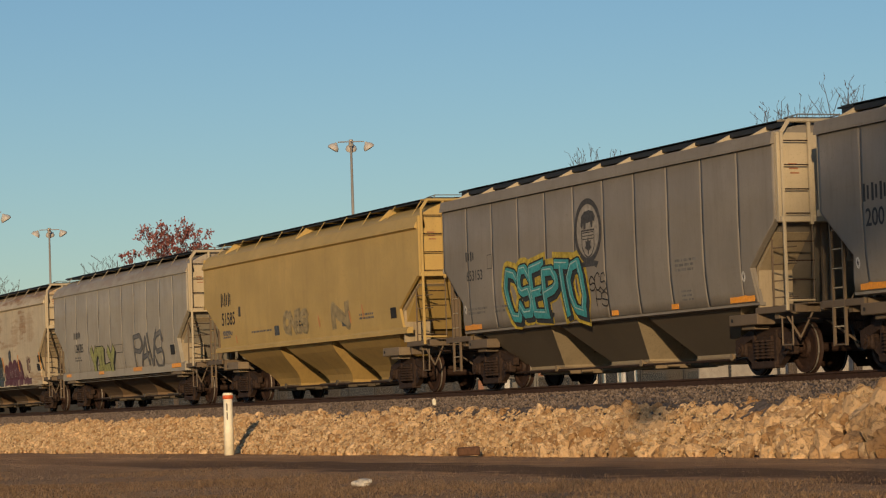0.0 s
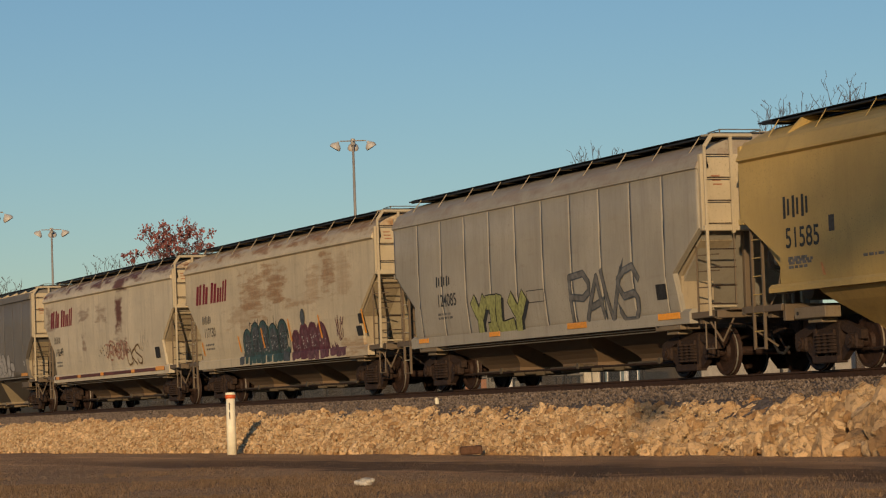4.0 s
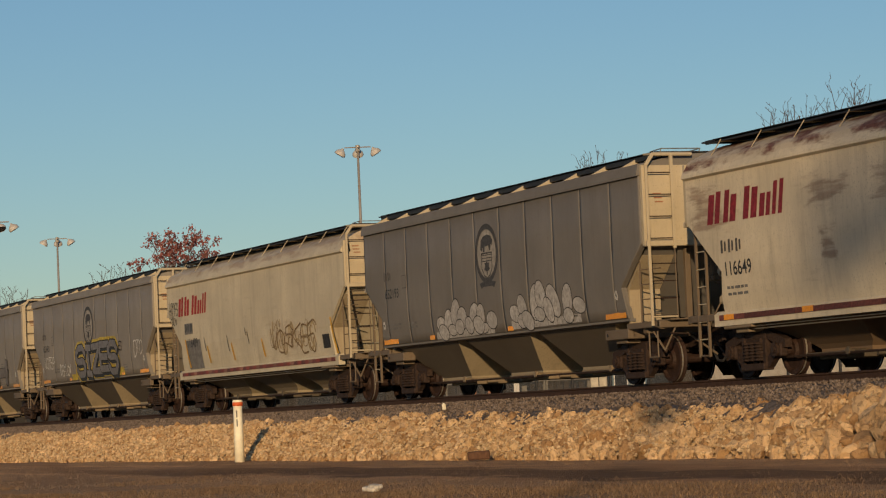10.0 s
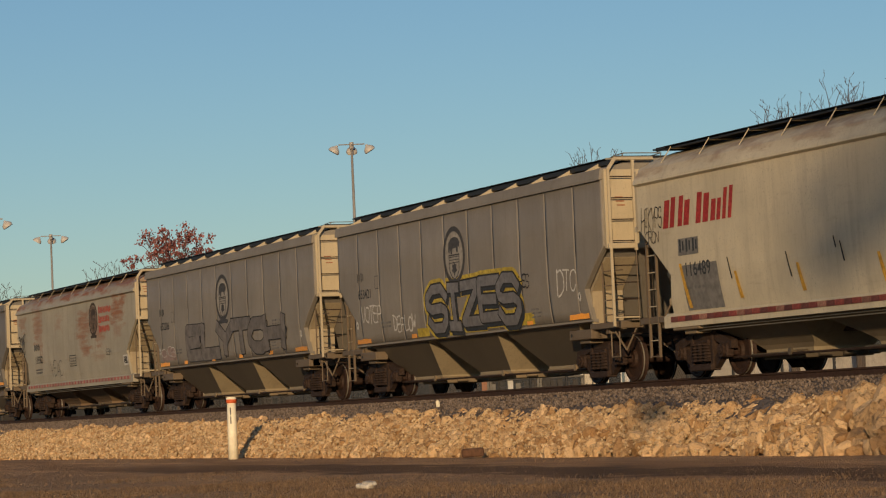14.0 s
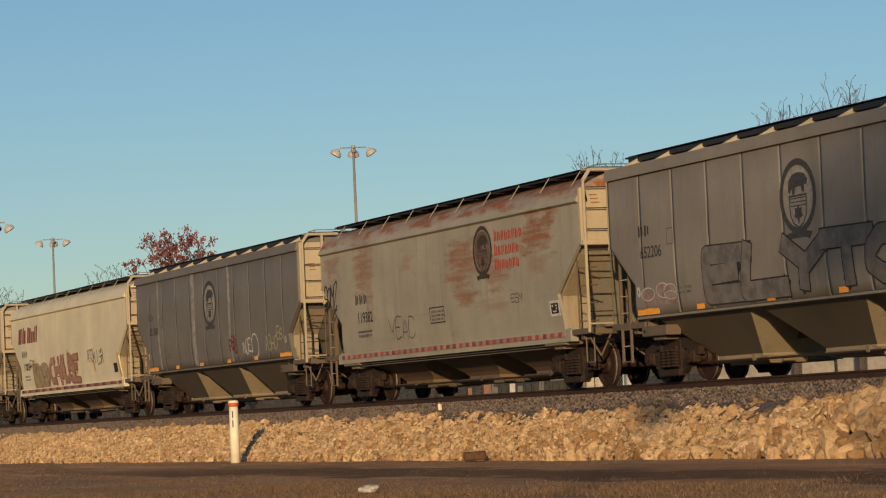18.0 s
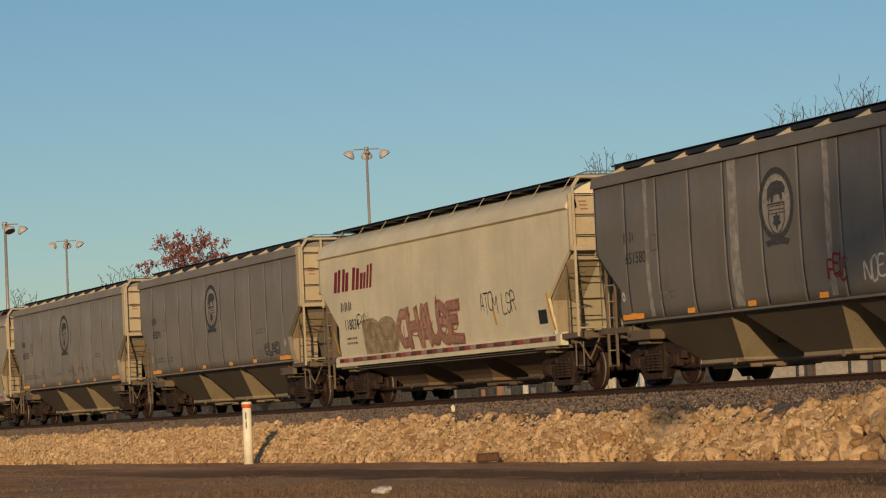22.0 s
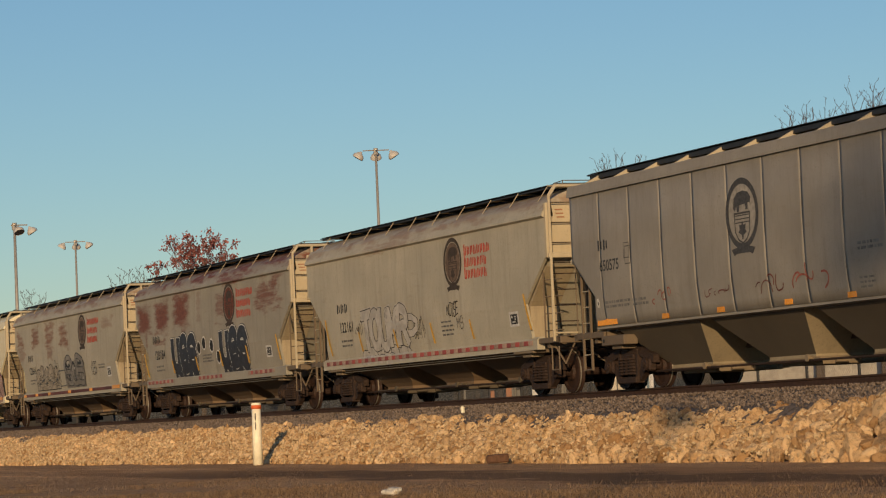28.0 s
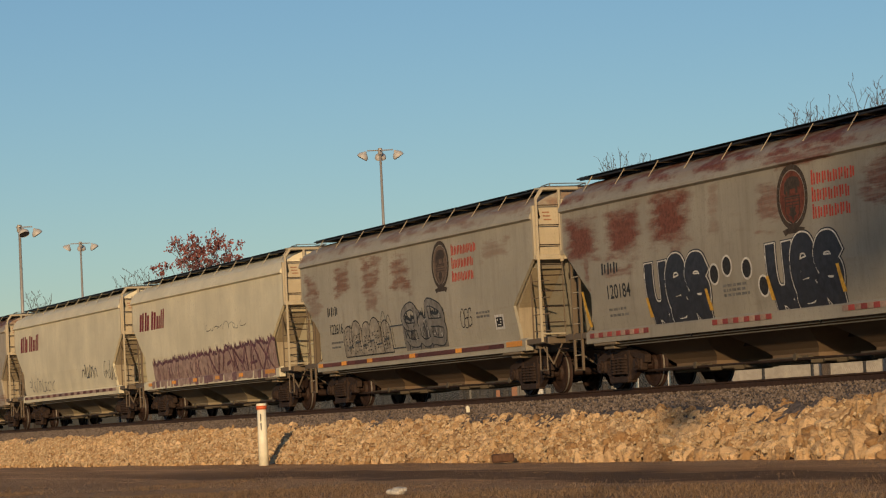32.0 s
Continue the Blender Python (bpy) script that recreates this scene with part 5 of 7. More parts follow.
mark_bars(-6.7, 2.3, .8, .2, 3, GREY_INK, c)
digits("116649", -6.64, 1.88, .22, SLATE_MARK, c)
tag(c, "TENSON", .1, 1.55, 2.7, 2.1, DUSTY_RED, 16, .07, .1, .16)
scrawl(c, .0, 1.6, 2.8, 2.1, 12, PINK_PAINT, 161, .035)
scrawl(c, .6, 1.7, 2.9, 2.15, 7, MAROON_TAPE, 162, .04)
tag(c, "LKS", 2.6, 1.35, 4.3, 2.05, BROWN_PAINT, 163, .07, -.2, .14)
scrawl(c, 4.3, 1.7, 5.2, 2.3, 4, GREY_INK, 164, .02)
for i in range(9):
    decal("paint_spot", [oval(-.8 + .1 * i + .07 * (i % 3), 1.72 + .08 * (i * 7 % 5), .03, .035, 8)], BLACK_PAINT, c, .006)
black_square(c, 6.15, 1.62, .34)
tape_squares(c, SMOOTH, (-6.6, -3.6, -.6, 3.2), w=.4)
tape_squares(c, SMOOTH, (6.3,), w=.95, h=.12)
tape_band(c, SMOOTH, -7.0, 6.8, (MAROON_TAPE,), 14)

c = hopper_car(RIBBED, -142.35, GREY_DARK, "dark grey ribbed covered hopper car with white bubble graffiti", UNDER_TAN, CREAM_FIT)
crest_round(c, 0, 3.05, .66)
mark_bars(-6.6, 2.84, .5, .18, 2, GREY_INK, c)
digits("652193", -6.55, 2.42, .19, SLATE_MARK, c)
petals(c, -3.4, 1.33, .2, 2.15, 7, PALE_PAINT, BLACK_PAINT, 18)
petals(c, 1.1, 1.36, 4.9, 2.3, 7, PALE_PAINT, BLACK_PAINT, 19)
tape_squares(c, RIBBED, (-6.45, 6.45), w=.95, h=.13)
tape_squares(c, RIBBED, (-3.7, 1.0))
fine_print(-6.6, 1.75, 1.2, 2, c, seed=7)

c = hopper_car(SMOOTH, -160.0, car_paint("tan_cream_paint", (0.60, 0.53, 0.385), .3, [(3.2, 1.8, 1.3, .5, .2)], 0, .35), "cream covered hopper car with red company mark", UNDER_TAN, CREAM_FIT)
brand_slant(c, RED_PAINT, -6.95, 2.86, .95)
decal("patched_paint", [rect(-6.35, 2.3, .85, .32), rect(-6.2, 1.25, 1.5, .86, -.12)], PATCH_GREY, c, .003)
mark_bars(-6.3, 2.36, .75, .2, 3, SLATE_MARK, c)
digits("116489", -6.15, 1.9, .22, SLATE_MARK, c)
tag(c, "VOSKES", 1.8, 1.42, 5.6, 2.15, OCHRE_LINE, 21, .05, .1, .16)
scrawl(c, 2.0, 1.4, 5.6, 2.25, 10, OCHRE_FILM, 212, .12)
scrawl(c, 1.7, 1.5, 5.4, 2.3, 12, OCHRE_LINE, 211, .03)
tag(c, "HIKYPS", -7.9, 2.85, -7.0, 3.3, BLACK_PAINT, 22, .022)
tag(c, "CRON", -7.75, 2.62, -7.15, 2.85, BLACK_PAINT, 222, .02)
black_square(c, 6.4, 1.6, .36)
dabs(c, [(-6.1, 1.3, .85), (-4.0, 1.38, .5), (-1.65, 1.38, .5), (1.15, 1.38, .5), (7.1, 1.25, .95)], STREAK_PAINT, .13)
dabs(c, [(-4.25, 1.75, .4), (-2.0, 1.65, .45), (-.1, 1.8, .35), (-.35, 2.05, .2)], BLACK_PAINT, .05)
tape_band(c, SMOOTH, -6.9, 7.0, (MAROON_TAPE, DULL_RED_TAPE, MAROON_TAPE, DULL_RED_TAPE, WORN_TAPE), 46)

c = hopper_car(RIBBED, -177.55, GREY_A, "grey ribbed covered hopper car with black and yellow graffiti", UNDER_TAN, CREAM_FIT)
crest_round(c, -.1, 3.05, .66)
mark_bars(-6.6, 2.84, .5, .18, 2, GREY_INK, c)
digits("653421", -6.55, 2.42, .19, SLATE_MARK, c)
piece(c, "SIZES", -2.0, 1.36, 3.35, 2.5, LEAD_PAINT, BLACK_PAINT, 23, .22, .04, YELLOW_PAINT, .08, .05, .04, False, None, .12, SLATE_MARK, 1.2)
decal("graffiti_halo", [rect(-2.75, 1.33, .75, .2), rect(3.3, 1.33, .85, .25)], YELLOW_PAINT, c, .0034)
tag(c, "VOTEP", -6.4, 1.8, -5.0, 2.2, WHITE_PAINT, 24, .04)
tag(c, "DEFLOW", -4.25, 1.5, -2.75, 1.9, WHITE_PAINT, 25, .04)
tag(c, "DTC", 5.55, 1.85, 6.5, 2.4, WHITE_PAINT, 26, .045)
tag(c, "HES", 3.55, 2.1, 4.1, 2.4, BLACK_PAINT, 261, .03)
tape_squares(c, RIBBED, (-6.45, 6.45), w=.95, h=.13)
tape_squares(c, RIBBED, (-3.0, 3.9))

c = hopper_car(RIBBED, -195.3, GREY_A, "grey ribbed covered hopper car with long grey outlined graffiti", UNDER_TAN, CREAM_FIT)
crest_round(c, -.1, 3.05, .66)
mark_bars(-6.6, 2.84, .5, .18, 2, SLATE_MARK, c)
digits("652206", -6.55, 2.42, .19, SLATE_MARK, c)
piece(c, "ELYTCH", -3.9, 1.36, 5.0, 2.45, LEAD_DARK, BLACK_PAINT, 27, .34, .028, None, 0, .1, .06, False, None, .3)
petals(c, -6.6, 1.5, -4.95, 2.0, 3, FAINT_ROSE, WHITE_PAINT, 28)
tape_squares(c, RIBBED, (-6.45, 6.45), w=.95, h=.13)
tape_squares(c, RIBBED, (-4.2, -1.4, 1.2, 3.9))
fine_print(4.3, 2.2, .9, 3, c, seed=8)

R10 = [(-5.0, 3.3, .6, .7, .6), (-4.6, 2.9, .3, 1.0, .4), (1.6, 2.95, .9, .55, .7), (5.9, 3.35, .75, .45, .85), (3.6, 2.6, .7, .4, .6), (1.7, 2.15, .7, .2, .7), (-7.2, 3.4, .6, .3, .5), (5.8, 2.6, .5, .25, .35), (-2.0, 3.2, .5, .3, .3), (3.2, 1.9, .8, .2, .3)]
c = hopper_car(SMOOTH, -212.8, car_paint("rust_blotched_grey_cream_paint", (0.40, 0.368, 0.29), .35, R10, .1, .75, rust_col=(0.19, 0.066, 0.022)), "grey-cream covered hopper car with streaked rust patches", UNDER_RUST, CREAM_FIT)
crest_solid(c, 2.8, 3.1, .54)
brand_words(c, 3.5, 3.3, CORAL_PAINT, .31)
mark_bars(-5.6, 2.38, .8, .2, 3, SLATE_MARK, c)
digits("119382", -5.53, 1.93, .22, SLATE_MARK, c)
tag(c, "SOMZ", -7.95, 2.35, -7.0, 3.0, BLACK_PAINT, 29, .045)
tag(c, "X", -7.35, 2.1, -7.0, 2.45, BLACK_PAINT, 291, .04)
tag(c, "YEAC", -3.4, 1.35, -1.7, 1.95, GREY_INK, 30, .022)
tag(c, "ESM", 4.3, 1.9, 4.9, 2.1, GREY_INK, 301, .018)
decal("stencilled_data", stroke([(-.6, 1.7), (.3, 1.7), (.3, 2.05), (-.6, 2.05), (-.6, 1.7)], .025), SLATE_MARK, c)
fine_print(-.5, 1.93, .7, 3, c, seed=302)
fine_print(-5.6, 1.68, 1.0, 2, c, seed=303)
black_square(c, 6.55, 1.68, .22, WHITE_PAINT)
tape_band(c, SMOOTH, -6.9, 7.0, (RED_REF, WHITE_REF), 70)

c = hopper_car(RIBBED, -230.6, GREY_DARK, "dark grey ribbed covered hopper car with small tags", UNDER_TAN, CREAM_FIT)
crest_round(c, -.1, 3.05, .66)
mark_bars(-6.6, 2.84, .5, .18, 2, GREY_INK, c)
digits("651580", -6.55, 2.42, .19, SLATE_MARK, c)
for x, w in ((-1.95, .34), (1.66, .2), (-5.6, .16)):
    decal("whitewash_run", [rect(x, 1.34 + i * .34, w, .34) for i in range(8)], PALE_RUN, c, .003, "pale run of dried whitewash")
tag(c, "PEL", 1.6, 1.62, 2.25, 2.05, CRIMSON_PAINT, 31, .05)
scrawl(c, 1.55, 1.6, 2.3, 2.05, 4, CRIMSON_PAINT, 311, .03)
tag(c, "NOEI", 2.85, 1.52, 3.8, 1.92, WHITE_PAINT, 32, .045)
decal("graffiti_tag", ring(3.95, 1.72, .32, .34, .045, 24, -1.9, 2.4), WHITE_PAINT, c, .008)
tag(c, "ASHO", 4.85, 1.55, 5.9, 1.95, STRAW_PAINT, 33, .05)
tag(c, "ES", 5.9, 1.8, 6.4, 2.15, STRAW_PAINT, 34, .05)
tape_squares(c, RIBBED, (-6.45, 6.45), w=.95, h=.13)
tape_squares(c, RIBBED, (-3.85, -1.35, 1.35, 3.85))

c = hopper_car(SMOOTH, -248.0, CREAM_CLEAN, "pale cream covered hopper car with faded red graffiti", UNDER_RUST, CREAM_FIT)
brand_slant(c, CRIMSON_PAINT, -7.0, 2.86, .95)
mark_bars(-6.5, 2.35, .8, .2, 3, GREY_INK, c)
digits("118034", -6.3, 1.88, .22, SLATE_MARK, c)
piece(c, "CHAUSE", -2.4, 1.25, 1.6, 2.2, DUSTY_RED, PINK_PAINT, 34, .17, .02, DUSTY_RED, .04, -.15, .14, False, None, .22)
scrawl(c, -2.2, 1.4, 1.4, 2.0, 8, PINK_PAINT, 341, .05)
piece(c, "DO", -4.8, 1.15, -2.9, 1.95, FAINT_TAN, BROWN_PAINT, 35, .34, .012, FAINT_TAN, .14, 0, .05, True)
tag(c, "ATOM LSR", 2.95, 1.8, 5.0, 2.28, BLACK_PAINT, 36, .026, -.1)
tag(c, "CAN", -5.35, 2.0, -4.5, 2.25, BLACK_PAINT, 37, .025)
dabs(c, [(-7.0, 1.3, .6), (3.75, 1.55, .35), (6.9, 1.3, .8)], STREAK_PAINT, .11)
black_square(c, 6.4, 1.6, .3)
tape_band(c, SMOOTH, -6.9, 7.0, (MAROON_TAPE, RED_REF, WHITE_REF), 40)

for x, num, pnt, sd in ((-265.75, "650291", GREY_A, 40), (-283.75, "650575", GREY_WARM, 44)):
    c = hopper_car(RIBBED, x, pnt, "grey ribbed covered hopper car with round emblem" if sd == 40 else "grey ribbed covered hopper car with faint red tags", UNDER_TAN, CREAM_FIT)
    crest_round(c, -.1, 3.05, .66)
    mark_bars(-6.6, 2.84, .5, .18, 2, SLATE_MARK, c)
    digits(num, -6.55, 2.42, .19, SLATE_MARK, c)
    if sd == 40:
        piece(c, "OUAO", 4.75, 1.5, 6.05, 1.8, None, BLACK_PAINT, 41, .06, .025)
    else:
        scrawl(c, .15, 1.53, 1.2, 1.9, 4, MAROON_TAPE, 45, .04)
        scrawl(c, 1.5, 1.56, 2.8, 2.05, 4, PINK_PAINT, 46, .05)
        scrawl(c, -1.9, 1.62, -.9, 1.8, 5, MAROON_TAPE, 47, .03)
        scrawl(c, -4.2, 1.6, -3.3, 1.92, 4, PINK_PAINT, 42, .04)
        decal("stencilled_data", stroke([(-5.3, 2.5), (-5.05, 2.5), (-5.05, 2.85), (-5.3, 2.85), (-5.3, 2.5)], .02), GREY_INK, c)
    tape_squares(c, RIBBED, (-6.45, 6.45), w=.95, h=.13)
    tape_squares(c, RIBBED, (-3.7, -1.3, 1.4, 3.7))
    fine_print(-6.4, 1.75, 1.2, 2, c, seed=sd)
    fine_print(4.1, 2.2, .9, 2, c, seed=sd + 1)

c = hopper_car(SMOOTH, -301.2, car_paint("grey_cream_paint", (0.46, 0.42, 0.325), .35, [(-1.5, 3.85, 2.0, .12, .4)], 0, .4), "grey-cream covered hopper car with red words and white graffiti", UNDER_RUST, CREAM_FIT)
crest_solid(c, 2.56, 3.12, .56)
brand_words(c, 3.3, 3.27, CORAL_PAINT, .27)
mark_bars(-5.77, 2.38, .8, .2, 3, SLATE_MARK, c)
digits("122161", -5.65, 1.89, .22, SLATE_MARK, c)
piece(c, "TOUMR", -4.0, 1.3, -.7, 2.42, SILVER_PAINT, BLACK_PAINT, 48, .25, .02, SILVER_PAINT, .03, 0, .05, True, crowd=1.15)
piece(c, "D", -.75, 1.55, -.1, 2.15, SILVER_PAINT, BLACK_PAINT, 484, .16, .014)
petals(c, -4.2, 1.0, -.5, 1.5, 7, SILVER_PAINT, GREY_INK, 483)
sill_paint(c, SMOOTH, -4.2, -.4, (SILVER_PAINT, PALE_PAINT), 485)
scrawl(c, -4.5, 1.75, -3.95, 2.2, 5, BLACK_PAINT, 481)
scrawl(c, -.3, 1.5, .45, 2.05, 7, BLACK_PAINT, 482)
tag(c, "NOISE", 2.05, 1.92, 2.75, 2.25, BLACK_PAINT, 49, .028, .15)
tag(c, "MS", 2.6, 1.62, 3.0, 1.9, GREY_INK, 491, .02)
fine_print(1.6, 1.8, .75, 4, c, None, .1, .04, 492)
black_square(c, 6.05, 1.68, .22, WHITE_PAINT)
dabs(c, [(-6.5, 1.32, .95), (-4.1, 1.35, .5), (-1.55, 1.35, .45), (1.0, 1.35, .5), (3.5, 1.35, .45), (6.9, 1.4, .8)], STREAK_PAINT, .11)
tape_band(c, SMOOTH, -6.9, 7.0, (RED_REF, WHITE_REF), 56)

R16 = [(-7.1, 3.15, .8, .45, .98), (-5.0, 3.15, .8, .5, .98), (-2.8, 3.25, .9, .5, 1.0), (-6.9, 2.5, .12, .4, .7), (-5.2, 2.35, .7, .1, .7), (1.4, 3.15, .45, .4, .7), (-.9, 3.3, .2, .55, .35), (6.0, 3.25, 1.0, .4, .9), (-2.6, 2.6, .2, .35, .5), (2.8, 3.85, 1.3, .12, .9)]
c = hopper_car(SMOOTH, -318.85, car_paint("heavily_rusted_grey_cream_paint", (0.345, 0.315, 0.252), .4, R16, .08, .95, rust_col=(0.115, 0.04, 0.024)), "grey-cream covered hopper car with heavy rust and black graffiti", UNDER_RUST, CREAM_FIT)
crest_solid(c, 2.28, 3.14, .57, RUST_INK)
brand_words(c, 3.02, 3.33, CORAL_PAINT, .3)
mark_bars(-6.14, 2.33, .8, .2, 3, SLATE_MARK, c)
digits("120184", -6.0, 1.83, .24, SLATE_MARK, c)
for x in (-4.0, 1.2):
    piece(c, "UGS", x, 1.3, x + 2.72, 2.5, INK_PAINT, WHITE_PAINT, 50, .36, .03, INK_PAINT, .03, -.06, .03, True, crowd=1.05)
    piece(c, "NON", x + .2, .98, x + 2.6, 1.7, INK_PAINT, WHITE_PAINT, 51, .26, .02, INK_PAINT, .03, -.06, .04, True, crowd=1.05)
    decal("graffiti", [[(x - .12, 2.2), (x - .06, 2.26), (x + .36, 1.0), (x + .3, .96)]], WHITE_PAINT, c, .0045)
for x, z in ((-1.0, 2.02), (-.45, 2.14), (.35, 2.04), (.95, 1.68)):
    decal("graffiti", [oval(x, z, .22, .21)], WHITE_PAINT, c, .006)
    decal("graffiti_fill", [oval(x, z, .17, .17)], BLACK_PAINT, c, .009)
black_square(c, 5.85, 1.66, .22, WHITE_PAINT)
fine_print(-.7, 1.75, 1.0, 3, c, seed=60)
dabs(c, [(-7.0, 1.3, .75), (-4.0, 1.35, .4), (-1.35, 1.35, .42), (1.2, 1.4, .45), (3.85, 1.4, .5), (6.75, 1.4, .7)], STREAK_PAINT, .14)
tape_band(c, SMOOTH, -7.0, 6.2, (RED_REF, WHITE_REF), 60, ((-4.1, -1.3), (1.1, 3.7)))

R17 = [(-7.2, 3.2, .55, .3, .8), (-4.8, 3.25, .55, .4, .8), (-2.5, 3.2, .65, .45, .8), (-.4, 3.1, .6, .4, .85), (-7.0, 2.6, .5, .25, .5), (-2.5, 2.6, .4, .3, .6), (5.9, 3.3, .7, .2, .4)]
c = hopper_car(SMOOTH, -336.6, car_paint("rust_patched_grey_cream_paint", (0.42, 0.383, 0.298), .35, R17, .05, .5), "grey-cream covered hopper car with four rust patches", UNDER_RUST, CREAM_FIT)
crest_solid(c, 2.4, 3.13, .55)
brand_words(c, 3.15, 3.34, CORAL_PAINT, .31)
mark_bars(-6.0, 2.37, .8, .2, 3, SLATE_MARK, c)
digits("122616", -5.93, 1.9, .22, SLATE_MARK, c)
arches(c, -4.8, 1.3, -1.3, 2.15, 5, FAINT_STONE, FAINT_STONE, BLACK_PAINT, GREY_INK, 52)
scrawl(c, -4.8, 1.3, -1.3, 2.2, 10, BLACK_PAINT, 521, .025)
for i in range(6):
    decal("graffiti_stroke", stroke([(-4.5 + i * .55, 1.5 + .1 * (i % 2)), (-4.2 + i * .55, 1.52 + .1 * (i % 2))], .05), SLATE_PAINT, c, .02)
decal("graffiti_stroke", stroke([(-1.25, 1.35), (-.35, 1.35), (-.35, 1.9), (-1.25, 1.9), (-1.25, 1.35)], .03), SLATE_PAINT, c, .02)
thicket(c, -.35, 1.25, 2.5, 2.15, GREY_GHOST, SLATE_MARK, INK_PAINT, 53)
piece(c, "SUB", -.2, 1.3, 2.4, 2.4, GREY_GHOST, SLATE_MARK, 531, .16, .03, None, 0, -.25, .08, True)
scrawl(c, .4, 1.3, 2.6, 2.3, 8, PALE_PAINT, 532, .03)
tag(c, "OSG", 3.5, 1.65, 4.2, 2.05, BLACK_PAINT, 54, .025)
black_square(c, 5.85, 1.66, .22, WHITE_PAINT)
fine_print(4.5, 1.9, 1.0, 2, c, seed=61)
tape_squares(c, SMOOTH, (-6.9, -5.0, -3.0, .1, 3.2), w=.4)
tape_squares(c, SMOOTH, (6.6,), w=.9, h=.12)
tape_band(c, SMOOTH, -6.9, 6.0, (MAROON_TAPE,), 14)

c = hopper_car(SMOOTH, -354.4, CREAM_CLEAN, "pale cream covered hopper car with a long purple graffiti piece", UNDER_TAN, CREAM_FIT)
brand_slant(c, CRIMSON_PAINT, -7.25, 2.86, .98)
thicket(c, -5.9, 1.05, .4, 1.85, ROSE_GROUND, PURPLE_PAINT, MAUVE_PAINT, 55, .1)
thicket(c, .3, 1.05, 7.1, 1.95, ROSE_GROUND, PURPLE_PAINT, MAUVE_PAINT, 551, .15)
sill_paint(c, SMOOTH, -6.2, 6.9, (ROSE_GROUND, MAUVE_PAINT, ROSE_GROUND), 553)
tag(c, "VAMAX", .5, 1.2, 6.9, 2.0, PURPLE_PAINT, 552, .09, -.15, .14)
scrawl(c, .2, 2.5, 4.2, 2.75, 8, BLACK_PAINT, 56, .02)
tape_squares(c, SMOOTH, (-6.4, -3.6, -1.2, 1.2, 3.6), w=.4)
tape_squares(c, SMOOTH, (6.4,), w=.9, h=.12)

for x, lab in ((-372.1, "pale cream covered hopper car with grey scrawls"), (-389.8, "cream covered hopper car with rusty upper edge")):
    pnt = CREAM_CLEAN if x > -380 else car_paint("rusty_cream_paint", (0.46, 0.40, 0.31), .35, R4, .15, .8)
    c = hopper_car(SMOOTH, x, pnt, lab, UNDER_TAN, CREAM_FIT)
    brand_slant(c, CRIMSON_PAINT, -7.1, 2.86, .98)
    if x > -380:
        scrawl(c, 2.4, 1.6, 4.4, 2.1, 8, SLATE_PAINT, 57, .07)
        scrawl(c, 5.4, 1.4, 7.0, 2.1, 6, BLACK_PAINT, 58, .04)
        scrawl(c, -6.0, 1.3, -2.0, 1.8, 10, PATCH_GREY, 59, .05)
        tape_band(c, SMOOTH, -6.9, 6.9, (MAROON_TAPE, WHITE_REF), 30)


# ---- ground, road, track bed ----
def ground_material():
    mat, nt, bsdf = tree_of("dry_dirt_ground")
    v = coords(nt)
    big = noise_of(nt, v, 0.12, 5)
    mid = noise_of(nt, v, 1.3, 5)
    fine = noise_of(nt, v, 28, 4)
    col = mix(nt, ramp(nt, big, .35, .65), (0.44, 0.262, 0.14), (0.6, 0.37, 0.2))
    col = mix(nt, ramp(nt, mid, .4, .7, 0, .55), col, (0.38, 0.222, 0.122))
    col = mix(nt, ramp(nt, fine, .35, .7, 0, .4), col, (0.44, 0.29, 0.17))
    nt.links.new(col, bsdf.inputs["Base Color"])
    bsdf.inputs["Roughness"].default_value = .95
    bsdf.inputs["Specular IOR Level"].default_value = .05
    bump(nt, bsdf, calc(nt, "ADD", mid, fine), 1.0, .06)
    return mat


def road_material():
    mat, nt, bsdf = tree_of("dusty_worn_asphalt")
    v = coords(nt)
    lane = noise_of(nt, coords(nt, scale=(.09, .5, 1)), 1.0, 6)
    mid = noise_of(nt, v, 1.1, 5)
    fine = noise_of(nt, v, 45, 4)
    col = mix(nt, ramp(nt, lane, .4, .65), (0.44, 0.255, 0.135), (0.78, 0.48, 0.26))
    col = mix(nt, ramp(nt, mid, .4, .75, 0, .4), col, (0.36, 0.2, 0.108))
    col = mix(nt, ramp(nt, fine, .5, .8, 0, .4), col, (0.50, 0.31, 0.175))
    # a darker strip along the near lane: worn asphalt with shade put into its colour
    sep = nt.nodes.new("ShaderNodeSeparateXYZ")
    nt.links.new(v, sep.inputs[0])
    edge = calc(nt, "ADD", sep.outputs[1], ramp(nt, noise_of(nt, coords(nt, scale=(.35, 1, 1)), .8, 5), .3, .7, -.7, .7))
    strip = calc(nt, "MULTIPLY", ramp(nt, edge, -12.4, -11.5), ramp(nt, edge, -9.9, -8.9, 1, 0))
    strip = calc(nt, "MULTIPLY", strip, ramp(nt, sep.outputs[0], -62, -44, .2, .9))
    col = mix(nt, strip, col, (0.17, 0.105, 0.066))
    nt.links.new(col, bsdf.inputs["Base Color"])
    bsdf.inputs["Roughness"].default_value = .95
    bsdf.inputs["Specular IOR Level"].default_value = .05
    bump(nt, bsdf, calc(nt, "ADD", fine, mid), 1.0, .05)
    return mat


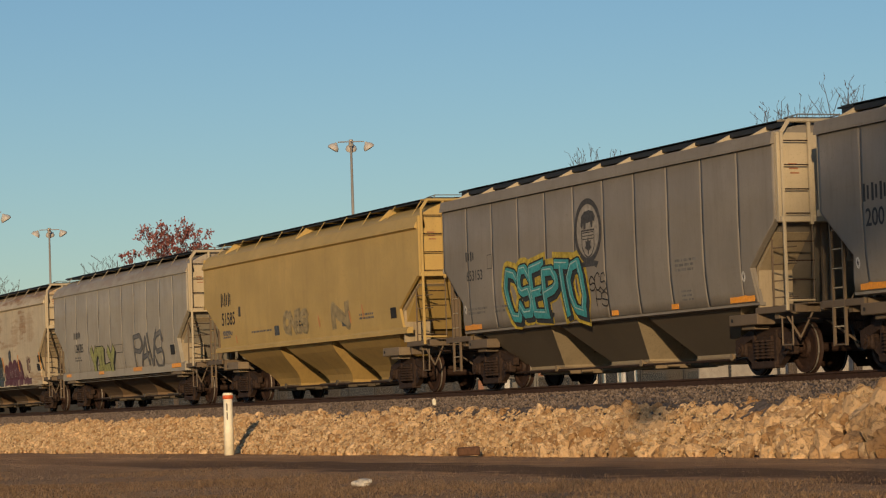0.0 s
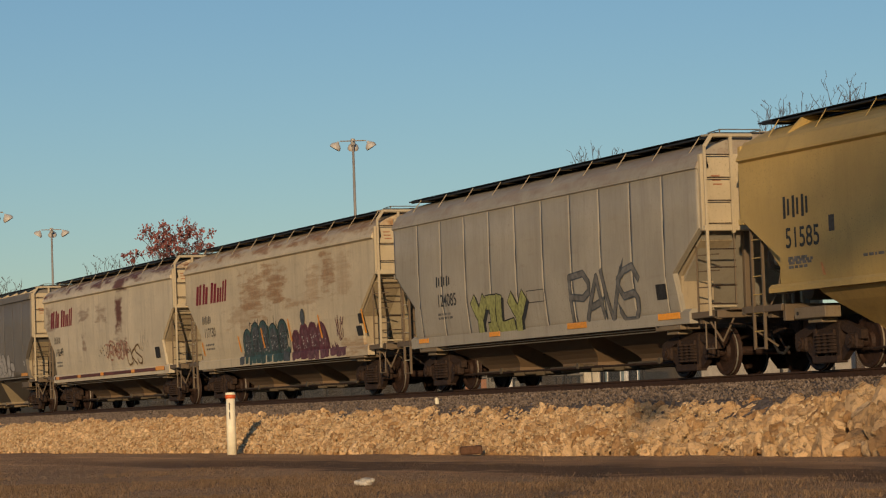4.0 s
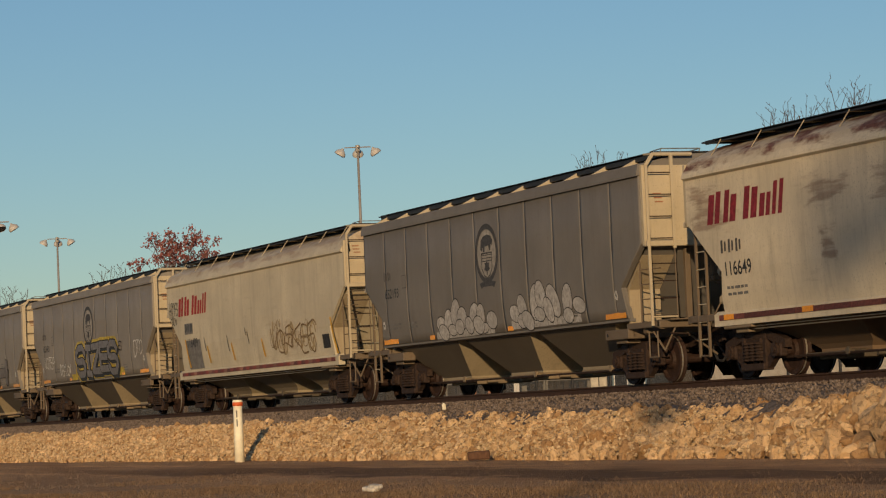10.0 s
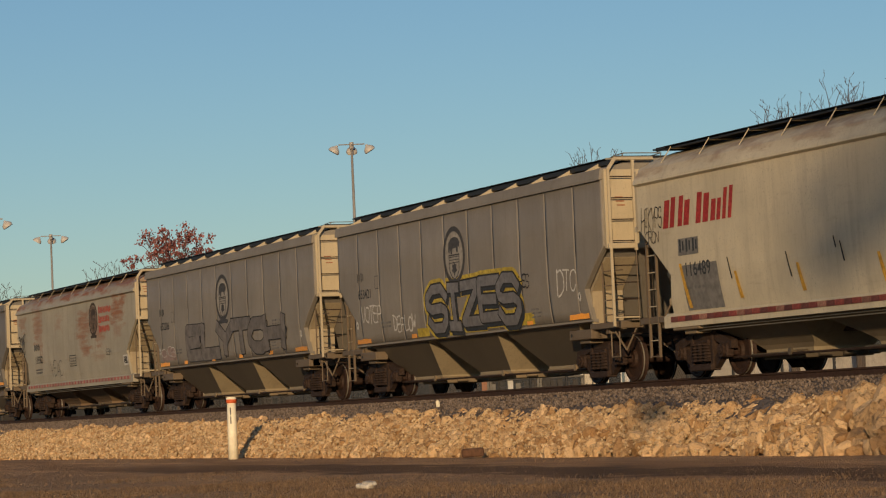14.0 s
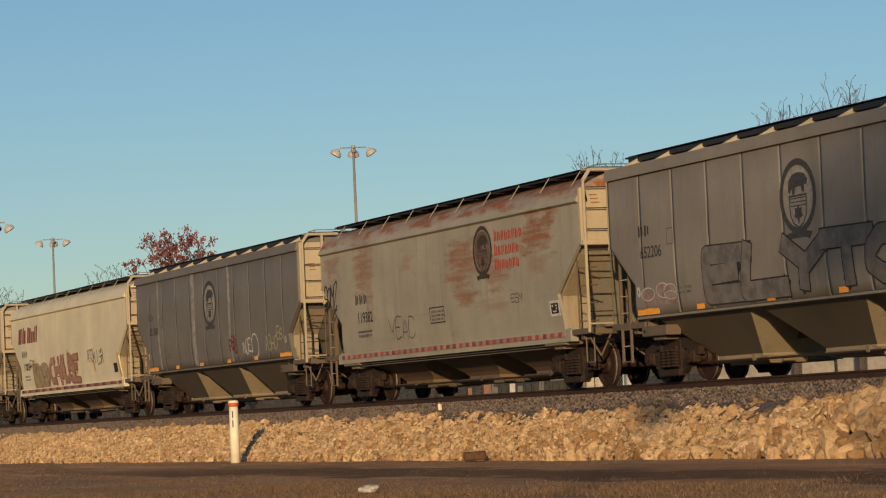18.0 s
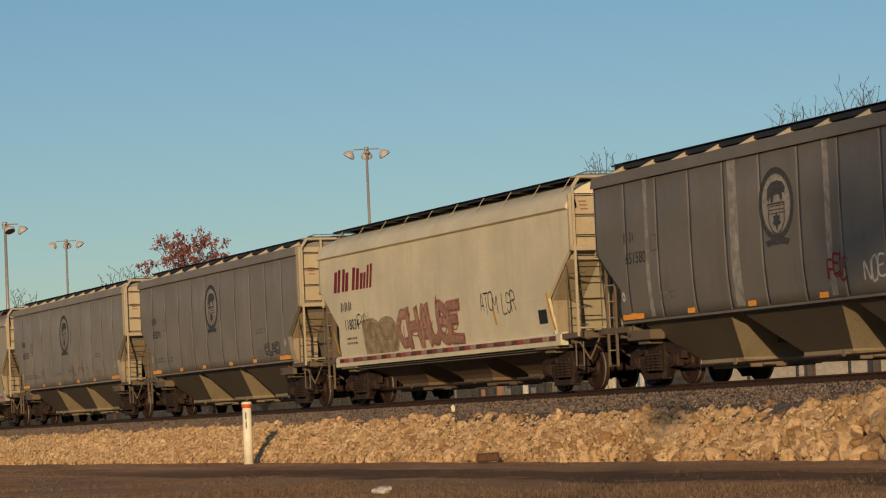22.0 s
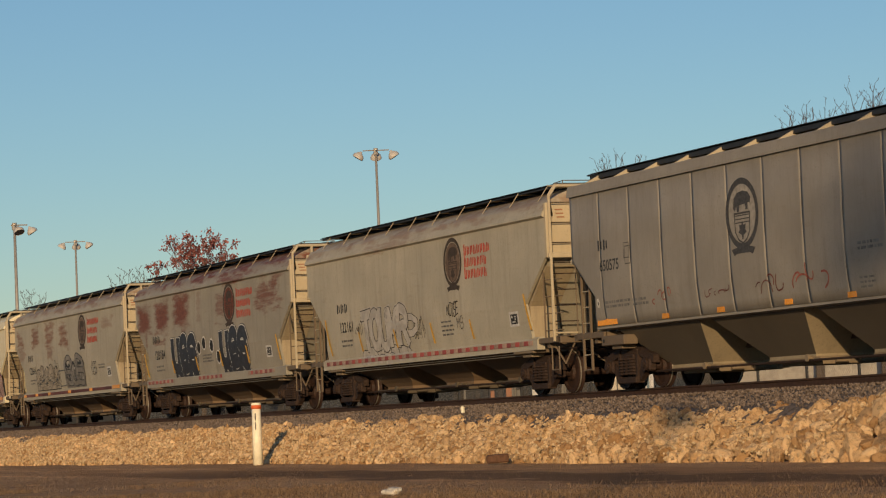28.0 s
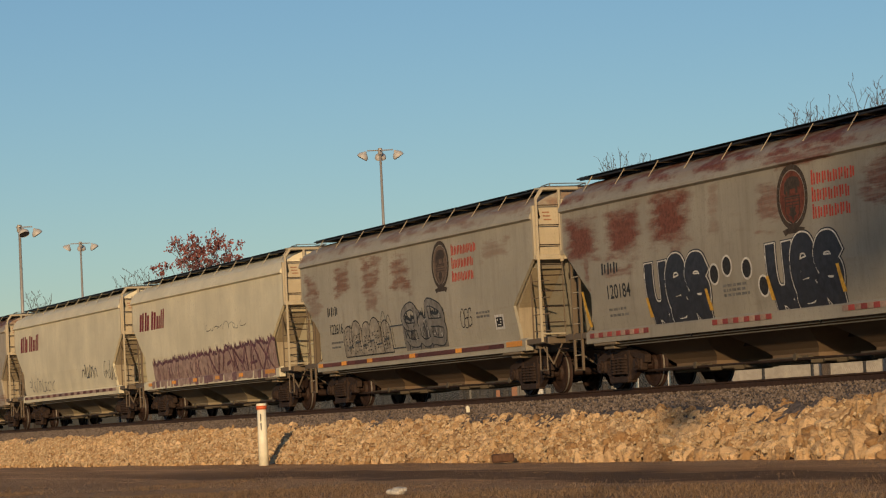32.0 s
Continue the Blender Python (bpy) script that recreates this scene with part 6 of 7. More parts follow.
def grid_mesh(name, xs, ys, zf):
    verts = [(x, y, zf(x, y)) for y in ys for x in xs]
    n = len(xs)
    faces = [(j * n + i, j * n + i + 1, (j + 1) * n + i + 1, (j + 1) * n + i) for j in range(len(ys) - 1) for i in range(n - 1)]
    me = raw(name, verts, faces)
    for p in me.polygons:
        p.use_smooth = True
    return me


def near_z(x, y):
    return .03 * noise.noise((x * .25, y * .4, 3)) + .012 * noise.noise((x * 1.3, y * 1.6, 7)) if -100 < x < 15 and -30 < y < -3 else 0.0


xs = [-4500, -1500, -500, -250] + [-140 + i * .7 for i in range(220)] + [60, 200, 800, 4500]
ys = [-4500, -1200, -300, -80, -40] + [-30 + i * .45 for i in range(62)] + [0, 8, 20, 60, 200, 900, 4500]
ground = part("ground", grid_mesh("ground", xs, ys, near_z), ground_material())
tagged(ground, "dry brown dirt ground with sparse gravel", kind="structure")
rx = [-900, -400, -200] + [-140 + i * .7 for i in range(220)] + [60, 200, 700]
ry = [-12.6 + i * .45 for i in range(12)]
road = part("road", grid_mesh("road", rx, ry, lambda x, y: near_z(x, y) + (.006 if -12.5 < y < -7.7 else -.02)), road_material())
tagged(road, "dusty worn asphalt service road", kind="structure")


def bed_top(y):
    """The height of the ballast across the track."""
    a = abs(y)
    if a < 1.9:
        return 1.12
    if a < 2.6:
        return 1.12 - (a - 1.9) * .12
    if a < 4.6:
        return 1.036 - (a - 2.6) * .1
    return .836 - (a - 4.6) * .62


BALLAST = plain("grey_brown_ballast_stone", (0.17, 0.133, 0.106), .9, 0, 9, .5, .5)
bed_xs = [-900, -500, -300, -200] + [-150 + i * 1.5 for i in range(121)] + [120, 300, 800]
bed_ys = [-6.0, -5.2, -4.6, -4.0, -3.4, -2.6, -1.9, 0, 1.9, 2.6, 3.6, 4.6, 5.2, 5.94]
bed = part("ballast_bed", grid_mesh("ballast_bed", bed_xs, bed_ys, lambda x, y: bed_top(y) - .02 + .03 * noise.noise((x * .8, y * .8, 1))), BALLAST)
tagged(bed, "raised bed of grey-brown crushed stone ballast", kind="structure")


def stone_cloud(name, pts, sizes, mat, seed, label):
    """Many small eight-faced stones in one mesh."""
    rnd = np.random.default_rng(seed)
    n = len(pts)
    octa = np.array([(1, 0, 0), (-1, 0, 0), (0, 1, 0), (0, -1, 0), (0, 0, 1), (0, 0, -1)], float)
    tri = np.array([(0, 2, 4), (2, 1, 4), (1, 3, 4), (3, 0, 4), (2, 0, 5), (1, 2, 5), (3, 1, 5), (0, 3, 5)])
    ang = rnd.uniform(0, 6.28, n)
    sc = rnd.uniform(.6, 1.3, (n, 6, 1))
    v = octa[None] * sc * np.array(sizes)[:, None, None]
    ca, sa = np.cos(ang)[:, None], np.sin(ang)[:, None]
    x = v[:, :, 0] * ca - v[:, :, 1] * sa
    y = v[:, :, 0] * sa + v[:, :, 1] * ca
    tilt = rnd.uniform(-.7, .7, (n, 1))
    z = v[:, :, 2] * np.cos(tilt) + x * np.sin(tilt)
    out = np.stack([x, y, z], -1) + np.array(pts)[:, None, :]
    faces = (tri[None] + 6 * np.arange(n)[:, None, None]).reshape(-1, 3)
    me = bpy.data.meshes.new(name)
    me.from_pydata(out.reshape(-1, 3).tolist(), [], faces.tolist())
    me.materials.append(None)
    ob = part(name, me, mat)
    tagged(ob, label, kind="stuff")
    return ob


def island_stone(name, lo, hi, fine):
    mat, nt, bsdf = tree_of(name)
    geo = nt.nodes.new("ShaderNodeNewGeometry")
    v = coords(nt)
    g = noise_of(nt, v, fine, 5, .7)
    col = mix(nt, geo.outputs["Random Per Island"], lo, hi)
    col = mix(nt, ramp(nt, g, .35, .7, 0, .55), col, tuple(c * .55 for c in lo))
    nt.links.new(col, bsdf.inputs["Base Color"])
    bsdf.inputs["Roughness"].default_value = .95
    bsdf.inputs["Specular IOR Level"].default_value = .1
    bump(nt, bsdf, g, .7, .02)
    return mat


rnd = np.random.default_rng(5)
n = 30000
px = rnd.uniform(-135, -18, n)
py = -1.0 - rnd.uniform(0, 1, n) ** .8 * 3.8
pz = [bed_top(b) + .012 for b in py]
stone_cloud("ballast_stones", np.stack([px, py, pz], -1), rnd.uniform(.014, .034, n), island_stone("crushed_ballast_stone", (0.13, 0.1, 0.08), (0.33, 0.26, 0.21), 20), 6,
            "loose grey-brown crushed ballast stones")


# ---- rails and ties ----
def rail_mesh():
    pts = [(-.07, 0), (.07, 0), (.07, .012), (.012, .03), (.012, .125), (.036, .14), (.036, .168), (.03, .172), (-.03, .172), (-.036, .168), (-.036, .14), (-.012, .125), (-.012, .03), (-.07, .012)]
    return mesh_of("rail", lambda bm: prism(bm, pts, -900, 700, "x"))


track = new("track")
tagged(track, "rusty steel rails on timber ties", kind="structure")
for y in (-.755, .755):
    part("rail", rail_mesh(), RAIL_STEEL, track, "", Matrix.Translation((0, y, RAIL_TOP - .172)))
TIE = plain("creosoted_timber", (0.055, 0.042, 0.032), .9, 0, 12, .4, .5, .3)
tie_me = mesh_of("tie", lambda bm: box(bm, -.11, .11, -1.3, 1.3, .95, 1.125, .015))
for i in range(240):
    part("tie", tie_me, TIE, track, "", Matrix.Translation((-136 + i * .5 + random.uniform(-.03, .03), random.uniform(-.04, .04), random.uniform(-.01, .01))))


# ---- rip-rap bank of tan limestone ----
def rock_material():
    mat, nt, bsdf = tree_of("tan_limestone_rock")
    v = coords(nt)
    info = nt.nodes.new("ShaderNodeObjectInfo")
    geo = nt.nodes.new("ShaderNodeNewGeometry")
    r = calc(nt, "FRACT", calc(nt, "ADD", info.outputs["Random"], geo.outputs["Random Per Island"]))
    world_v = nt.nodes.new("ShaderNodeNewGeometry").outputs["Position"]
    g = noise_of(nt, world_v, 9, 9, .75)
    b = noise_of(nt, world_v, 1.3, 4)
    f = noise_of(nt, world_v, 34, 4, .7)
    col = mix(nt, r, (0.40, 0.23, 0.105), (0.9, 0.635, 0.36))
    col = mix(nt, ramp(nt, b, .4, .7, 0, .5), col, (0.54, 0.335, 0.15))
    col = mix(nt, ramp(nt, g, .5, .64, 0, .7), col, (0.18, 0.1, 0.05))
    col = mix(nt, ramp(nt, f, .55, .75, 0, .3), col, (0.82, 0.66, 0.44))
    nt.links.new(col, bsdf.inputs["Base Color"])
    bsdf.inputs["Roughness"].default_value = .95
    bsdf.inputs["Specular IOR Level"].default_value = .08
    bump(nt, bsdf, calc(nt, "ADD", g, calc(nt, "MULTIPLY", f, .4)), 1.0, .05)
    return mat


ROCK = rock_material()


def rock_mesh(seed, sub):
    """A broken block of limestone: a ball cut by planes, then pitted and chipped."""
    bm = bmesh.new()
    bmesh.ops.create_icosphere(bm, subdivisions=sub, radius=1)
    rr = random.Random(seed)
    planes = [(Vector((rr.gauss(0, 1), rr.gauss(0, 1), rr.gauss(0, 1))).normalized(), rr.uniform(.5, .78)) for _ in range(11)]
    for v in bm.verts:
        for nrm, d in planes:
            t = v.co.dot(nrm)
            if t > d:
                v.co -= nrm * (t - d)
        p = v.co.copy()
        v.co *= 1 + .14 * noise.noise(p * 1.7 + Vector((seed, 0, 0))) + .12 * noise.noise(p * 4.3 + Vector((0, seed, 0))) + .08 * noise.noise(p * 9.0 + Vector((0, 0, seed)))
        v.co = Vector((v.co.x * 1.25, v.co.y, v.co.z * .9))
    me = bpy.data.meshes.new("rock")
    bm.to_mesh(me)
    bm.free()
    me.materials.append(None)
    return me


def bank_point(x, u):
    """A point on the bank at x; u runs from toe to crest."""
    w = .25 * noise.noise((x * .12, 2, 0)) + .12 * noise.noise((x * .5, 9, 0))
    y0 = -6.15 + w
    crest = .80 + .1 * noise.noise((x * .35, 5, 0)) + .07 * noise.noise((x * 1.1, 8, 0))
    crest -= .1 * max(0, min(1, (x + 60) / 20))
    if x > -38.5:
        crest += .4 * min(1, (x + 38.5) / 4)
    return y0 + u * 1.55, .02 + crest * u ** .85


rr = random.Random(77)
near_rocks = [rock_mesh(i, 3) for i in range(16)]
far_rocks = [rock_mesh(100 + 20 * n + i, n + 1) for n in range(3) for i in range(10)]
far_data = []
for me in far_rocks:
    co = np.empty(len(me.vertices) * 3)
    me.vertices.foreach_get("co", co)
    far_data.append((co.reshape(-1, 3), np.array([p.vertices[:] for p in me.polygons])))
bank = new("riprap_bank")
tagged(bank, "bank of piled tan limestone rubble", kind="structure")
V, Fc, off = [], [], 0
singles = 0
x = -132.0
while x < -14:
    # the blocks grow coarser towards the near end of the bank
    coarse = .1 + .025 * max(0, min(1, (x + 66) / 14)) + .06 * max(0, min(1, (x + 45) / 7))
    gap = 1.2 + .12 * max(0, min(1, (x + 60) / 14))
    rows = int(1.9 / (coarse * (gap + .1)))
    for row in range(rows + 1):
        u = (row + rr.uniform(0, .8)) / (rows + .4)
        xx = x + rr.uniform(-.6, .6) * coarse
        y, z = bank_point(xx, min(u, 1.02))
        s = coarse * rr.choice((.55, .7, .85, 1, 1.1, 1.3))
        m = Matrix.LocRotScale((xx, y + s * rr.uniform(.0, .6), z - s * .25), Euler((rr.uniform(0, 6), rr.uniform(0, 6), rr.uniform(0, 6))), (s * rr.uniform(.85, 1.25), s, s * rr.uniform(.8, 1.1)))
        if -47 < xx < -33 and singles < 300 and s > .11 and rr.random() < .9:
            part("rock", near_rocks[rr.randrange(16)], ROCK, bank, "", m)
            singles += 1
        else:
            co, fs = far_data[rr.randrange(10) + (20 if xx > -50 else 10 if xx > -85 else 0)]
            mm = np.array(m)
            V.append(co @ mm[:3, :3].T + mm[:3, 3])
            Fc.append(fs + off)
            off += len(co)
    x += coarse * gap
me = bpy.data.meshes.new("riprap_rubble")
me.from_pydata(np.concatenate(V).tolist(), [], np.concatenate(Fc).tolist())
me.materials.append(None)
rub = part("riprap_rubble", me, ROCK, bank)
tagged(rub, "tan limestone rubble", kind="stuff")
# backing sheet coloured dark to paint the shade in the rock gaps
core = part("bank_core", grid_mesh("bank_core", [-132 + i * 1.0 for i in range(119)], [0, .2, .4, .6, .8, 1.0], lambda x, u: 0), plain("dark_crevice_backing", (0.09, 0.06, 0.036), .95, 0, 14, .4, .6), bank)
for v in core.data.vertices:
    y, z = bank_point(v.co.x, v.co.y)
    v.co = (v.co.x, y + .2, z - .17)
gr = np.random.default_rng(9)
n = 8500
gx = -120 + 84 * gr.uniform(0, 1, n) ** 1.25
gu = gr.uniform(0, 1, n)
gp = [bank_point(a, b) for a, b in zip(gx, gu)]
stone_cloud("riprap_chips", [(a, p[0] - .06, p[1] + .03) for a, p in zip(gx, gp)], gr.uniform(.02, .05, n), island_stone("tan_limestone_chips", (0.5, 0.34, 0.18), (0.8, 0.6, 0.36), 12), 10,
            "small tan limestone chips between the rocks")


# ---- clods and grit scattered over the road and its verge ----
cr = np.random.default_rng(15)
n = 24000
cx = cr.uniform(-75, -18, n)
cy = cr.uniform(-14.5, -6.2, n)
keep = np.array([noise.noise((a * .2, b * .9, 6)) > -.15 or b > -7.6 for a, b in zip(cx, cy)])
cx, cy = cx[keep], cy[keep]
stone_cloud("road_grit", [(a, b, near_z(a, b) + .006) for a, b in zip(cx, cy)], cr.uniform(.003, .008, len(cx)), island_stone("brown_grit", (0.24, 0.15, 0.085), (0.40, 0.255, 0.145), 25), 16,
            "loose brown grit and clods on the road")


# ---- marker post, block and litter by the bank ----
POST_WHITE = plain("white_plastic_post", (0.95, 0.87, 0.66), .5, 0, 9, .08, .1)
POST_RED = plain("orange_red_cap_band", (0.68, 0.13, 0.04), .5, 0, 9, .12, .1)
post = new("marker_post")
post.matrix_basis = pose(-61.5, -6.6, -.02)
tagged(post, "white plastic utility marker post with orange band", "marker post")


def round_post(bm, z0, z1, r0, r1, n=16):
    bmesh.ops.create_cone(bm, cap_ends=True, segments=n, radius1=r0, radius2=r1, depth=z1 - z0, matrix=Matrix.Translation((0, 0, (z0 + z1) / 2)))


part("tube", mesh_of("post_tube", lambda bm: round_post(bm, 0, 1.3, .112, .1), True), POST_WHITE, post)
part("band", mesh_of("post_band", lambda bm: round_post(bm, 1.28, 1.36, .118, .118), True), POST_RED, post, "orange-red band")
part("cap", mesh_of("post_cap", lambda bm: (round_post(bm, 1.36, 1.40, .12, .112), round_post(bm, 1.40, 1.415, .112, .09)), True), POST_WHITE, post)
part("warning_text", raw("warning_text", [(x, -.119, z) for r in range(2) for x, z in ((-.012, .82 + r * .2), (.012, .82 + r * .2), (.012, .98 + r * .2), (-.012, .98 + r * .2))], [(0, 1, 2, 3), (4, 5, 6, 7)]), GREY_INK, post, "", pose(0, 0, 0, 0, 0, 60))

block = part("timber_block", mesh_of("timber_block", lambda bm: box(bm, -.2, .2, -.1, .1, 0, .15, .025)), plain("weathered_brown_block", (0.12, 0.062, 0.036), .9, 0, 14, .3, .4), None, "", pose(-46.9, -6.75, .03, 3, -2, 68))
tagged(block, "brown weathered timber block lying at the bank", "block")
lit = part("paper_litter", mesh_of("paper_litter", lambda bm: (box(bm, -.1, .1, -.06, .06, 0, .055, .015), box(bm, -.03, .13, -.03, .07, .03, .08, .015))), plain("crumpled_pale_paper", (0.6, 0.55, 0.47), .8, 0, 18, .4, .6), None, "", pose(-30.2, -14.85, .01, 6, 4, 25))
tagged(lit, "crumpled pale paper litter on the ground", "litter")


stake = part("survey_marker", mesh_of("survey_marker", lambda bm: (box(bm, -.05, .05, -.05, .05, 0, .16, .012), round_post(bm, .16, .19, .05, .03, 8))), POST_WHITE, None, "", Matrix.Translation((-55.47, -4.0, .96)) @ pose(0, 0, 0, 4, -3, 20) @ Matrix.Diagonal((.62, .62, .72, 1)))
tagged(stake, "small white survey marker in the ballast", "marker")


# ---- flood light masts ----
MAST = plain("grey_galvanised_mast", (0.42, 0.38, 0.33), .5, .4, 15, .2, .1)
HOOD = plain("pale_lamp_hood", (0.52, 0.49, 0.45), .5, 0, 15, .15, .1)
LENS = plain("dark_lamp_glass", (0.05, 0.05, 0.055), .2, 0, 15, .2, .0)


def hood_mesh():
    def build(bm):
        rings = []
        for i, (z, r) in enumerate(((.0, .46), (.12, .48), (.3, .42), (.46, .26), (.56, .12), (.66, .1))):
            rings.append([bm.verts.new((r * math.cos(2 * math.pi * j / 16), r * math.sin(2 * math.pi * j / 16), z)) for j in range(16)])
        for a, b in zip(rings, rings[1:]):
            for j in range(16):
                bm.faces.new((a[j], a[(j + 1) % 16], b[(j + 1) % 16], b[j]))
        bm.faces.new(rings[-1])
    return mesh_of("hood", build, True)


def flood_mast(x, y, h, turn, heads=((-1.0, 0, -90), (1.0, 0, 90), (0, .5, 180)), size=.78, arm=(-.85, .85)):
    mast = new("flood_light_mast")
    mast.matrix_basis = pose(x, y, 0, 0, 0, turn)
    tagged(mast, "tall grey mast with hooded flood lights", "light mast", "flood light masts")
    part("pole", mesh_of(("pole", h), lambda bm: round_post(bm, 0, h, .15, .075, 12), True), MAST, mast)
    part("crossarm", mesh_of(("arm", h), lambda bm: (bar(bm, (arm[0], 0, h - .02), (arm[1], 0, h - .02), .04), bar(bm, (0, -.6, h - .02), (0, .6, h - .02), .04), round_post(bm, h - .3, h + .12, .16, .14, 8))), MAST, mast)
    for a, b, q in heads:
        lamp = part("flood_light", hood_mesh(), HOOD, mast, "pale dome-shaped hood", Matrix.Translation((a, b, h - .16)) @ pose(0, 0, 0, 0, 0, q) @ pose(0, 0, 0, -32, 0, 0) @ Matrix.Translation((0, 0, -.4)) @ Matrix.Diagonal((size, size, size, 1)))
        part("lens", mesh_of("lens", lambda bm: round_post(bm, .02, .05, .44, .44, 16)), LENS, lamp)


flood_mast(-175.0, 37.7, 18.64, 70)
flood_mast(-238.0, 33.07, 17.4, 70)
flood_mast(-165.0, 11.4, 13.35, 75, ((.85, 0, 90), (.2, -.4, 30)), .66, (-.2, .75))


# ---- trees ----
BARK = plain("grey_brown_bark", (0.10, 0.075, 0.055), .9, 0, 20, .3, .5)
TWIG = plain("brown_bare_twigs", (0.10, 0.073, 0.06), .9, 0, 20, .3, .2)


def branches(seed, height, spread, levels=5, fork=3, bare=True, trunk=.16):
    """Tapering limbs that fork upwards; returns segments and twig tips."""
    rb = random.Random(seed)
    segs, tips = [], []

    def grow_limb(p, d, length, r, lev):
        steps = 4
        for i in range(steps):
            d2 = (d + Vector((rb.gauss(0, .24), rb.gauss(0, .24), rb.gauss(.05, .12)))).normalized()
            q = p + d2 * length / steps
            segs.append((p, q, r, r * .82))
            p, d, r = q, d2, r * .82
            if lev > 0 and i > 0 and rb.random() < .55:
                side = (d + Vector((rb.gauss(0, .6), rb.gauss(0, .6), rb.uniform(-.1, .5)))).normalized()
                grow_limb(p, side, length * rb.uniform(.45, .7), r * .55, lev - 1)
        if lev > 0:
            for _ in range(rb.choice((2, fork))):
                side = (d + Vector((rb.gauss(0, spread), rb.gauss(0, spread), rb.uniform(0, .35)))).normalized()
                grow_limb(p, side, length * rb.uniform(.6, .85), r * .68, lev - 1)
        else:
            tips.append((p, d))

    grow_limb(Vector((0, 0, 0)), Vector((0, 0, 1)), height * .33, trunk, levels)
    return segs, tips


def limb_mesh(name, segs, n=5):
    verts, faces = [], []
    for a, b, r0, r1 in segs:
        d = (b - a).normalized()
        s = d.orthogonal().normalized()
        t = d.cross(s)
        o = len(verts)
        for c0, r in ((a, r0), (b, r1)):
            for j in range(n):
                w = 2 * math.pi * j / n
                verts.append(c0 + (s * math.cos(w) + t * math.sin(w)) * r)
        faces += [(o + j, o + (j + 1) % n, o + n + (j + 1) % n, o + n + j) for j in range(n)]
    return raw(name, verts, faces)


def twig_tree(name, x, y, half, base, top, n, seed, label, thick=.012, leaf=None, dome=.35):
    """A tree of upright, crooked limbs that fork into long fine twigs, on a short trunk."""
    rb = random.Random(seed)
    thick_segs, segs, tips = [], [], []

    def wander(p, d, length, r, steps, wob, side):
        turn = rb.choice((-1, 1))
        for i in range(steps):
            d = (d + Vector((rb.gauss(0, wob), rb.gauss(0, wob), rb.gauss(.05, wob * .5)))).normalized()
            q = p + d * length / steps
            segs.append((p, q, max(r, thick), max(r * .84, thick)))
            p, r = q, r * .84
            if side and i >= steps * .2 and rb.random() < .8:
                turn = -turn
                e = (d + Vector((rb.gauss(0, .35), turn * rb.uniform(.45, 1.0), rb.uniform(.0, .35)))).normalized()
                wander(p, e, length * rb.uniform(.16, .38) * (1.35 - i / steps), r * .55, 4, .18, side - 1)
        tips.append((p, d))

    fork = Vector((0, 0, base - 1.6))
    thick_segs.append((Vector((0, 0, -.1)), fork, .2, .13))
    for i in range(n):
        u = -1 + 2 * (i + rb.uniform(.1, .9)) / n
        lo = Vector((rb.gauss(0, half * .25), u * half * .45, base))
        thick_segs.append((fork, lo, .07, .04))
        z = base + (top - base) * (1 - dome * abs(u) ** 2.2) * rb.uniform(.8, 1.0)
        hi = Vector((lo.x + rb.gauss(0, half * .2), u * half * .95, z))
        wander(lo, (hi - lo).normalized(), (hi - lo).length * 1.02, .03, 7, .12, 2 if leaf else 3)
    t = new(name)
    t.matrix_basis = pose(x, y, 0)
    tagged(t, label, "tree")
    part("trunk", limb_mesh("trunk", thick_segs, 6), BARK, t)
    part("branchwork", limb_mesh("branchwork", segs, 4), TWIG, t)
    if leaf:
        verts, faces = [], []
        for p, d in tips:
            if p.z < base + .6 or rb.random() < .12 + .5 * max(0, (base + 2.0 - p.z) / 1.4):
                continue
            for _ in range(rb.randint(6, 10)):
                c0 = p + Vector((rb.gauss(0, .1), rb.gauss(0, .1), rb.gauss(0, .1)))
                e = Euler((rb.uniform(0, 6), rb.uniform(0, 6), rb.uniform(0, 6))).to_matrix()
                sz = .15 * rb.uniform(.6, 1.3)
                o = len(verts)
                verts += [c0 + e @ Vector(q) * sz for q in ((-.5, 0, 0), (0, -.35, .08), (.55, 0, 0), (0, .35, .08))]
                faces.append((o, o + 1, o + 2, o + 3))
        part("crown", raw("crown", verts, faces), leaf, t, "sparse reddish autumn leaves")


RED_LEAF = island_stone("reddish_autumn_leaves", (0.15, 0.045, 0.045), (0.46, 0.19, 0.165), 6)
twig_tree("autumn_tree", -153.0, 19.0, 2.3, 7.6, 11.5, 27, 21, "tree with sparse reddish autumn leaves", .012, RED_LEAF, .36)
twig_tree("bare_tree", -153.0, 15.5, 1.0, 7.4, 10.1, 7, 22, "small bare leafless tree", .009)
twig_tree("bare_tree", -150.0, 13.7, .9, 7.2, 9.7, 6, 23, "small bare leafless tree", .009)
twig_tree("bare_tree", -200.0, 20.4, 1.0, 9.0, 11.7, 6, 24, "small bare leafless tree", .011)
twig_tree("bare_tree", -94.0, 28.2, 1.6, 10.1, 12.85, 14, 25, "bare leafless tree with upright branches", .0065)
twig_tree("bare_tree", -93.5, 30.6, 1.5, 10.3, 12.95, 14, 33, "bare leafless tree with upright branches", .0065)
twig_tree("bare_tree", -94.5, 25.7, 1.5, 9.7, 12.1, 14, 28, "bare leafless tree with upright branches", .0065)
twig_tree("bare_tree", -110.0, 24.9, 1.4, 10.0, 11.85, 11, 26, "small bare leafless tree", .007)


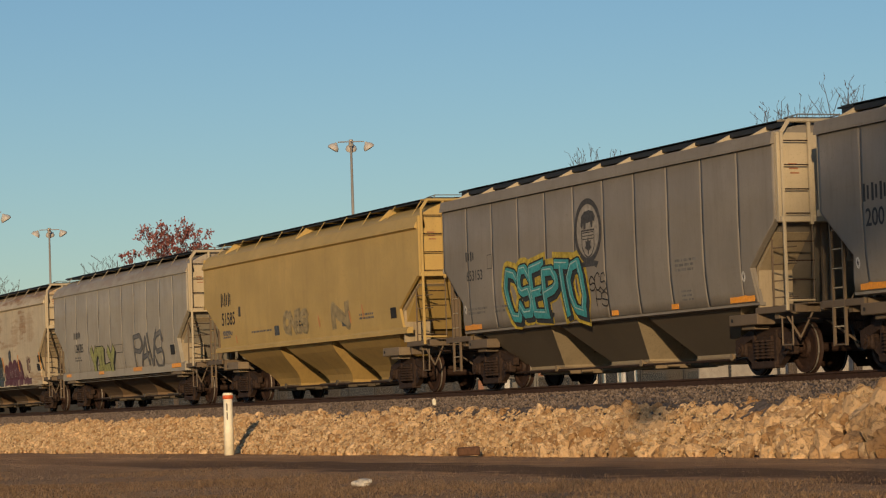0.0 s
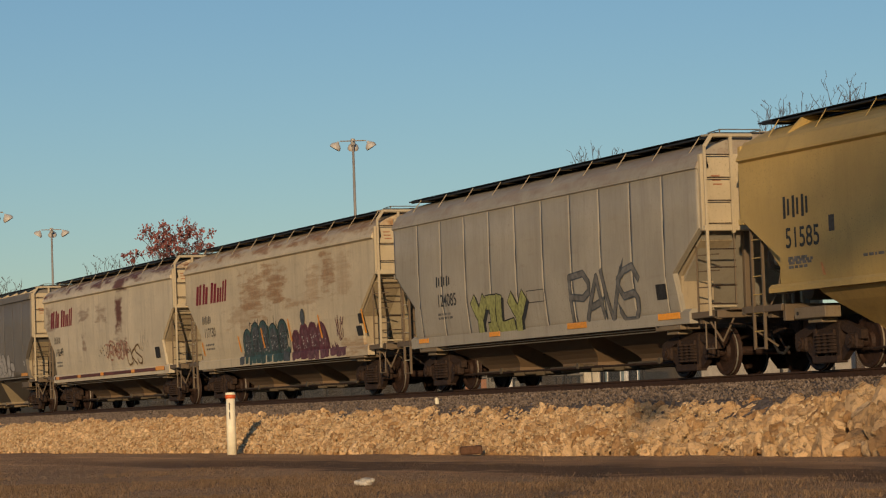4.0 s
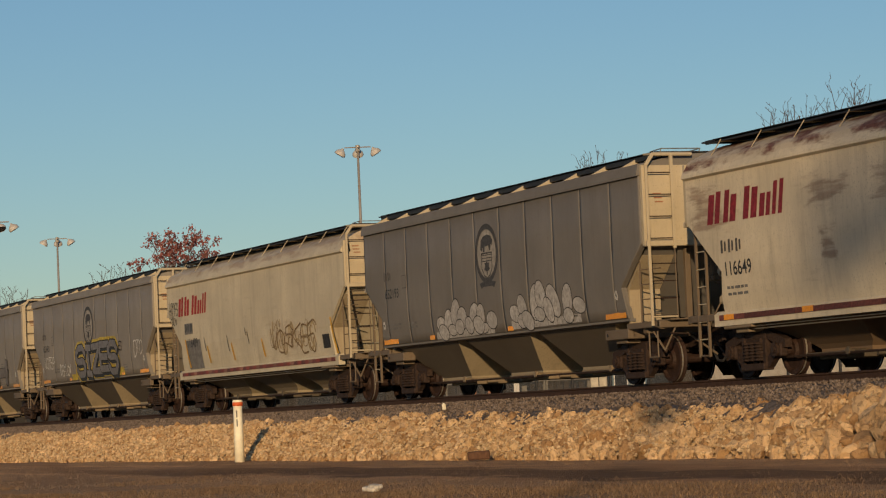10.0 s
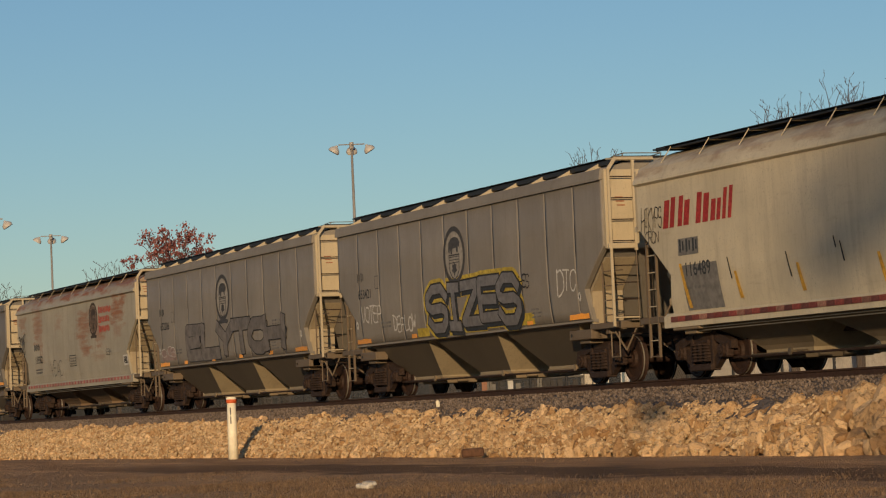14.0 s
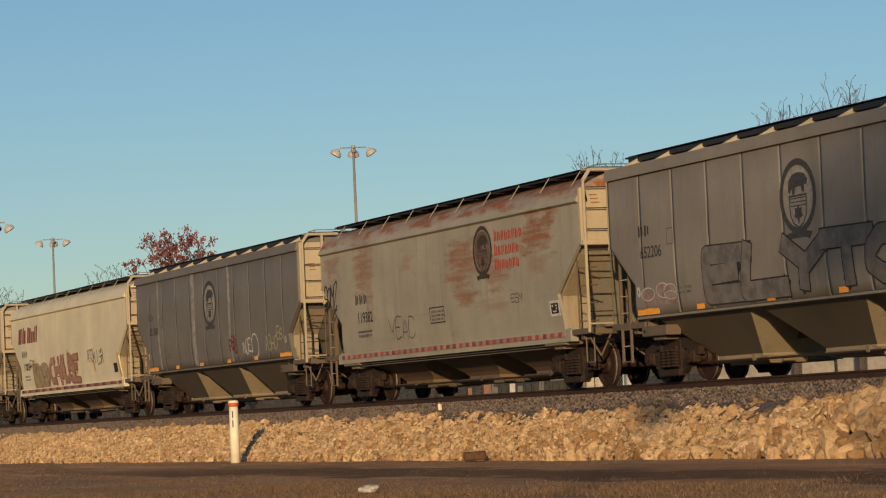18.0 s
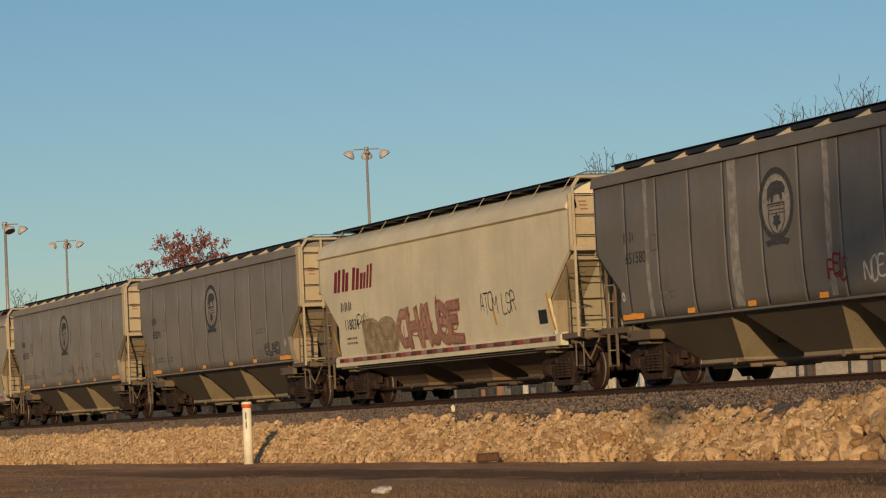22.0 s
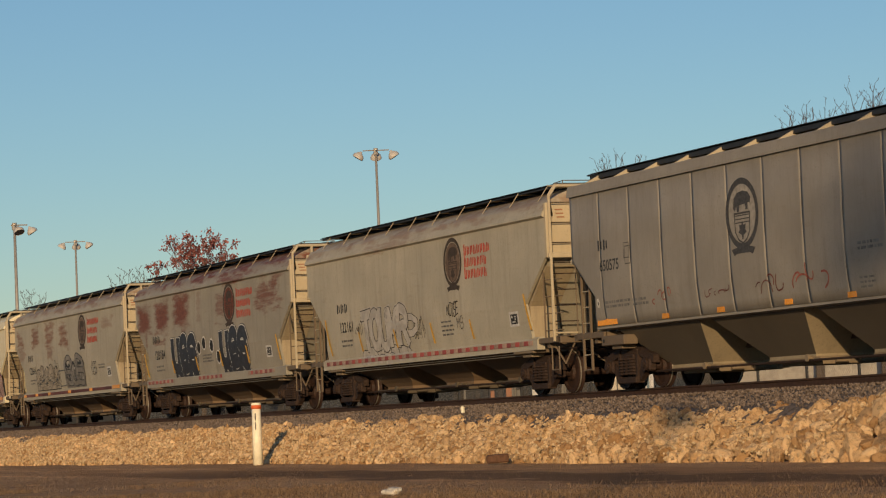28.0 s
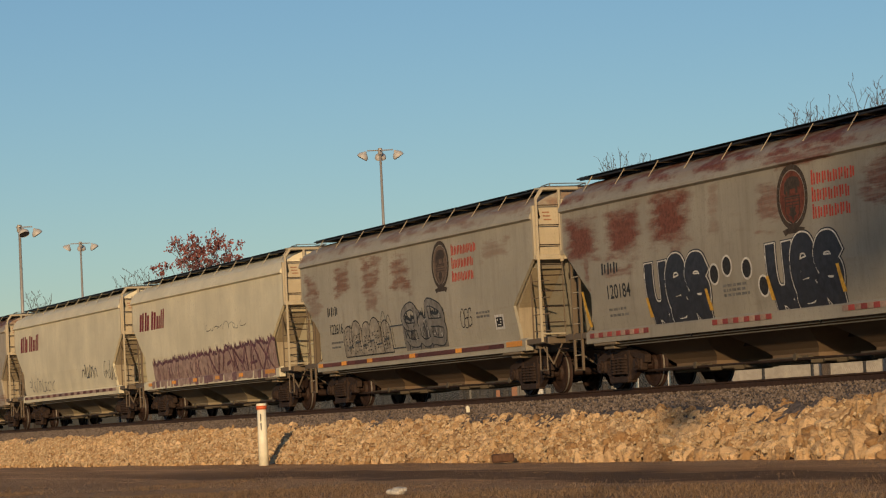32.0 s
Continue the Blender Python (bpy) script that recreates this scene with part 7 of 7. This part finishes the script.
# ---- unseen bare trees, added behind the viewer to dapple the bank and passing cars ----
tall = new("bare_tree")
tall.matrix_basis = pose(11.4, -33.5, 0)
tagged(tall, "slender tall bare leafless tree, added unseen for its shade", "tree")
part("trunk", mesh_of("tall_trunk", lambda bm: round_post(bm, 0, 11.9, .055, .04, 12), True), BARK, tall)
tsegs, _ = branches(41, 9.0, .8, 5, 3, True, .2)
part("branchwork", limb_mesh("branchwork", [(a, b, max(r0 * .3, .027), max(r1 * .3, .027)) for a, b, r0, r1 in tsegs], 4), TWIG, tall, "", Matrix.Translation((0, 0, 9.95)) @ Matrix.Diagonal((.16, .16, .32, 1)))


side = new("bare_tree")
side.matrix_basis = pose(53.55, -51.1, 0)
tagged(side, "tall bare leafless tree with a dense crown, added unseen for its shade", "tree")
part("trunk", mesh_of("side_trunk", lambda bm: round_post(bm, 0, 18.6, .2, .1, 12), True), BARK, side)
ssegs, _ = branches(43, 8.0, .75, 6, 3, True, .14)
sh = max(q.z for p, q, r0, r1 in ssegs)
sw = max(abs(v) for p, q, r0, r1 in ssegs for v in (q.x, q.y))
part("branchwork", limb_mesh("branchwork", [(Vector((a.x * 4.6 / sw, a.y * 4.6 / sw, a.z * 8.0 / sh)), Vector((b.x * 4.6 / sw, b.y * 4.6 / sw, b.z * 8.0 / sh)), max(r0 * .34, .0078), max(r1 * .34, .0078)) for a, b, r0, r1 in ssegs], 4), TWIG, side, "", Matrix.Translation((0, 0, 18.6)))


# ---- lot behind the track: fence, building, parked trailers ----
FENCE = plain("galvanised_chain_link", (0.40, 0.37, 0.33), .5, .5, 20, .2, .0)
fence = new("chain_link_fence")
tagged(fence, "galvanised chain-link fence behind the track", "fence")
fx0, fx1, fy = -150, -40, 13.0
for i in range(38):
    part("fence_post", mesh_of("fence_post", lambda bm: round_post(bm, 0, 2.5, .045, .045, 8)), DARK_STEEL, fence, "", Matrix.Translation((fx0 + i * 3, fy, 0)))
verts, faces = [], []
step = .12
nn = int((fx1 - fx0) / step)
for i in range(nn):
    for sgn in (1, -1):
        a = fx0 + i * step
        b = a + sgn * .9
        o = len(verts)
        verts += [(a, fy, 1.5), (a + .012, fy, 1.5), (b + .012, fy, 2.4), (b, fy, 2.4)]
        faces.append((o, o + 1, o + 2, o + 3))
part("mesh_wire", raw("mesh_wire", verts, faces), FENCE, fence)
part("top_rail", mesh_of("top_rail", lambda bm: bar(bm, (fx0, fy, 2.42), (fx1, fy, 2.42), .025)), FENCE, fence)


# ---- low buildings across the lot ----
WALLS = [plain("grey_brown_metal_cladding", (0.022, 0.019, 0.016), .7, 0, 3, .2, .1), plain("brown_stucco_wall", (0.05, 0.042, 0.032), .85, 0, 6, .15, .2), plain("slate_blue_cladding", (0.022, 0.03, 0.038), .7, 0, 3, .2, .1)]
GLASS = plain("dark_window_glass", (0.02, 0.024, 0.03), .12, 0, 3, .2, .0)
SIGN_WHITE = plain("white_sign_board", (0.62, 0.6, 0.55), .6, 0, 3, .1, .0)
ROOF_DARK = plain("dark_roof_sheet", (0.05, 0.045, 0.042), .8, 0, 3, .2, .1)


def low_building(along, across, length, height, wall_mat, label):
    """A single-storey building whose front faces the track; along is the distance of its middle from the view's axis."""
    b = new("low_building")
    b.matrix_basis = Matrix.Translation((-152 + .37 * along - .93 * across, 35.3 + .93 * along + .37 * across, 0)) @ pose(0, 0, 0, 0, 0, 68.3)
    tagged(b, label, "building", "low buildings across the lot")
    part("wall", mesh_of(("bwall", length, height), lambda bm: box(bm, -length / 2, length / 2, 0, 9, 0, height)), wall_mat, b)
    part("roof", mesh_of(("broof", length, height), lambda bm: box(bm, -length / 2 - .3, length / 2 + .3, -.5, 9.3, height, height + .25, .03)), ROOF_DARK, b)
    n = int(length / 3.2)
    win = mesh_of("bwin", lambda bm: box(bm, -1.0, 1.0, -.05, .0, 0, 1.5))
    frm = mesh_of("bframe", lambda bm: (box(bm, -1.1, 1.1, -.09, -.05, -.1, 0), box(bm, -1.1, 1.1, -.09, -.05, 1.5, 1.6), box(bm, -1.1, -1.0, -.09, -.05, 0, 1.5), box(bm, 1.0, 1.1, -.09, -.05, 0, 1.5)))
    for i in range(n):
        x = -length / 2 + 1.8 + i * 3.2
        w = part("window", win, GLASS, b, "", Matrix.Translation((x, 0, 1.2)))
        part("window_frame", frm, ROOF_DARK, w)


low_building(-20, 18, 30, 4.6, WALLS[0], "low dark grey-brown clad building")
low_building(0, 10, 22, 4.4, WALLS[0], "low dark grey-brown clad shop")
low_building(14, 4, 9, 4.0, WALLS[1], "low brown stucco building")
low_building(24, 12, 10, 4.2, WALLS[2], "low slate blue clad building")


# ---- clutter in the lot: storage racks, drums, a white box trailer, a kerb wall ----
def lot(along, across, turn=68.3):
    return Matrix.Translation((-104 + .37 * along - .93 * across, 16.0 + .93 * along + .37 * across, 0)) @ pose(0, 0, 0, 0, 0, turn)


RACK_PAINT = plain("grey_rack_steel", (0.1, 0.095, 0.085), .5, .2, 12, .2, .1)
BLUE_SHEET = plain("faded_blue_sheet_metal", (0.08, 0.13, 0.17), .5, .1, 6, .25, .1)
CREAM_BOX = plain("cream_sheet_metal", (0.42, 0.38, 0.3), .5, .1, 5, .15, .1)
for i in range(3):
    rack = new("storage_rack")
    rack.matrix_basis = lot(.2 + i * 2.0, 2.0 + .3 * i)
    tagged(rack, "grey steel storage rack stacked with white and dark goods", "rack", "storage racks in the lot")
    for x in (-.95, .95):
        for y in (-.3, .3):
            part("upright", mesh_of("rack_upright", lambda bm: box(bm, -.04, .04, -.04, .04, 0, 3.4)), RACK_PAINT, rack, "", Matrix.Translation((x, y, 0)))
    for z in (1.5, 2.1, 2.7, 3.3):
        part("shelf", mesh_of("rack_shelf", lambda bm: box(bm, -.98, .98, -.35, .35, -.025, .025)), RACK_PAINT, rack, "", Matrix.Translation((0, 0, z)))
    rk = random.Random(60 + i)
    for z in (1.53, 2.13, 2.73):
        for q in range(6):
            part("carton", mesh_of(("carton", q % 3), lambda bm: box(bm, -.11, .11, -.2, .2, 0, .4 + .05 * (q % 3), .01)), rk.choice((SIGN_WHITE, ROOF_DARK, BLACK_PAINT, RACK_PAINT, ROOF_DARK, ROOF_DARK, FAINT_RED)), rack, "", Matrix.Translation((-.78 + q * .31 + rk.uniform(-.04, .04), rk.uniform(-.05, .05), z)))

trailer = new("box_trailer")
trailer.matrix_basis = lot(5.3, 3.0) 
tagged(trailer, "cream sheet-metal box trailer parked in the lot", "trailer")
part("body", mesh_of("trailer_body", lambda bm: box(bm, -.34, .34, -1.2, 1.2, .75, 3.3, .04)), CREAM_BOX, trailer)
part("bumper", mesh_of("trailer_bumper", lambda bm: box(bm, -.34, .34, -1.32, -1.22, .55, .72, .02)), DARK_STEEL, trailer)
part("door_bar", mesh_of("trailer_bar", lambda bm: box(bm, -.02, .02, -1.24, -1.2, .8, 3.2)), DARK_STEEL, trailer)
for x in (-.3, .3):
    part("wheel", mesh_of("trailer_wheel", lambda bm: bmesh.ops.create_cone(bm, cap_ends=True, segments=16, radius1=.36, radius2=.36, depth=.16, matrix=Matrix.Rotation(radians(90), 4, "Y"))), BLACK_PAINT, trailer, "black rubber tyre", Matrix.Translation((x, .4, .36)))

shed = new("site_cabin")
shed.matrix_basis = lot(6.55, 3.6) 
tagged(shed, "faded blue sheet-metal site cabin", "cabin")
part("wall", mesh_of("cabin_wall", lambda bm: box(bm, -.7, .7, -1.2, 1.2, .0, 3.1, .03)), BLUE_SHEET, shed)
part("roof", mesh_of("cabin_roof", lambda bm: box(bm, -.8, .8, -1.3, 1.3, 3.1, 3.25, .03)), ROOF_DARK, shed)
for x in (-.34, .34):
    w = part("window", mesh_of("cabin_window", lambda bm: box(bm, -.24, .24, -.03, .03, 0, .9)), GLASS, shed, "", Matrix.Translation((x, -1.22, 1.6)))
    part("window_frame", mesh_of("cabin_frame", lambda bm: (box(bm, -.28, .28, -.045, -.03, -.05, 0), box(bm, -.28, .28, -.045, -.03, .9, .95), box(bm, -.28, -.24, -.045, -.03, 0, .9), box(bm, .24, .28, -.045, -.03, 0, .9))), SIGN_WHITE, w)

bollard = part("bollard", mesh_of("bollard", lambda bm: (round_post(bm, 0, 2.9, .08, .08, 12), round_post(bm, 2.9, 2.96, .08, .03, 12)), True), SIGN_WHITE, None, "", lot(6.6, .5))
tagged(bollard, "slim white painted steel post in the lot", "post")

barrier = new("barrier")
barrier.matrix_basis = lot(-17.6, 21.0)
tagged(barrier, "black and white checkered barrier board on two posts", "barrier")
for x in (-.5, .5):
    part("post", mesh_of("barrier_post", lambda bm: box(bm, -.04, .04, -.04, .04, 0, 2.12)), DARK_STEEL, barrier, "", Matrix.Translation((x, .06, 0)))
for i in range(10):
    for q in range(2):
        part("panel", mesh_of("barrier_panel", lambda bm: box(bm, -.068, .068, -.02, .02, 0, .148)), SIGN_WHITE if (i + q) % 2 else BLACK_PAINT, barrier, "", Matrix.Translation((-.63 + i * .14, 0, 1.8 + q * .15)))

kerb_wall = part("kerb_wall", mesh_of("kerb_wall", lambda bm: box(bm, -8, 8, -.15, .15, 0, 2.55, .03)), plain("pale_concrete", (0.36, 0.33, 0.28), .85, 0, 5, .2, .2), None, "", lot(17.4, -.6, 69.5))
tagged(kerb_wall, "low pale concrete wall behind the fence", "wall")


# ---- dry grass along the road ----
def grass():
    rg = np.random.default_rng(12)
    n = 90000
    x = rg.uniform(-50, -20, n)
    y = -11.6 - rg.uniform(0, 1, n) ** .8 * 7.0 + .25 * (x + 36) / 8
    clump = np.array([noise.noise((a * .5, b * .6, 1.5)) + .6 * noise.noise((a * 2.0, b * 2.0, 4)) for a, b in zip(x, y)])
    thin = np.clip((x + 46) / 14, 0, 1) * np.clip((-11.8 - y) / 1.8, 0, 1)
    keep = clump + rg.normal(0, .25, n) > .6 - thin * .85
    x, y, clump = x[keep], y[keep], clump[keep]
    n = len(x)
    h = rg.uniform(.012, .05, n) * (1 + .6 * np.clip(clump, -.5, 1))
    a = rg.uniform(0, 6.28, n)
    dx, dy = np.cos(a) * .005, np.sin(a) * .005
    lx, ly = rg.normal(0, .45, n) * h, rg.normal(0, .45, n) * h
    z = np.array([near_z(p, q) for p, q in zip(x, y)])
    verts = np.stack([np.stack([x - dx, y - dy, z], -1), np.stack([x + dx, y + dy, z], -1), np.stack([x + lx, y + ly, z + h], -1)], 1).reshape(-1, 3)
    faces = np.arange(n * 3).reshape(-1, 3)
    g = part("dry_grass", raw("dry_grass", verts.tolist(), faces.tolist()), island_stone("dry_straw_grass", (0.12, 0.078, 0.048), (0.31, 0.21, 0.13), 6))
    tagged(g, "short dry straw-coloured grass", kind="stuff")


grass()


# ---- the train rolls past ----
# seconds, metres travelled
TRAVEL = [
    (0.0, 0.00), (0.5, 4.16), (1.0, 8.31), (1.5, 12.46), (2.0, 16.63), (2.5, 20.81), (3.0, 24.98), (3.5, 29.15),
    (5.5, 45.82), (6.0, 50.03), (6.5, 54.23), (7.0, 58.45), (7.5, 62.67), (8.0, 66.90), (8.5, 71.15), (9.0, 75.38),
    (9.5, 79.61), (10.0, 83.84), (10.5, 88.06), (11.0, 92.29), (11.5, 96.51), (12.0, 100.72), (12.5, 104.92), (13.0, 109.13),
    (13.5, 113.34), (14.0, 117.56), (14.5, 121.77), (16.5, 138.66), (17.0, 142.90), (17.5, 147.15), (18.0, 151.41), (18.5, 155.69),
    (19.0, 159.97), (19.5, 164.24), (20.0, 168.50), (20.5, 172.74), (21.0, 176.96), (21.5, 181.17), (22.0, 185.39), (22.5, 189.63),
    (23.0, 193.88), (23.5, 198.14), (24.0, 202.38), (24.5, 206.63), (25.0, 210.90), (25.5, 215.19), (27.5, 232.54), (28.0, 236.82),
    (28.5, 241.07), (29.0, 245.32), (29.5, 249.59), (30.0, 253.90), (30.5, 258.24), (31.0, 262.59), (31.5, 266.93), (32.0, 271.28),
]


def motions():
    for car, x in CARS:
        walk(car, [(t, pose(x + s, 0, RAIL_TOP)) for t, s in TRAVEL])
    ts, ss = [t for t, s in TRAVEL], [s for t, s in TRAVEL]
    steps = [i / 15 for i in range(481)]
    turns = [math.degrees(float(np.interp(t, ts, ss)) / WHEEL_R) for t in steps]
    for ws, a in WHEELSETS:
        walk(ws, [(t, pose(a, 0, WHEEL_R, 0, q % 360, 0)) for t, q in zip(steps, turns)])


motions()
